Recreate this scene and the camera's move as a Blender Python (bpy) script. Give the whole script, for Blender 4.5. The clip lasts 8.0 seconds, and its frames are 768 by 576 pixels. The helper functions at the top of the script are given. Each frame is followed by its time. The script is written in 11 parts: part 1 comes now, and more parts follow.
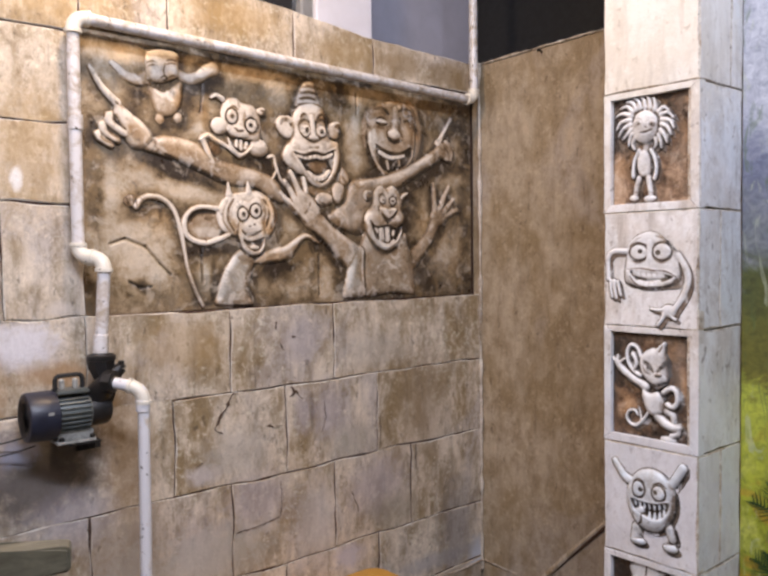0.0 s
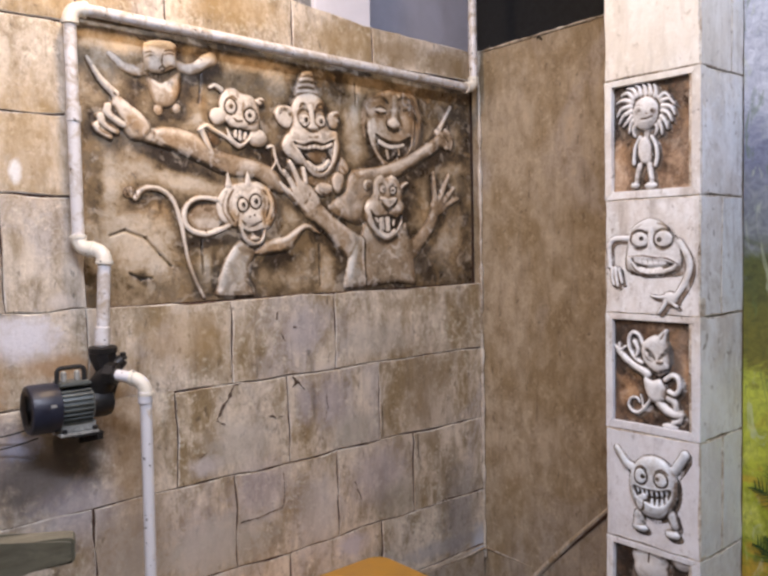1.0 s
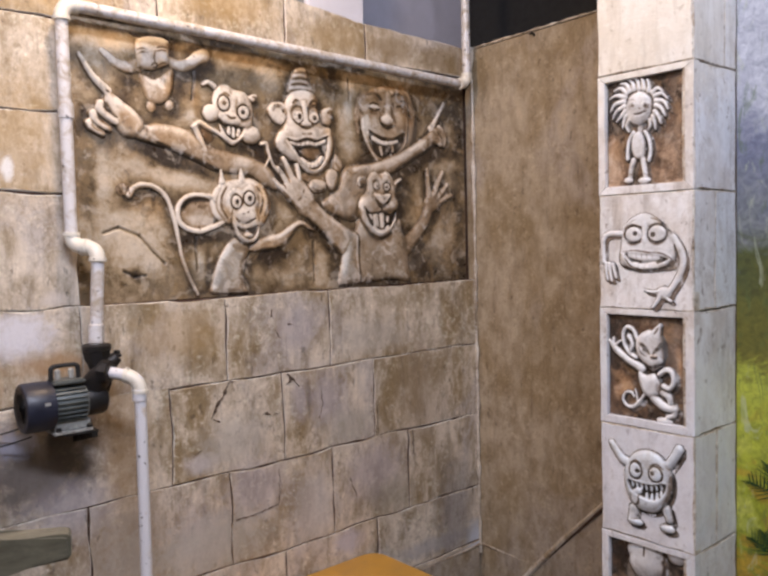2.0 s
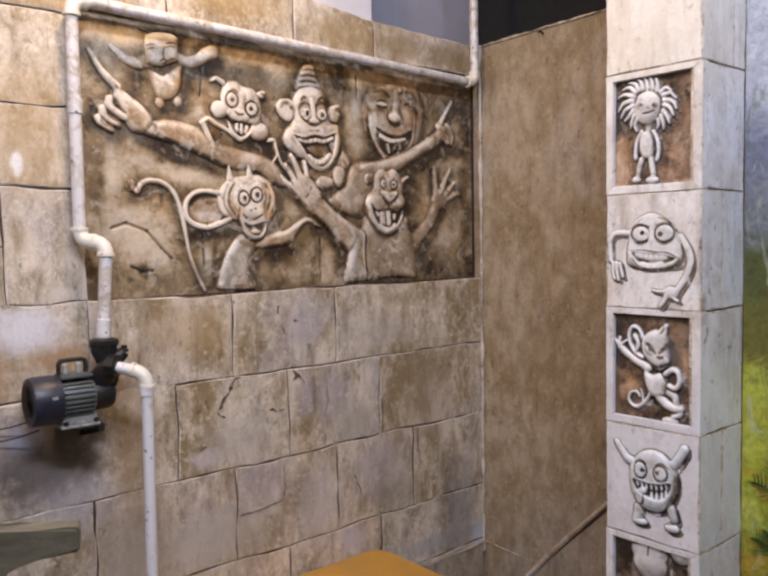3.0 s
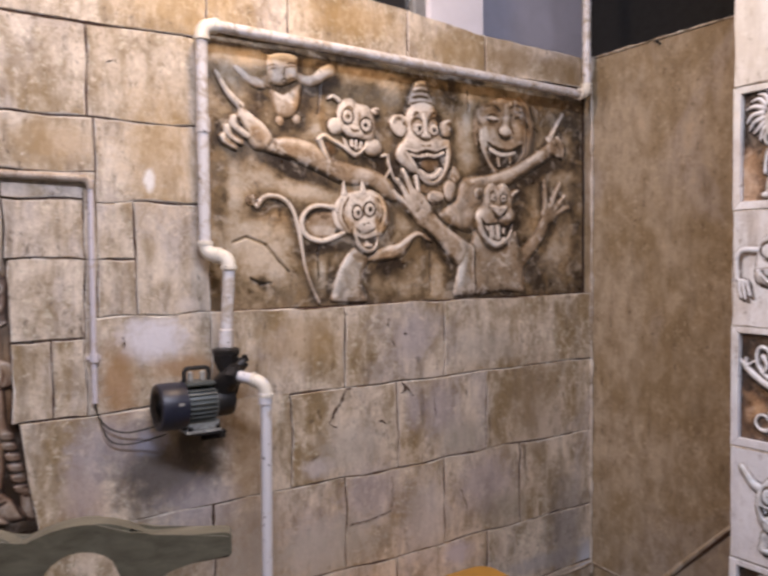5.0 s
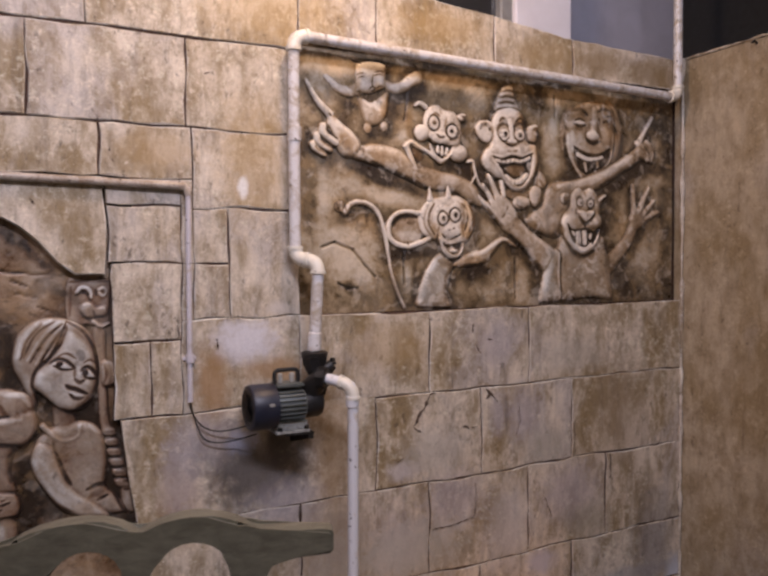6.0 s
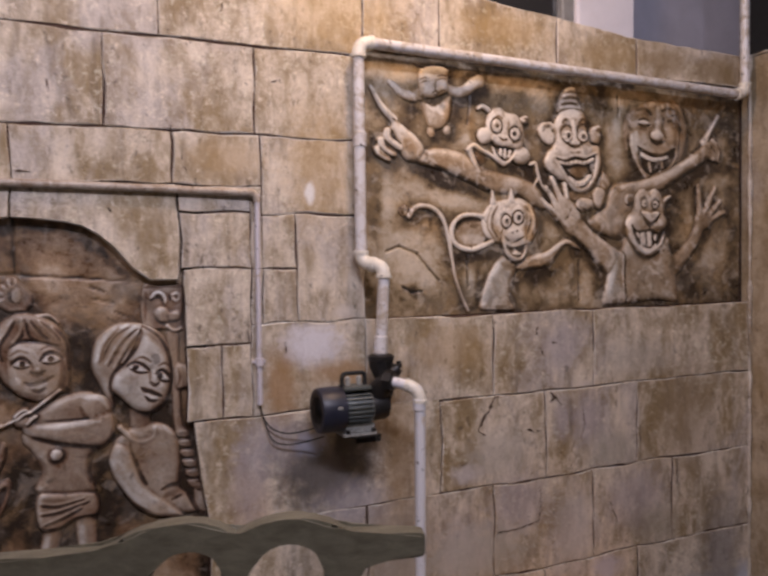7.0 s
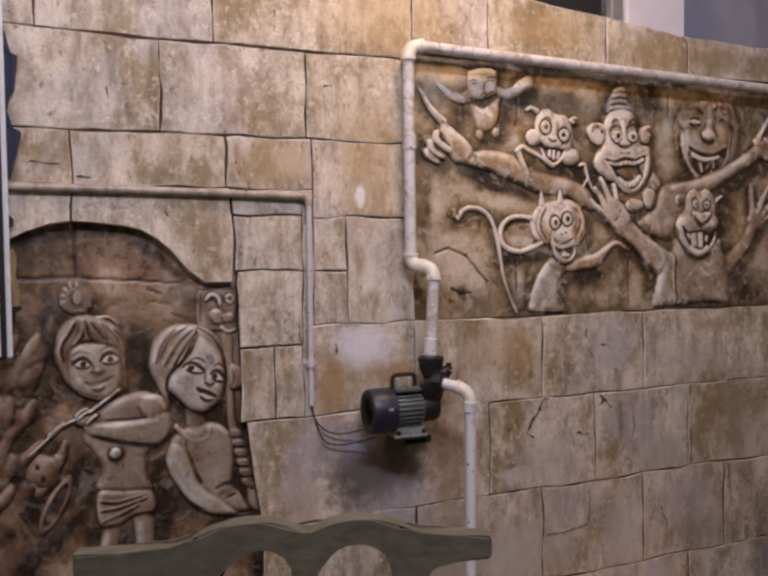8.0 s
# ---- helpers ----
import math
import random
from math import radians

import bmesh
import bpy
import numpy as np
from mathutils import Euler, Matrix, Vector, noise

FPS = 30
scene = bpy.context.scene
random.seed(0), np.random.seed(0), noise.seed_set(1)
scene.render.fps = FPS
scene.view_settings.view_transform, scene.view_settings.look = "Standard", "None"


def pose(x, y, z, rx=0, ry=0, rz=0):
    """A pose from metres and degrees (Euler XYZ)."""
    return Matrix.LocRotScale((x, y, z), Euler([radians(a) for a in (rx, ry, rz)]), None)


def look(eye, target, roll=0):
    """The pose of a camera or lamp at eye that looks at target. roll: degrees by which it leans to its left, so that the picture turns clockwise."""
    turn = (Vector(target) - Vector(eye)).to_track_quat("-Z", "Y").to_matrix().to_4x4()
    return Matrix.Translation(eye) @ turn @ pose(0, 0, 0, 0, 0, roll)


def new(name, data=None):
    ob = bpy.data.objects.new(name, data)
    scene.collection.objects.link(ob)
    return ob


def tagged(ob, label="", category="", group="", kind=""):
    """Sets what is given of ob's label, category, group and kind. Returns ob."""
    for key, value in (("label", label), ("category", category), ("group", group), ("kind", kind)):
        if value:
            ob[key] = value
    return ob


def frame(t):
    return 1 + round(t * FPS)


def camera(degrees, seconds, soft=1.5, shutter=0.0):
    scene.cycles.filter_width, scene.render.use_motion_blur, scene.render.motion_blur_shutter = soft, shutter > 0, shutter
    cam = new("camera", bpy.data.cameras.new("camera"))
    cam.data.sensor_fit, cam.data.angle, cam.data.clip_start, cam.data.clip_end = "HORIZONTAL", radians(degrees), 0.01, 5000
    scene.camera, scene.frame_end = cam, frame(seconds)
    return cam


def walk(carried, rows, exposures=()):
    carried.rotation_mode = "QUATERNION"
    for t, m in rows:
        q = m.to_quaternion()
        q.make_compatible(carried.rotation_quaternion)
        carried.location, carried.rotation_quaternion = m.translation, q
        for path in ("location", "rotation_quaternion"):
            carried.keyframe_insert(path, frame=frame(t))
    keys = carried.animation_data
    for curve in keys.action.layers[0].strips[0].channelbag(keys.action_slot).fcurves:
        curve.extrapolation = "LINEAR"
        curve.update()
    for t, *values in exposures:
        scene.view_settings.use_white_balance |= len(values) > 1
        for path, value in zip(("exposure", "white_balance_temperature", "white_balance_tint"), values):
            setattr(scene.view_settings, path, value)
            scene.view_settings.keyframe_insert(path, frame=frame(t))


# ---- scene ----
cam = camera(53.2, 8.0, 2.8, 0.5)
PATH = [
    (0, (-1.181, -1.764, 1.207), (0.121, -0.247, 1.127), -0.7),
    (0.5, (-1.18, -1.766, 1.207), (0.118, -0.248, 1.124), -1.1),
    (1, (-1.18, -1.762, 1.206), (0.119, -0.245, 1.1), -1.2),
    (1.5, (-1.18, -1.76, 1.202), (0.134, -0.256, 1.091), -1.6),
    (3, (-1.186, -1.76, 1.202), (0.115, -0.246, 1.084), -1.0),
    (3.5, (-1.188, -1.758, 1.204), (0.11, -0.241, 1.084), -0.8),
    (4, (-1.194, -1.754, 1.204), (0.082, -0.217, 1.099), -0.4),
    (4.5, (-1.206, -1.749, 1.208), (0.01, -0.165, 1.11), -0.6),
    (5, (-1.232, -1.737, 1.212), (-0.12, -0.078, 1.125), -0.6),
    (5.2, (-1.238, -1.74, 1.21), (-0.18, -0.044, 1.129), -0.6),
    (6.3, (-1.274, -1.73, 1.214), (-0.34, 0.037, 1.14), -0.3),
    (6.5, (-1.285, -1.726, 1.215), (-0.358, 0.045, 1.137), -0.3),
    (7, (-1.304, -1.726, 1.219), (-0.47, 0.091, 1.152), -0.8),
    (7.5, (-1.324, -1.727, 1.231), (-0.552, 0.117, 1.163), -0.8),
    (8, (-1.337, -1.724, 1.225), (-0.591, 0.131, 1.159), -0.9),
]
walk(cam, [(t, look(eye, target, roll)) for t, eye, target, roll in PATH],
     ((0.0, 0.25, 6200, 19), (3.0, 0.12, 6230, 20), (4.0, 0.16, 6230, 20), (4.6, 0.12, 6300, 22), (5.2, -0.06, 6370, 25), (6.3, -0.39, 6500, 29), (8.0, -0.48, 6500, 29)))

# ---------------------------------------------------------------- light
world = bpy.data.worlds.new("dim_room")
scene.world = world
world.use_nodes = True
world.node_tree.nodes["Background"].inputs[0].default_value = (0.55, 0.6, 0.75, 1)
world.node_tree.nodes["Background"].inputs[1].default_value = 0.02


def area_lamp(name, eye, target, sx, sy, watts, colour):
    data = bpy.data.lights.new(name, "AREA")
    data.shape, data.size, data.size_y, data.energy, data.color = "RECTANGLE", sx, sy, watts, colour
    ob = new(name, data)
    ob.matrix_world = look(eye, target)
    return ob


area_lamp("warm_ceiling_bulb", (-0.50, -0.50, 2.52), (-0.45, -0.15, 1.2), 0.16, 0.16, 14.0, (1.0, 0.735, 0.43))
area_lamp("white_ceiling_tube", (-1.15, -2.1, 2.84), (-0.35, -0.5, 1.0), 1.2, 0.12, 51, (0.83, 0.905, 1.0))
# added warm fill lamp that brightens the left end of the wall
area_lamp("white_ceiling_tube", (-2.25, -1.1, 2.84), (-1.5, -0.1, 1.2), 0.12, 1.2, 18.5, (1.0, 0.84, 0.74))


# ---------------------------------------------------------------- materials
def material(name):
    m = bpy.data.materials.new(name)
    m.use_nodes = True
    return m, m.node_tree.nodes, m.node_tree.links, m.node_tree.nodes["Principled BSDF"]


def node(nodes, kind, **sets):
    n = nodes.new(kind)
    for key, value in sets.items():
        n.inputs[key].default_value = value
    return n


def ramp(nodes, links, source, *stops):
    r = nodes.new("ShaderNodeValToRGB")
    e = r.color_ramp.elements
    while len(e) < len(stops):
        e.new(0.5)
    for k, (place, colour) in enumerate(stops):
        e[k].position, e[k].color = place, (*colour, 1)
    links.new(source, r.inputs[0])
    return r.outputs[0]


def blend(nodes, links, how, factor, a, b):
    m = nodes.new("ShaderNodeMix")
    m.data_type, m.blend_type = "RGBA", how
    if isinstance(factor, float):
        m.inputs[0].default_value = factor
    else:
        links.new(factor, m.inputs[0])
    for k, v in ((6, a), (7, b)):
        if isinstance(v, tuple):
            m.inputs[k].default_value = (*v, 1)
        else:
            links.new(v, m.inputs[k])
    return m.outputs[2]


def noise_at(nodes, links, place, scale, detail=5.0, rough=0.6, warp=0.0):
    n = node(nodes, "ShaderNodeTexNoise", Scale=scale, Detail=detail, Roughness=rough, Distortion=warp)
    links.new(place, n.inputs["Vector"])
    return n.outputs[0]


def relief_bump(nodes, links, shader, height, strength, distance):
    b = node(nodes, "ShaderNodeBump", Strength=strength, Distance=distance)
    links.new(height, b.inputs["Height"])
    links.new(b.outputs[0], shader.inputs["Normal"])


def stained(n, l, place, base, tone_patches):
    """Single patches of stain or painted-in light and shade, each with its own middle, reach and colour, ragged at the
    rim.
    """
    ragged = noise_at(n, l, place, 38.0, 5.0, 0.7, 0.6)
    for u, y, v, ru, rv, colour, strength in tone_patches:
        d = n.new("ShaderNodeVectorMath")
        d.operation = "SUBTRACT"
        l.new(place, d.inputs[0])
        d.inputs[1].default_value = (u, y, v)
        k = n.new("ShaderNodeVectorMath")
        k.operation = "DIVIDE"
        l.new(d.outputs[0], k.inputs[0])
        k.inputs[1].default_value = (ru, 1.0, rv)
        size = n.new("ShaderNodeVectorMath")
        size.operation = "LENGTH"
        l.new(k.outputs[0], size.inputs[0])
        rim = n.new("ShaderNodeMath")
        rim.operation = "MULTIPLY_ADD"
        l.new(ragged, rim.inputs[0])
        rim.inputs[1].default_value = 1.5
        l.new(size.outputs["Value"], rim.inputs[2])
        base = blend(n, l, "MIX", fade(n, l, rim.outputs[0], strength), base, colour)
    return base


def fade(n, l, value, strength):
    r = n.new("ShaderNodeMapRange")
    l.new(value, r.inputs["Value"])
    r.inputs["From Min"].default_value, r.inputs["From Max"].default_value = 1.2, 1.95
    r.inputs["To Min"].default_value, r.inputs["To Max"].default_value = strength, 0.0
    return r.outputs[0]


def stone_paint(name, light, mid, dark, wash, streak=0.5, rough=0.55, spots=1.0, shift=0.0, grain=1.0, tone_patches=(), tall=0.55, size=1.0):
    """Sponged, weathered stone paint: two tones in ragged patches, washes, runs, pale flecks and dark specks."""
    m, n, l, s = material(name)
    geo = n.new("ShaderNodeNewGeometry")
    info = n.new("ShaderNodeObjectInfo")
    scatter = n.new("ShaderNodeVectorMath")
    scatter.operation = "MULTIPLY_ADD"
    l.new(info.outputs["Random"], scatter.inputs[0])
    scatter.inputs[1].default_value = (2.0 * shift, 1.0 * shift, 1.5 * shift)
    l.new(geo.outputs["Position"], scatter.inputs[2])

    def stretched(z):
        k = n.new("ShaderNodeMapping")
        k.inputs["Scale"].default_value = (1.0, 1.0, z)
        l.new(scatter.outputs[0], k.inputs["Vector"])
        return k.outputs[0]

    place, patchy, running = stretched(1.0), stretched(tall), stretched(0.14)
    broad = noise_at(n, l, patchy, 6.0 * size, 10.0, 0.66, 0.15)
    middle = noise_at(n, l, patchy, 19.0 * size, 9.0, 0.72, 0.25)
    fine = noise_at(n, l, place, 120.0, 4.0, 0.7)
    runs = noise_at(n, l, running, 30.0 * size, 6.0, 0.7, 0.5)
    half = tuple((a + b) / 2 for a, b in zip(mid, light))
    grey = lambda k: (k, k, k)
    c = ramp(n, l, broad, (0.40, mid), (0.48, half), (0.56, light))
    c = blend(n, l, "MIX", ramp(n, l, noise_at(n, l, patchy, 3.3 * size, 5.0, 0.6, 1.0), (0.52, grey(0)), (0.62, grey(0.75))), c, wash)
    c = blend(n, l, "MIX", ramp(n, l, middle, (0.48, grey(0)), (0.66, grey(0.8))), c, tuple(0.80 * a for a in mid))
    c = blend(n, l, "MIX", ramp(n, l, middle, (0.34, grey(0.6)), (0.48, grey(0))), c, tuple(min(0.85, 1.2 * a) for a in light))
    c = blend(n, l, "MIX", ramp(n, l, runs, (0.52, grey(0)), (0.70, grey(streak))), c, dark)
    c = blend(n, l, "MIX", ramp(n, l, runs, (0.30, grey(0.5)), (0.40, grey(0))), c, light)
    c = blend(n, l, "MIX", ramp(n, l, noise_at(n, l, patchy, 55.0, 4.0, 0.6, 0.4), (0.62, grey(0)), (0.69, grey(0.8 * spots))), c, dark)
    c = blend(n, l, "MIX", ramp(n, l, noise_at(n, l, place, 34.0, 8.0, 0.78, 0.2), (0.34, grey(0.7)), (0.43, grey(0))), c, tuple(min(0.9, 1.3 * a) for a in light))
    c = blend(n, l, "MIX", ramp(n, l, noise_at(n, l, place, 29.0, 8.0, 0.78, 0.2), (0.585, grey(0)), (0.66, grey(0.8 * spots))), c, tuple(0.6 * a + 0.4 * q for a, q in zip(dark, mid)))
    gathered = noise_at(n, l, place, 5.0, 3.0, 0.6, 0.3)
    for scale, low, colour in ((62.0, 0.56, tuple(min(0.92, 1.45 * a) for a in light)), (71.0, 0.57, tuple(0.5 * a + 0.5 * q for a, q in zip(dark, mid)))):
        speck = n.new("ShaderNodeMath")
        speck.operation = "MULTIPLY_ADD"
        l.new(gathered, speck.inputs[0])
        speck.inputs[1].default_value = 0.45
        l.new(noise_at(n, l, place, scale, 3.0, 0.55, 0.5), speck.inputs[2])
        c = blend(n, l, "MIX", ramp(n, l, speck.outputs[0], (low + 0.265, grey(0)), (low + 0.35, grey(0.42 * spots))), c, colour)
    c = blend(n, l, "MULTIPLY", 0.28 * grain, c, ramp(n, l, fine, (0.3, (0.55, 0.53, 0.5)), (0.65, (1.1, 1.1, 1.1))))
    c = stained(n, l, geo.outputs["Position"], c, tone_patches)
    l.new(c, s.inputs["Base Color"])
    l.new(ramp(n, l, middle, (0.3, grey(rough - 0.14)), (0.7, grey(rough + 0.2))), s.inputs["Roughness"])
    total = n.new("ShaderNodeMath")
    total.operation = "MULTIPLY_ADD"
    l.new(middle, total.inputs[0])
    total.inputs[1].default_value = 1.6
    l.new(fine, total.inputs[2])
    relief_bump(n, l, s, total.outputs[0], 0.85 * grain ** 2, 0.003)
    return m


def mural_paint(name, umber, low, mid, cream, spread=0.7, patina=0.5, flecks=0.4):
    """Paint of the reliefs: tones, with light and shade painted in, come from a mesh layer."""
    m, n, l, s = material(name)
    geo = n.new("ShaderNodeNewGeometry")
    tone = n.new("ShaderNodeAttribute")
    tone.attribute_name = "pigment_and_shade"
    middle = noise_at(n, l, geo.outputs["Position"], 19.0, 8.0, 0.72, 0.25)
    fine = noise_at(n, l, geo.outputs["Position"], 110.0, 4.0, 0.7)
    mixed = n.new("ShaderNodeMath")
    mixed.operation = "MULTIPLY_ADD"
    l.new(middle, mixed.inputs[0])
    mixed.inputs[1].default_value = spread
    l.new(tone.outputs["Fac"], mixed.inputs[2])
    less = n.new("ShaderNodeMath")
    less.operation = "SUBTRACT"
    l.new(mixed.outputs[0], less.inputs[0])
    less.inputs[1].default_value = spread / 2
    c = ramp(n, l, less.outputs[0], (0.06, umber), (0.34, low), (0.58, mid), (0.92, cream))
    grey = lambda k: (k, k, k)
    tint = n.new("ShaderNodeAttribute")
    tint.attribute_name = "warmth"
    c = blend(n, l, "MIX", ramp(n, l, tint.outputs["Fac"], (0.0, grey(0)), (1.0, grey(1))), c, blend(n, l, "MULTIPLY", 1.0, c, (1.08, 0.93, 0.72)))
    cool = n.new("ShaderNodeMath")
    cool.operation = "MULTIPLY"
    l.new(tint.outputs["Fac"], cool.inputs[0])
    cool.inputs[1].default_value = -1.0
    c = blend(n, l, "MIX", ramp(n, l, cool.outputs[0], (0.0, grey(0)), (1.0, grey(1))), c, blend(n, l, "MULTIPLY", 1.0, c, (0.91, 1.0, 1.09)))
    warm = (0.96 * mid[0], 0.86 * mid[1], 0.68 * mid[2])
    smoke = tuple(0.12 * sum(mid) / 3 + 0.26 * a for a in mid)
    c = blend(n, l, "MIX", ramp(n, l, noise_at(n, l, geo.outputs["Position"], 9.0, 7.0, 0.7, 0.6), (0.53, grey(0)), (0.62, grey(patina))), c, warm)
    c = blend(n, l, "MIX", ramp(n, l, noise_at(n, l, geo.outputs["Position"], 7.0, 8.0, 0.72, 0.9), (0.38, grey(0.95 * patina)), (0.46, grey(0))), c, smoke)
    c = blend(n, l, "MIX", ramp(n, l, noise_at(n, l, geo.outputs["Position"], 23.0, 4.0, 0.6, 0.7), (0.57, grey(0)), (0.65, grey(1.3 * flecks))), c, cream)
    c = blend(n, l, "MIX", ramp(n, l, noise_at(n, l, geo.outputs["Position"], 30.0, 4.0, 0.62, 0.6), (0.60, grey(0)), (0.70, grey(0.5))), c, umber)
    c = blend(n, l, "MIX", ramp(n, l, noise_at(n, l, geo.outputs["Position"], 44.0, 4.0, 0.6), (0.33, grey(0.8 * flecks)), (0.40, grey(0))), c, cream)
    c = blend(n, l, "MIX", ramp(n, l, noise_at(n, l, geo.outputs["Position"], 4.5, 5.0, 0.65, 0.3), (0.55, grey(0)), (0.66, grey(0.35))), c, tuple(0.5 * a + 0.12 for a in mid))
    c = blend(n, l, "MULTIPLY", 0.22, c, ramp(n, l, fine, (0.3, (0.55, 0.53, 0.5)), (0.65, (1.1, 1.1, 1.1))))
    l.new(c, s.inputs["Base Color"])
    l.new(ramp(n, l, middle, (0.35, grey(0.24)), (0.65, grey(0.52))), s.inputs["Roughness"])
    total = n.new("ShaderNodeMath")
    total.operation = "MULTIPLY_ADD"
    l.new(middle, total.inputs[0])
    total.inputs[1].default_value = 2.6
    l.new(fine, total.inputs[2])
    relief_bump(n, l, s, total.outputs[0], 0.42, 0.003)
    return m


def plain(name, colour, rough, metal=0.0, vary=0.25, scale=30.0, bump=0.15):
    m, n, l, s = material(name)
    geo = n.new("ShaderNodeNewGeometry")
    big = noise_at(n, l, geo.outputs["Position"], scale, 5.0, 0.65, 0.5)
    c = blend(n, l, "MULTIPLY", vary, colour, ramp(n, l, big, (0.35, (0.35, 0.33, 0.3)), (0.62, (1.15, 1.15, 1.15))))
    l.new(c, s.inputs["Base Color"])
    l.new(ramp(n, l, big, (0.3, (max(rough - 0.1, 0.05),) * 3), (0.7, (min(rough + 0.15, 1),) * 3)), s.inputs["Roughness"])
    s.inputs["Metallic"].default_value = metal
    relief_bump(n, l, s, noise_at(n, l, geo.outputs["Position"], scale * 5, 4.0, 0.6), bump, 0.002)
    return m


def splashed_pvc(name, colour, splash, amount):
    m, n, l, s = material(name)
    geo = n.new("ShaderNodeNewGeometry")
    big = noise_at(n, l, geo.outputs["Position"], 26.0, 6.0, 0.75, 0.6)
    c = blend(n, l, "MIX", ramp(n, l, big, (0.62 - amount, (0, 0, 0)), (0.72 - amount * 0.6, (0.85, 0.85, 0.85))), colour, splash)
    c = blend(n, l, "MIX", ramp(n, l, noise_at(n, l, geo.outputs["Position"], 70.0, 3.0, 0.5), (0.66, (0, 0, 0)), (0.7, (0.9, 0.9, 0.9))), c, (0.06, 0.045, 0.035))
    l.new(c, s.inputs["Base Color"])
    s.inputs["Roughness"].default_value = 0.38
    relief_bump(n, l, s, big, 0.15, 0.002)
    return m


def layered_mural(name):
    """Landscape mural: hazy sky, dark wood, sunlit meadow, in loose brush strokes."""
    m, n, l, s = material(name)
    geo = n.new("ShaderNodeNewGeometry")
    sep = n.new("ShaderNodeSeparateXYZ")
    l.new(geo.outputs["Position"], sep.inputs[0])
    strokes = noise_at(n, l, geo.outputs["Position"], 7.0, 6.0, 0.7, 1.5)
    mix = n.new("ShaderNodeMath")
    mix.operation = "MULTIPLY_ADD"
    l.new(strokes, mix.inputs[0])
    mix.inputs[1].default_value = 0.35
    l.new(sep.outputs["Z"], mix.inputs[2])
    scaled = n.new("ShaderNodeMath")
    scaled.operation = "MULTIPLY"
    l.new(mix.outputs[0], scaled.inputs[0])
    scaled.inputs[1].default_value = 0.45
    c = ramp(n, l, scaled.outputs[0], (0.24, (0.13, 0.17, 0.03)), (0.36, (0.40, 0.42, 0.03)), (0.475, (0.50, 0.53, 0.07)), (0.50, (0.19, 0.17, 0.03)),
             (0.60, (0.09, 0.10, 0.03)), (0.635, (0.22, 0.23, 0.24)), (0.70, (0.20, 0.21, 0.30)), (0.76, (0.55, 0.55, 0.62)))
    low = ramp(n, l, scaled.outputs[0], (0.36, (1, 1, 1)), (0.47, (0, 0, 0)))
    leafy = noise_at(n, l, geo.outputs["Position"], 11.0, 5.0, 0.65, 0.8)
    for span, colour in (((0.52, 0.60), (0.50, 0.30, 0.03)), ((0.46, 0.38), (0.62, 0.62, 0.12))):
        c = blend(n, l, "MIX", blend(n, l, "MULTIPLY", 1.0, low, ramp(n, l, leafy, *sorted(((span[0], (0, 0, 0)), (span[1], (0.8, 0.8, 0.8)))))), c, colour)
    fine = noise_at(n, l, geo.outputs["Position"], 45.0, 5.0, 0.7, 1.0)
    c = blend(n, l, "MULTIPLY", 0.7, c, ramp(n, l, fine, (0.35, (0.5, 0.52, 0.55)), (0.65, (1.25, 1.25, 1.15))))
    tall = n.new("ShaderNodeMapping")
    tall.inputs["Scale"].default_value = (1.0, 1.0, 0.3)
    l.new(geo.outputs["Position"], tall.inputs["Vector"])
    dabs = noise_at(n, l, tall.outputs[0], 28.0, 5.0, 0.65, 1.2)
    c = blend(n, l, "MIX", ramp(n, l, dabs, (0.58, (0, 0, 0)), (0.66, (0.55, 0.55, 0.55))), c, (0.10, 0.15, 0.05))
    c = blend(n, l, "MIX", ramp(n, l, dabs, (0.33, (0.5, 0.5, 0.5)), (0.41, (0, 0, 0))), c, (0.55, 0.58, 0.40))
    l.new(c, s.inputs["Base Color"])
    s.inputs["Roughness"].default_value = 0.42
    relief_bump(n, l, s, fine, 0.3, 0.002)
    return m


OCHRE, PLASTER, PUMP_SHADE, CHIP, MAUVE = (0.36, 0.20, 0.075), (0.66, 0.62, 0.64), (0.10, 0.085, 0.08), (0.055, 0.035, 0.025), (0.44, 0.40, 0.43)
# ochre patches; top-course browns deepen rightwards, painted in for weaker light
UNDER = ((0.20, 0, 1.80, 0.14, 0.05, (0.36, 0.25, 0.12), 0.6), (0.42, 0, 1.80, 0.12, 0.05, (0.27, 0.185, 0.09), 0.7), (0.64, 0, 1.79, 0.12, 0.05, (0.22, 0.15, 0.075), 0.75), (-0.15, 0, 1.83, 0.16, 0.05, (0.42, 0.28, 0.12), 0.6), (-0.62, 0, 1.82, 0.2, 0.10, (0.48, 0.33, 0.15), 0.5), (-0.68, 0, 1.45, 0.09, 0.16, (0.46, 0.31, 0.14), 0.55), (-0.90, 0, 1.46, 0.1, 0.05, (0.44, 0.29, 0.13), 0.5))
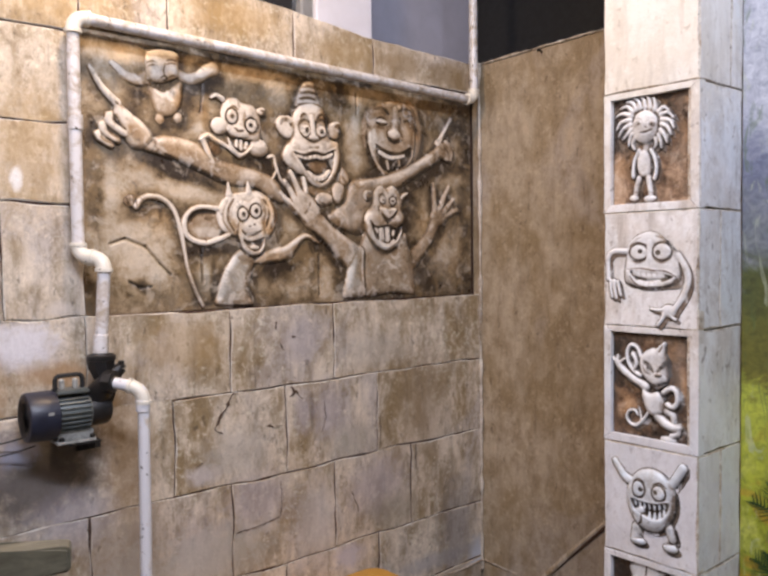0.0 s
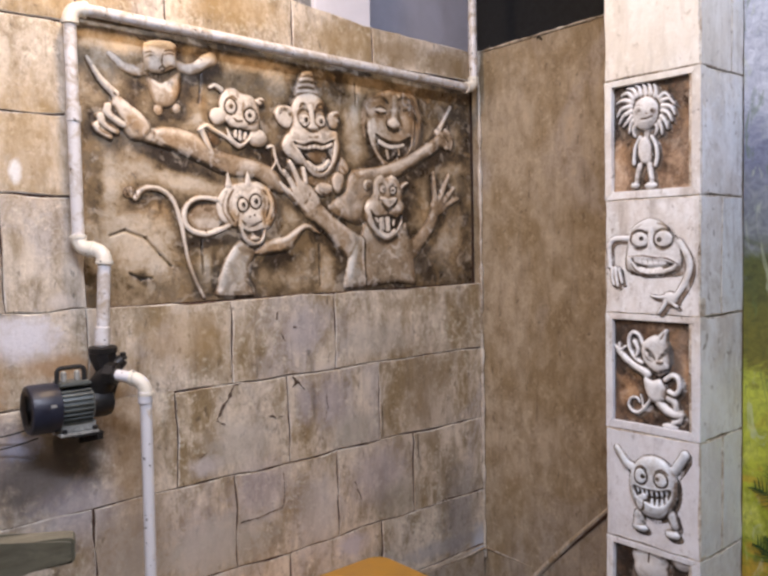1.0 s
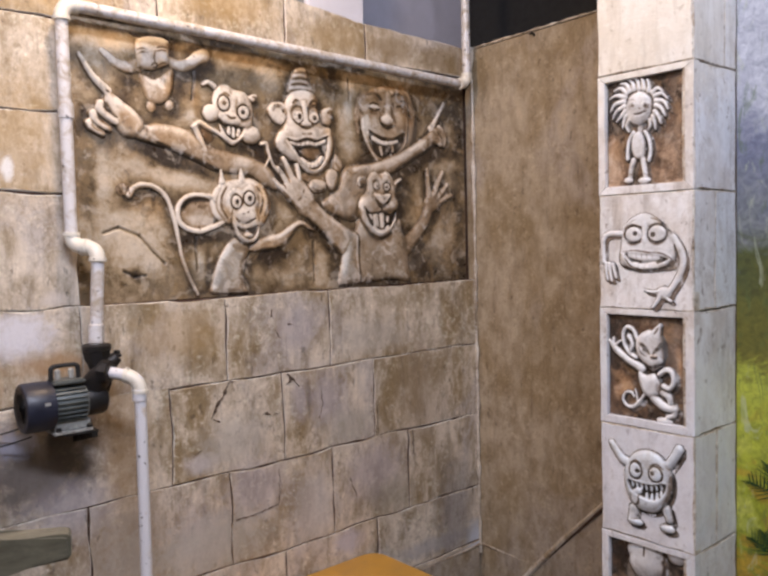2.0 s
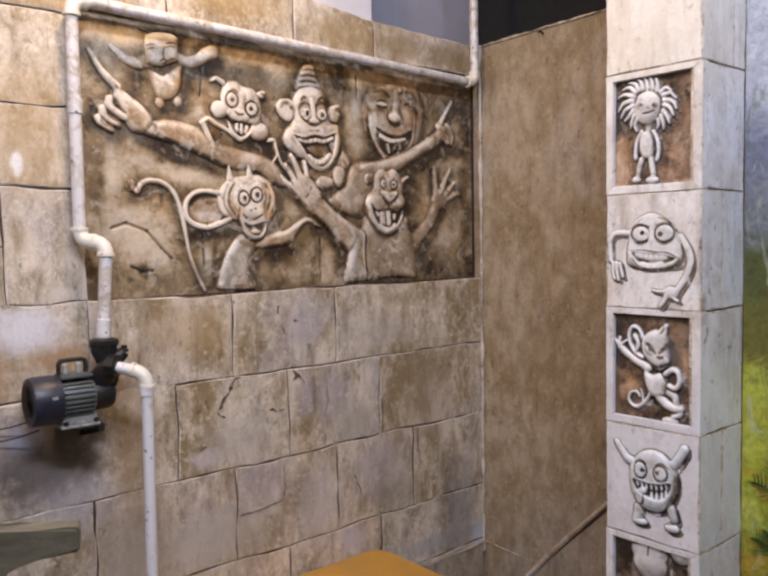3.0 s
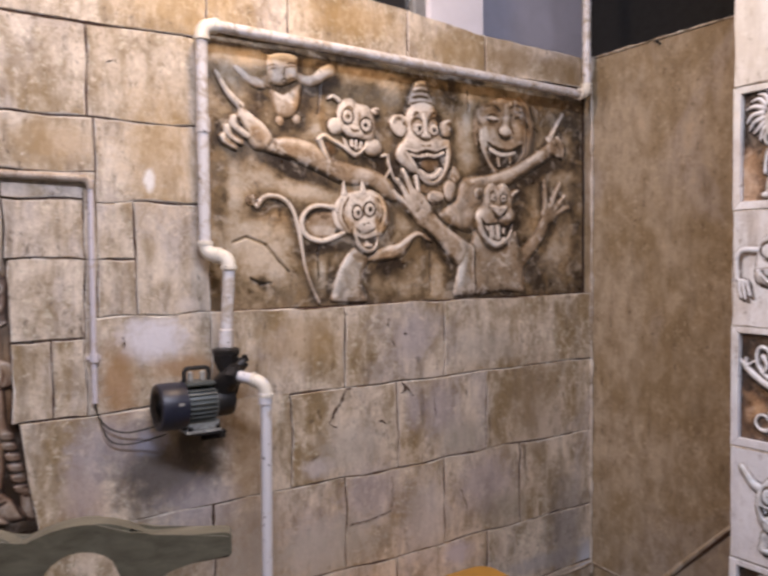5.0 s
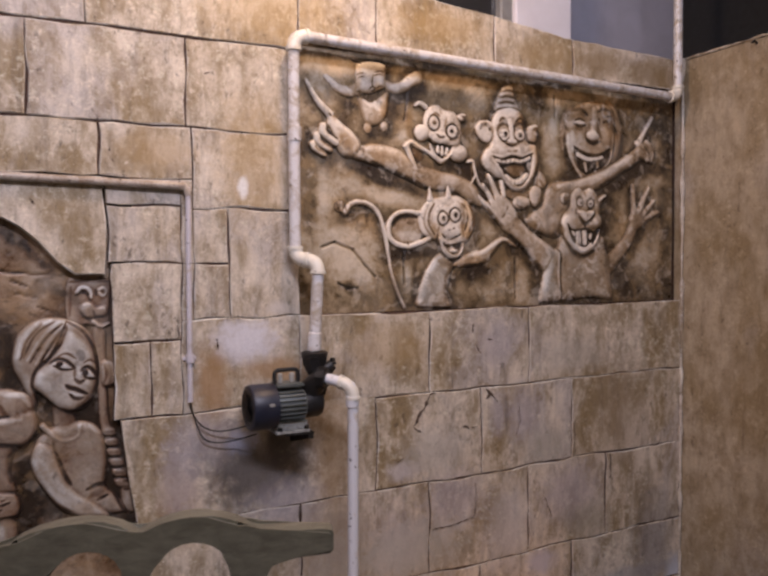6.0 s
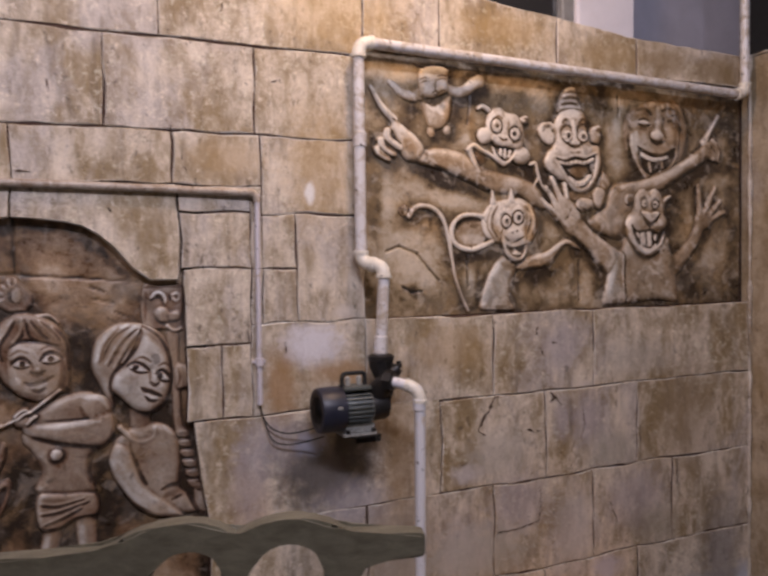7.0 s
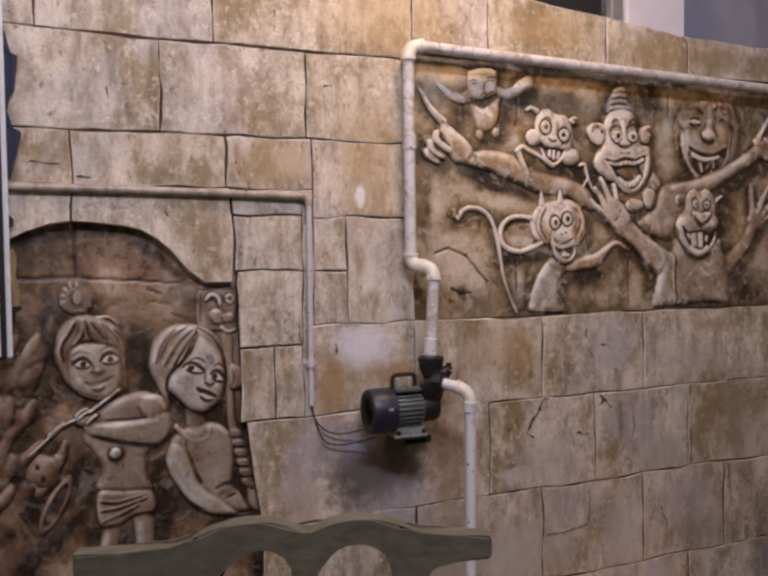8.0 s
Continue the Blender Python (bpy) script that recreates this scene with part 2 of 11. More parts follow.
STAINS_AND_SHADE = UNDER + (
    (-0.70, 0, 1.02, 0.085, 0.055, PLASTER, 0.85), (-0.702, 0, 1.385, 0.012, 0.024, (0.8, 0.76, 0.72), 0.95),
    # dark and bluish patches below the pump paint in its shadow; ochres are stains
    (-0.67, 0, 0.73, 0.14, 0.13, PUMP_SHADE, 0.85), (-0.71, 0, 0.785, 0.045, 0.028, (0.36, 0.37, 0.48), 0.7), (-0.48, 0, 0.74, 0.07, 0.20, (0.30, 0.19, 0.09), 0.6), (-0.56, 0, 0.89, 0.06, 0.05, OCHRE, 0.6), (-0.86, 0, 0.66, 0.05, 0.10, OCHRE, 0.5),
    (-0.78, 0, 0.93, 0.045, 0.10, OCHRE, 0.75), (-0.62, 0, 0.955, 0.10, 0.03, OCHRE, 0.7), (-0.33, 0, 0.99, 0.14, 0.08, (0.42, 0.28, 0.13), 0.5),
)
STAINS_AND_SHADE += (
    (0.03, 0, 0.78, 0.03, 0.07, MAUVE, 0.6), (0.06, 0, 0.775, 0.010, 0.05, CHIP, 0.55), (-0.28, 0, 0.66, 0.05, 0.03, PLASTER, 0.6),
    # near-black patch at 0.64 paints in the dim low corner; others are stains
    (0.185, 0, 0.33, 0.060, 0.040, (0.50, 0.47, 0.52), 0.8), (0.735, 0, 0.19, 0.045, 0.065, (0.56, 0.59, 0.66), 0.95), (0.55, 0, 0.22, 0.2, 0.03, (0.42, 0.40, 0.40), 0.7), (0.64, 0, 0.32, 0.10, 0.20, (0.22, 0.20, 0.19), 0.6), (0.12, 0, 0.77, 0.06, 0.09, MAUVE, 0.6),
)
STAINS_AND_SHADE += (
    (-0.80, 0, 0.80, 0.09, 0.07, MAUVE, 0.6), (-0.60, 0, 0.62, 0.10, 0.08, MAUVE, 0.55), (-0.12, 0, 0.56, 0.11, 0.09, MAUVE, 0.55), (0.30, 0, 0.52, 0.12, 0.10, MAUVE, 0.55), (-0.30, 0, 0.47, 0.09, 0.10, MAUVE, 0.5), (0.02, 0, 0.98, 0.08, 0.07, MAUVE, 0.45),
    (-0.50, 0, 0.50, 0.12, 0.10, (0.26, 0.18, 0.12), 0.55), (-0.86, 0, 0.72, 0.05, 0.12, MAUVE, 0.5), (0.50, 0, 0.75, 0.12, 0.2, (0.33, 0.25, 0.17), 0.5),
)
STAINS_AND_SHADE += ((-0.70, 0, 1.03, 0.075, 0.045, (0.74, 0.71, 0.74), 0.9), (-0.702, 0, 1.385, 0.014, 0.027, (0.82, 0.79, 0.76), 0.95), (-0.62, 0, 1.10, 0.03, 0.02, (0.66, 0.60, 0.56), 0.6))
# second dark and bluish layer of the pump's painted shadow
STAINS_AND_SHADE += ((-0.66, 0, 0.76, 0.15, 0.10, (0.13, 0.11, 0.10), 0.6), (-0.71, 0, 0.79, 0.04, 0.03, (0.30, 0.32, 0.42), 0.8))
STAINS_AND_SHADE += ((-0.25, 0, 0.44, 0.20, 0.09, (0.45, 0.425, 0.38), 0.7), (0.06, 0, 0.46, 0.09, 0.13, (0.52, 0.49, 0.48), 0.6), (-0.47, 0, 0.42, 0.09, 0.18, (0.44, 0.41, 0.37), 0.65), (0.20, 0, 0.67, 0.10, 0.06, (0.40, 0.37, 0.31), 0.6), (-0.18, 0, 0.70, 0.12, 0.07, (0.50, 0.46, 0.41), 0.6), (0.36, 0, 0.42, 0.10, 0.07, (0.27, 0.24, 0.18), 0.6), (0.30, 0, 0.93, 0.16, 0.06, (0.46, 0.42, 0.37), 0.5))
STONE = stone_paint("sponged_sandstone_paint", (0.70, 0.608, 0.50), (0.315, 0.228, 0.122), (0.07, 0.048, 0.032), (0.53, 0.478, 0.450), 0.42, 0.5, 0.75, 1.0, 0.85, STAINS_AND_SHADE, 0.55, 1.1)
# on block edges this pale colour paints in highlight lines along the joints
ARRIS = stone_paint("pale_edge_paint", (0.82, 0.76, 0.67), (0.46, 0.35, 0.23), (0.10, 0.065, 0.04), (0.66, 0.60, 0.55), 0.5, 0.5, 1.0, 1.0)
BROWN = stone_paint("brown_plaster_paint", (0.445, 0.365, 0.268), (0.30, 0.222, 0.128), (0.10, 0.068, 0.038), (0.43, 0.37, 0.32), 0.42, 0.5, 0.7, 0.0, 0.8, (), 0.65, 0.95)
# cream patch above, lavender below: warm and cool lamplight put into the colour
PALE = stone_paint("pale_stone_paint", (0.86, 0.85, 0.86), (0.68, 0.63, 0.59), (0.17, 0.12, 0.085), (0.735, 0.765, 0.795), 0.42, 0.42, 0.9, 1.0, 0.6, ((0.34, -0.88, 1.68, 0.22, 0.20, (0.80, 0.74, 0.62), 0.5), (0.34, -0.88, 0.70, 0.25, 0.25, (0.72, 0.74, 0.83), 0.5)), 0.6)
PALE_ARRIS = stone_paint("chipped_pale_arris_paint", (0.80, 0.74, 0.65), (0.40, 0.29, 0.19), (0.06, 0.04, 0.028), (0.62, 0.56, 0.50), 0.5, 0.5, 1.0, 1.0, 1.0, (), 1.0, 3.0)
PANEL = mural_paint("umber_washed_panel_paint", (0.04, 0.026, 0.016), (0.165, 0.113, 0.060), (0.37, 0.275, 0.168), (0.62, 0.54, 0.44), 1.5, 0.5, 0.3)
MURAL = mural_paint("relief_cream_paint", (0.03, 0.02, 0.013), (0.172, 0.108, 0.057), (0.38, 0.276, 0.178), (0.78, 0.70, 0.61), 1.0, 0.45)
PALE_MURAL = mural_paint("relief_white_paint", (0.03, 0.022, 0.018), (0.21, 0.15, 0.11), (0.50, 0.48, 0.475), (0.80, 0.805, 0.825), 0.7, 0.3)
RED_MURAL = mural_paint("relief_red_brown_paint", (0.028, 0.015, 0.011), (0.170, 0.090, 0.052), (0.350, 0.262, 0.190), (0.68, 0.63, 0.57), 0.72, 0.45, 0.08)
NICHE = mural_paint("brown_washed_niche_paint", (0.03, 0.019, 0.012), (0.165, 0.095, 0.050), (0.36, 0.255, 0.165), (0.60, 0.52, 0.44), 1.3, 0.5, 0.15)
RUST = mural_paint("rust_stained_ground_paint", (0.03, 0.02, 0.015), (0.16, 0.095, 0.057), (0.44, 0.30, 0.20), (0.75, 0.62, 0.50), 1.7, 0.5, 0.2)
JOINT = plain("dark_joint_mortar", (0.090, 0.046, 0.030), 0.9, 0.0, 0.5, 40)
CRACK_DARK = plain("dark_crack_paint", (0.11, 0.072, 0.05), 0.8, 0.0, 0.5, 60)
PVC = splashed_pvc("white_pvc", (0.70, 0.69, 0.72), (0.55, 0.46, 0.36), 0.03)
PVC_SPLASHED = splashed_pvc("paint_splashed_pvc", (0.68, 0.66, 0.67), (0.38, 0.30, 0.21), 0.17)
PVC_JOINT = splashed_pvc("yellowed_pvc_fitting", (0.74, 0.7, 0.62), (0.5, 0.4, 0.28), 0.06)
CONDUIT = splashed_pvc("painted_over_conduit", (0.47, 0.40, 0.34), (0.22, 0.15, 0.09), 0.2)
CONDUIT_BARE = splashed_pvc("grey_conduit", (0.62, 0.58, 0.62), (0.45, 0.36, 0.27), 0.08)
NAVY = plain("navy_blue_enamel", (0.016, 0.018, 0.034), 0.38, 0.0, 0.4)
CASTING = plain("black_iron_casting", (0.018, 0.016, 0.016), 0.45, 0.2, 0.5, 60)
MOTOR_GREY = plain("grey_motor_enamel", (0.15, 0.165, 0.16), 0.42, 0.3, 0.4)
FOOT_GREY = plain("worn_grey_steel", (0.42, 0.42, 0.40), 0.5, 0.3, 0.6, 60)
RUBBER = plain("black_rubber", (0.012, 0.011, 0.011), 0.6)
WALL_WHITE = plain("lavender_white_wall_paint", (0.72, 0.71, 0.78), 0.6, 0.0, 0.12, 8)
# pier white greyed in the colour to stand for the recess's shade
SHADED_WHITE = plain("shaded_lavender_white_paint", (0.44, 0.43, 0.50), 0.6, 0.0, 0.15, 8)
VOID_BLACK = plain("dark_opening_black", (0.015, 0.0145, 0.014), 0.7)
ALUMINIUM = plain("dull_aluminium", (0.42, 0.42, 0.42), 0.45, 0.6)


def worn_wood(name, colour, worn):
    """Painted wood, rubbed through to pale wood on its upper edges, with long grain."""
    m, n, l, s = material(name)
    geo = n.new("ShaderNodeNewGeometry")
    k = n.new("ShaderNodeMapping")
    k.inputs["Rotation"].default_value = (0, 0, radians(21))
    k.inputs["Scale"].default_value = (0.12, 1.0, 1.0)
    l.new(geo.outputs["Position"], k.inputs["Vector"])
    grain = noise_at(n, l, k.outputs[0], 90.0, 6.0, 0.7, 0.4)
    patch = noise_at(n, l, geo.outputs["Position"], 16.0, 7.0, 0.7, 0.5)
    c = blend(n, l, "MULTIPLY", 0.55, colour, ramp(n, l, grain, (0.35, (0.35, 0.33, 0.3)), (0.65, (1.2, 1.2, 1.2))))
    c = blend(n, l, "MIX", ramp(n, l, patch, (0.50, (0, 0, 0)), (0.66, (0.4, 0.4, 0.4))), c, tuple(0.6 * a for a in colour))
    sep = n.new("ShaderNodeSeparateXYZ")
    l.new(geo.outputs["Normal"], sep.inputs[0])
    rub = n.new("ShaderNodeMath")
    rub.operation = "MULTIPLY_ADD"
    l.new(patch, rub.inputs[0])
    rub.inputs[1].default_value = 1.9
    l.new(sep.outputs["Z"], rub.inputs[2])
    c = blend(n, l, "MIX", ramp(n, l, rub.outputs[0], (1.80, (0, 0, 0)), (2.10, (0.7, 0.7, 0.7))), c, worn)
    l.new(c, s.inputs["Base Color"])
    l.new(ramp(n, l, patch, (0.35, (0.3, 0.3, 0.3)), (0.65, (0.55, 0.55, 0.55))), s.inputs["Roughness"])
    relief_bump(n, l, s, grain, 0.3, 0.002)
    return m


OLIVE_WOOD = worn_wood("olive_grey_varnished_wood", (0.128, 0.116, 0.080), (0.26, 0.21, 0.135))
MUSTARD = plain("mustard_laminate", (0.50, 0.262, 0.042), 0.35, 0.0, 0.25, 12)
FLOOR = plain("grey_cement_floor", (0.13, 0.115, 0.10), 0.7, 0.0, 0.5, 9)
CEILING = plain("off_white_ceiling", (0.7, 0.69, 0.66), 0.8, 0.0, 0.15, 6)
LANDSCAPE = layered_mural("landscape_mural_paint")
PALM = plain("painted_palm_green", (0.04, 0.09, 0.02), 0.5, 0.0, 0.4, 40)
BRIGHT_EDGE = plain("white_enamel_panel", (0.75, 0.76, 0.78), 0.3, 0.0, 0.1)
BLUE_CLOTH = plain("navy_cloth", (0.03, 0.035, 0.075), 0.85, 0.0, 0.4, 40, 0.4)
BRASS_TAN = plain("tan_leather", (0.30, 0.21, 0.11), 0.55, 0.0, 0.4, 30)
GLASS, _n, _l, _s = material("dark_window_glass")
_s.inputs["Base Color"].default_value = (0.03, 0.03, 0.032, 1)
_s.inputs["Roughness"].default_value = 0.08


# ---------------------------------------------------------------- builders
def mesh_object(name, verts, faces, mat, parent=None, label="", smooth=False):
    me = bpy.data.meshes.new(name)
    me.from_pydata(verts, [], faces)
    me.materials.append(mat)
    if smooth:
        me.polygons.foreach_set("use_smooth", [True] * len(me.polygons))
    me.update()
    ob = new(name, me)
    if parent is not None:
        ob.parent = parent
    if label:
        tagged(ob, label)
    return ob


def part(name, bm, mat, parent=None, label="", smooth=None):
    """One bmesh as one mesh object; smooth: the angle in degrees up to which edges are rounded."""
    me = bpy.data.meshes.new(name)
    bmesh.ops.recalc_face_normals(bm, faces=bm.faces)
    if smooth:
        for face in bm.faces:
            face.smooth = True
        for e in bm.edges:
            if len(e.link_faces) == 2 and e.calc_face_angle() > radians(smooth):
                e.smooth = False
    bm.to_mesh(me)
    bm.free()
    me.materials.append(mat)
    ob = new(name, me)
    if parent is not None:
        ob.parent = parent
    if label:
        tagged(ob, label)
    return ob


def box(x0, x1, y0, y1, z0, z1, bevel=0.0, bm=None):
    bm = bm or bmesh.new()
    got = bmesh.ops.create_cube(bm, size=1.0)
    for v in got["verts"]:
        v.co = Vector((x0 + (v.co.x + 0.5) * (x1 - x0), y0 + (v.co.y + 0.5) * (y1 - y0), z0 + (v.co.z + 0.5) * (z1 - z0)))
    if bevel:
        edges = {e for v in got["verts"] for e in v.link_edges}
        bmesh.ops.bevel(bm, geom=list(edges), offset=bevel, segments=2, affect="EDGES")
    return bm


def lathe(profile, seg=28, m=None, bm=None):
    """A turned solid about z from (radius, z) pairs, moved by m."""
    bm = bm or bmesh.new()
    m = m or Matrix()
    rings = [[bm.verts.new(m @ Vector((r * math.cos(2 * math.pi * k / seg), r * math.sin(2 * math.pi * k / seg), z))) for k in range(seg)] for r, z in profile]
    for a, b in zip(rings, rings[1:]):
        for k in range(seg):
            bm.faces.new((a[k], a[(k + 1) % seg], b[(k + 1) % seg], b[k]))
    bm.faces.new(rings[0][::-1])
    bm.faces.new(rings[-1])
    return bm


def tube(points, radius, seg=16, bm=None):
    """A pipe of round section through the points."""
    bm = bm or bmesh.new()
    pts = [Vector(p) for p in points]
    rings = []
    side = None
    for k, p in enumerate(pts):
        d = (pts[min(k + 1, len(pts) - 1)] - pts[max(k - 1, 0)]).normalized()
        if side is None:
            side = d.orthogonal().normalized()
        side = (side - d * side.dot(d)).normalized()
        up = d.cross(side)
        r = radius[k] if isinstance(radius, (list, tuple)) else radius
        rings.append([bm.verts.new(p + side * r * math.cos(2 * math.pi * j / seg) + up * r * math.sin(2 * math.pi * j / seg)) for j in range(seg)])
    for a, b in zip(rings, rings[1:]):
        for j in range(seg):
            bm.faces.new((a[j], a[(j + 1) % seg], b[(j + 1) % seg], b[j]))
    bm.faces.new(rings[0][::-1])
    bm.faces.new(rings[-1])
    return bm


def bend(a, corner, b, reach, n=7):
    """Points of a rounded corner between the ways to a and b."""
    a, c, b = Vector(a), Vector(corner), Vector(b)
    p, q = c + (a - c).normalized() * reach, c + (b - c).normalized() * reach
    return [(1 - t) ** 2 * p + 2 * t * (1 - t) * c + t * t * q for t in [k / (n - 1) for k in range(n)]]


def empty(name, place, label, category, group="", kind=""):
    ob = new(name)
    ob.location = place
    return tagged(ob, label, category, group, kind)


def under(thing):
    """Where a part that is written in world places goes under its thing."""
    return Matrix.Translation(-Vector(thing.location))


def settle(ob, thing):
    ob.data.transform(under(thing))
    return ob


def lump(u, v, s):
    return noise.noise(Vector((u * s, v * s, 3.7)))


# ways from a face's own place (u right, v up, w out of the face) to the world
def on_wall(u, v, w):
    return (u, -w, v)


def on_panel(u, v, w):
    return (u, 0.024 - w, v)


def in_niche(u, v, w):
    return (u, 0.024 - w, v)


def on_pillar(u, v, w):
    return (0.331 - w, -u, v)


def in_pillar_niche(u, v, w):
    return (0.343 - w, -u, v)


def on_pillar_side(u, v, w):
    return (u, -0.993 - w, v)


def stone_piece(name, outline, place, mat, parent, thick=0.04, gap=0.0026, wave=0.007, round_edge=0.0022, puff=0.002):
    """One block: its outline is cut a little unevenly, its arris is worn, its face is not quite flat."""
    pts = []
    n = len(outline)
    for k in range(n):
        a, b = Vector(outline[k]), Vector(outline[(k + 1) % n])
        cuts = max(1, min(9, int((b - a).length / 0.028)))
        for j in range(cuts):
            pts.append(a.lerp(b, j / cuts))
    mid = sum(pts, Vector((0, 0))) / len(pts)
    ring_a, ring_b = [], []
    total = len(pts)
    for k, p in enumerate(pts):
        into_a = (pts[(k + 1) % total] - p).normalized()
        into_b = (p - pts[k - 1]).normalized()
        inward = Vector((-into_a.y - into_b.y, into_a.x + into_b.x))
        inward = inward.normalized() if inward.length > 1e-6 else (mid - p).normalized()
        q = p + Vector((lump(p.x, p.y, 9.0) + 0.35 * lump(p.x, p.y, 31.0), lump(p.y, p.x, 9.0) + 0.35 * lump(p.y, p.x, 31.0))) * wave
        room = gap * (0.55 + 1.1 * lump(p.x + 2, p.y, 16.0) + 0.8 * abs(lump(p.x, p.y + mid.x, 45.0)))
        worn = round_edge * (1.0 + 1.3 * lump(p.x, p.y + 4 + mid.x, 24.0))
        ring_a.append(q + inward * max(room, 0.0004))
        ring_b.append(q + inward * (max(room, 0.0004) + max(worn, 0.0005)))
    verts = [place(p.x, p.y, -thick) for p in ring_a] + [place(p.x, p.y, -round_edge * 0.8) for p in ring_a]
    verts += [place(p.x, p.y, puff * lump(p.x + 5, p.y, 6.0)) for p in ring_b]
    faces = []
    for r in (0, total):
        for k in range(total):
            faces.append((r + k, r + (k + 1) % total, r + total + (k + 1) % total, r + total + k))
    faces.append(tuple(range(2 * total, 3 * total)))
    ob = mesh_object(name, verts, faces, mat, parent)
    if mat is STONE or mat is PALE:
        ob.data.materials.append(ARRIS if mat is STONE else PALE_ARRIS)
        ob.data.materials.append(JOINT)
        for k in range(total):
            ob.data.polygons[k].material_index = 2 if mat is STONE else 1
        for k in range(total, 2 * total):
            ob.data.polygons[k].material_index = 1
    return ob


def rect(u0, u1, v0, v1):
    return [(u0, v0), (u1, v0), (u1, v1), (u0, v1)]


class Relief:
    """A low relief modelled on a face: heights over a fine net, with painted tones and shading beside them."""

    cover = []

    def __init__(self, u0, u1, v0, v1, step):
        self.u = np.arange(u0, u1 + step, step)
        self.v = np.arange(v0, v1 + step, step)
        self.U, self.V = np.meshgrid(self.u, self.v)
        self.H = np.zeros_like(self.U)
        self.P = np.full_like(self.U, 0.45)
        self.T = np.zeros_like(self.U)
        self.step = step

    def turned(self, u, v, turn):
        c, s = math.cos(radians(turn)), math.sin(radians(turn))
        a, b = self.U - u, self.V - v
        return a * c + b * s, b * c - a * s

    def lay(self, height, inside, tone):
        win = inside & (height > self.H)
        soft = 0.0045
        both = inside & (self.H > 0.001) & (height > 0.001)
        blendin = np.where(both, np.clip(soft - np.abs(height - self.H), 0, soft) ** 2 / (4 * soft), 0)
        self.H = np.where(win, height, self.H) + blendin
        self.P = np.where(win, tone, self.P)

    def dome(self, u, v, ru, rv, h, turn, tone, base):
        a, b = self.turned(u, v, turn)
        d = (a / ru) ** 2 + (b / rv) ** 2
        # tone drops towards the edge: rounding shade painted in
        self.lay(base * (d < 1) + h * np.clip(1 - d, 0, 1) ** 0.55, d < 1, tone - 0.16 * np.clip(d - 0.6, 0, 1))

    def limb(self, u0, v0, u1, v1, r0, r1, h, tone, base):
        r = max(r0, r1)
        j0, j1 = np.searchsorted(self.u, (min(u0, u1) - r, max(u0, u1) + r))
        i0, i1 = np.searchsorted(self.v, (min(v0, v1) - r, max(v0, v1) + r))
        if i1 <= i0 or j1 <= j0:
            return
        part_of = (slice(i0, i1), slice(j0, j1))
        U, V, H, P = self.U[part_of], self.V[part_of], self.H[part_of], self.P[part_of]
        du, dv = u1 - u0, v1 - v0
        t = np.clip(((U - u0) * du + (V - v0) * dv) / (du * du + dv * dv + 1e-9), 0, 1)
        d = ((U - u0 - du * t) ** 2 + (V - v0 - dv * t) ** 2) / (r0 + (r1 - r0) * t) ** 2
        up = base * (d < 1) + h * np.clip(1 - d, 0, 1) ** 0.6
        win = (d < 1) & (up > H)
        self.H[part_of] = np.where(win, up, H)
        # limb sides darkened in the tone as painted shade
        self.P[part_of] = np.where(win, tone - 0.2 * np.clip(d - 0.5, 0, 1), P)

    def path(self, points, r0, r1, h, tone, base):
        """A limb along a smooth line through the points."""
        p = [Vector(q) for q in points]
        n = len(p) - 1
        line = []
        for k in range(n):
            a, c, d, e = p[max(k - 1, 0)], p[k], p[k + 1], p[min(k + 2, n)]
            for t in (0, 0.2, 0.4, 0.6, 0.8):
                line.append(0.5 * (2 * c + (d - a) * t + (2 * a - 5 * c + 4 * d - e) * t * t + (3 * c - a - 3 * d + e) * t ** 3))
        line.append(p[-1])
        m = len(line) - 1
        for k in range(m):
            self.limb(*line[k], *line[k + 1], r0 + (r1 - r0) * k / m, r0 + (r1 - r0) * (k + 1) / m, h, tone, base)

    def smooth(self, points, closed):
        p = [Vector(q) for q in points]
        n = len(p)
        line = []
        for k in range(n if closed else n - 1):
            a, c, d, e = (p[(k + j) % n] if closed else p[min(max(k + j, 0), n - 1)] for j in (-1, 0, 1, 2))
            for t in (0, 0.25, 0.5, 0.75):
                line.append(0.5 * (2 * c + (d - a) * t + (2 * a - 5 * c + 4 * d - e) * t * t + (3 * c - a - 3 * d + e) * t ** 3))
        return line + ([line[0]] if closed else [p[-1]])

    def window(self, line, room):
        us, vs = [q.x for q in line], [q.y for q in line]
        j0, j1 = np.searchsorted(self.u, (min(us) - room, max(us) + room))
        i0, i1 = np.searchsorted(self.v, (min(vs) - room, max(vs) + room))
        return slice(i0, max(i1, i0 + 1)), slice(j0, max(j1, j0 + 1))

    def away(self, line, where):
        """How far each place of the window lies from the line, whether it is inside, and how far along the nearest place is."""
        U, V = self.U[where], self.V[where]
        near, inside, along = np.full(U.shape, 9.0), np.zeros(U.shape, bool), np.zeros(U.shape)
        n = len(line) - 1
        for k, (a, c) in enumerate(zip(line, line[1:])):
            du, dv = c.x - a.x, c.y - a.y
            t = np.clip(((U - a.x) * du + (V - a.y) * dv) / (du * du + dv * dv + 1e-12), 0, 1)
            d = np.hypot(U - a.x - du * t, V - a.y - dv * t)
            along = np.where(d < near, (k + t) / n, along)
            near = np.minimum(near, d)
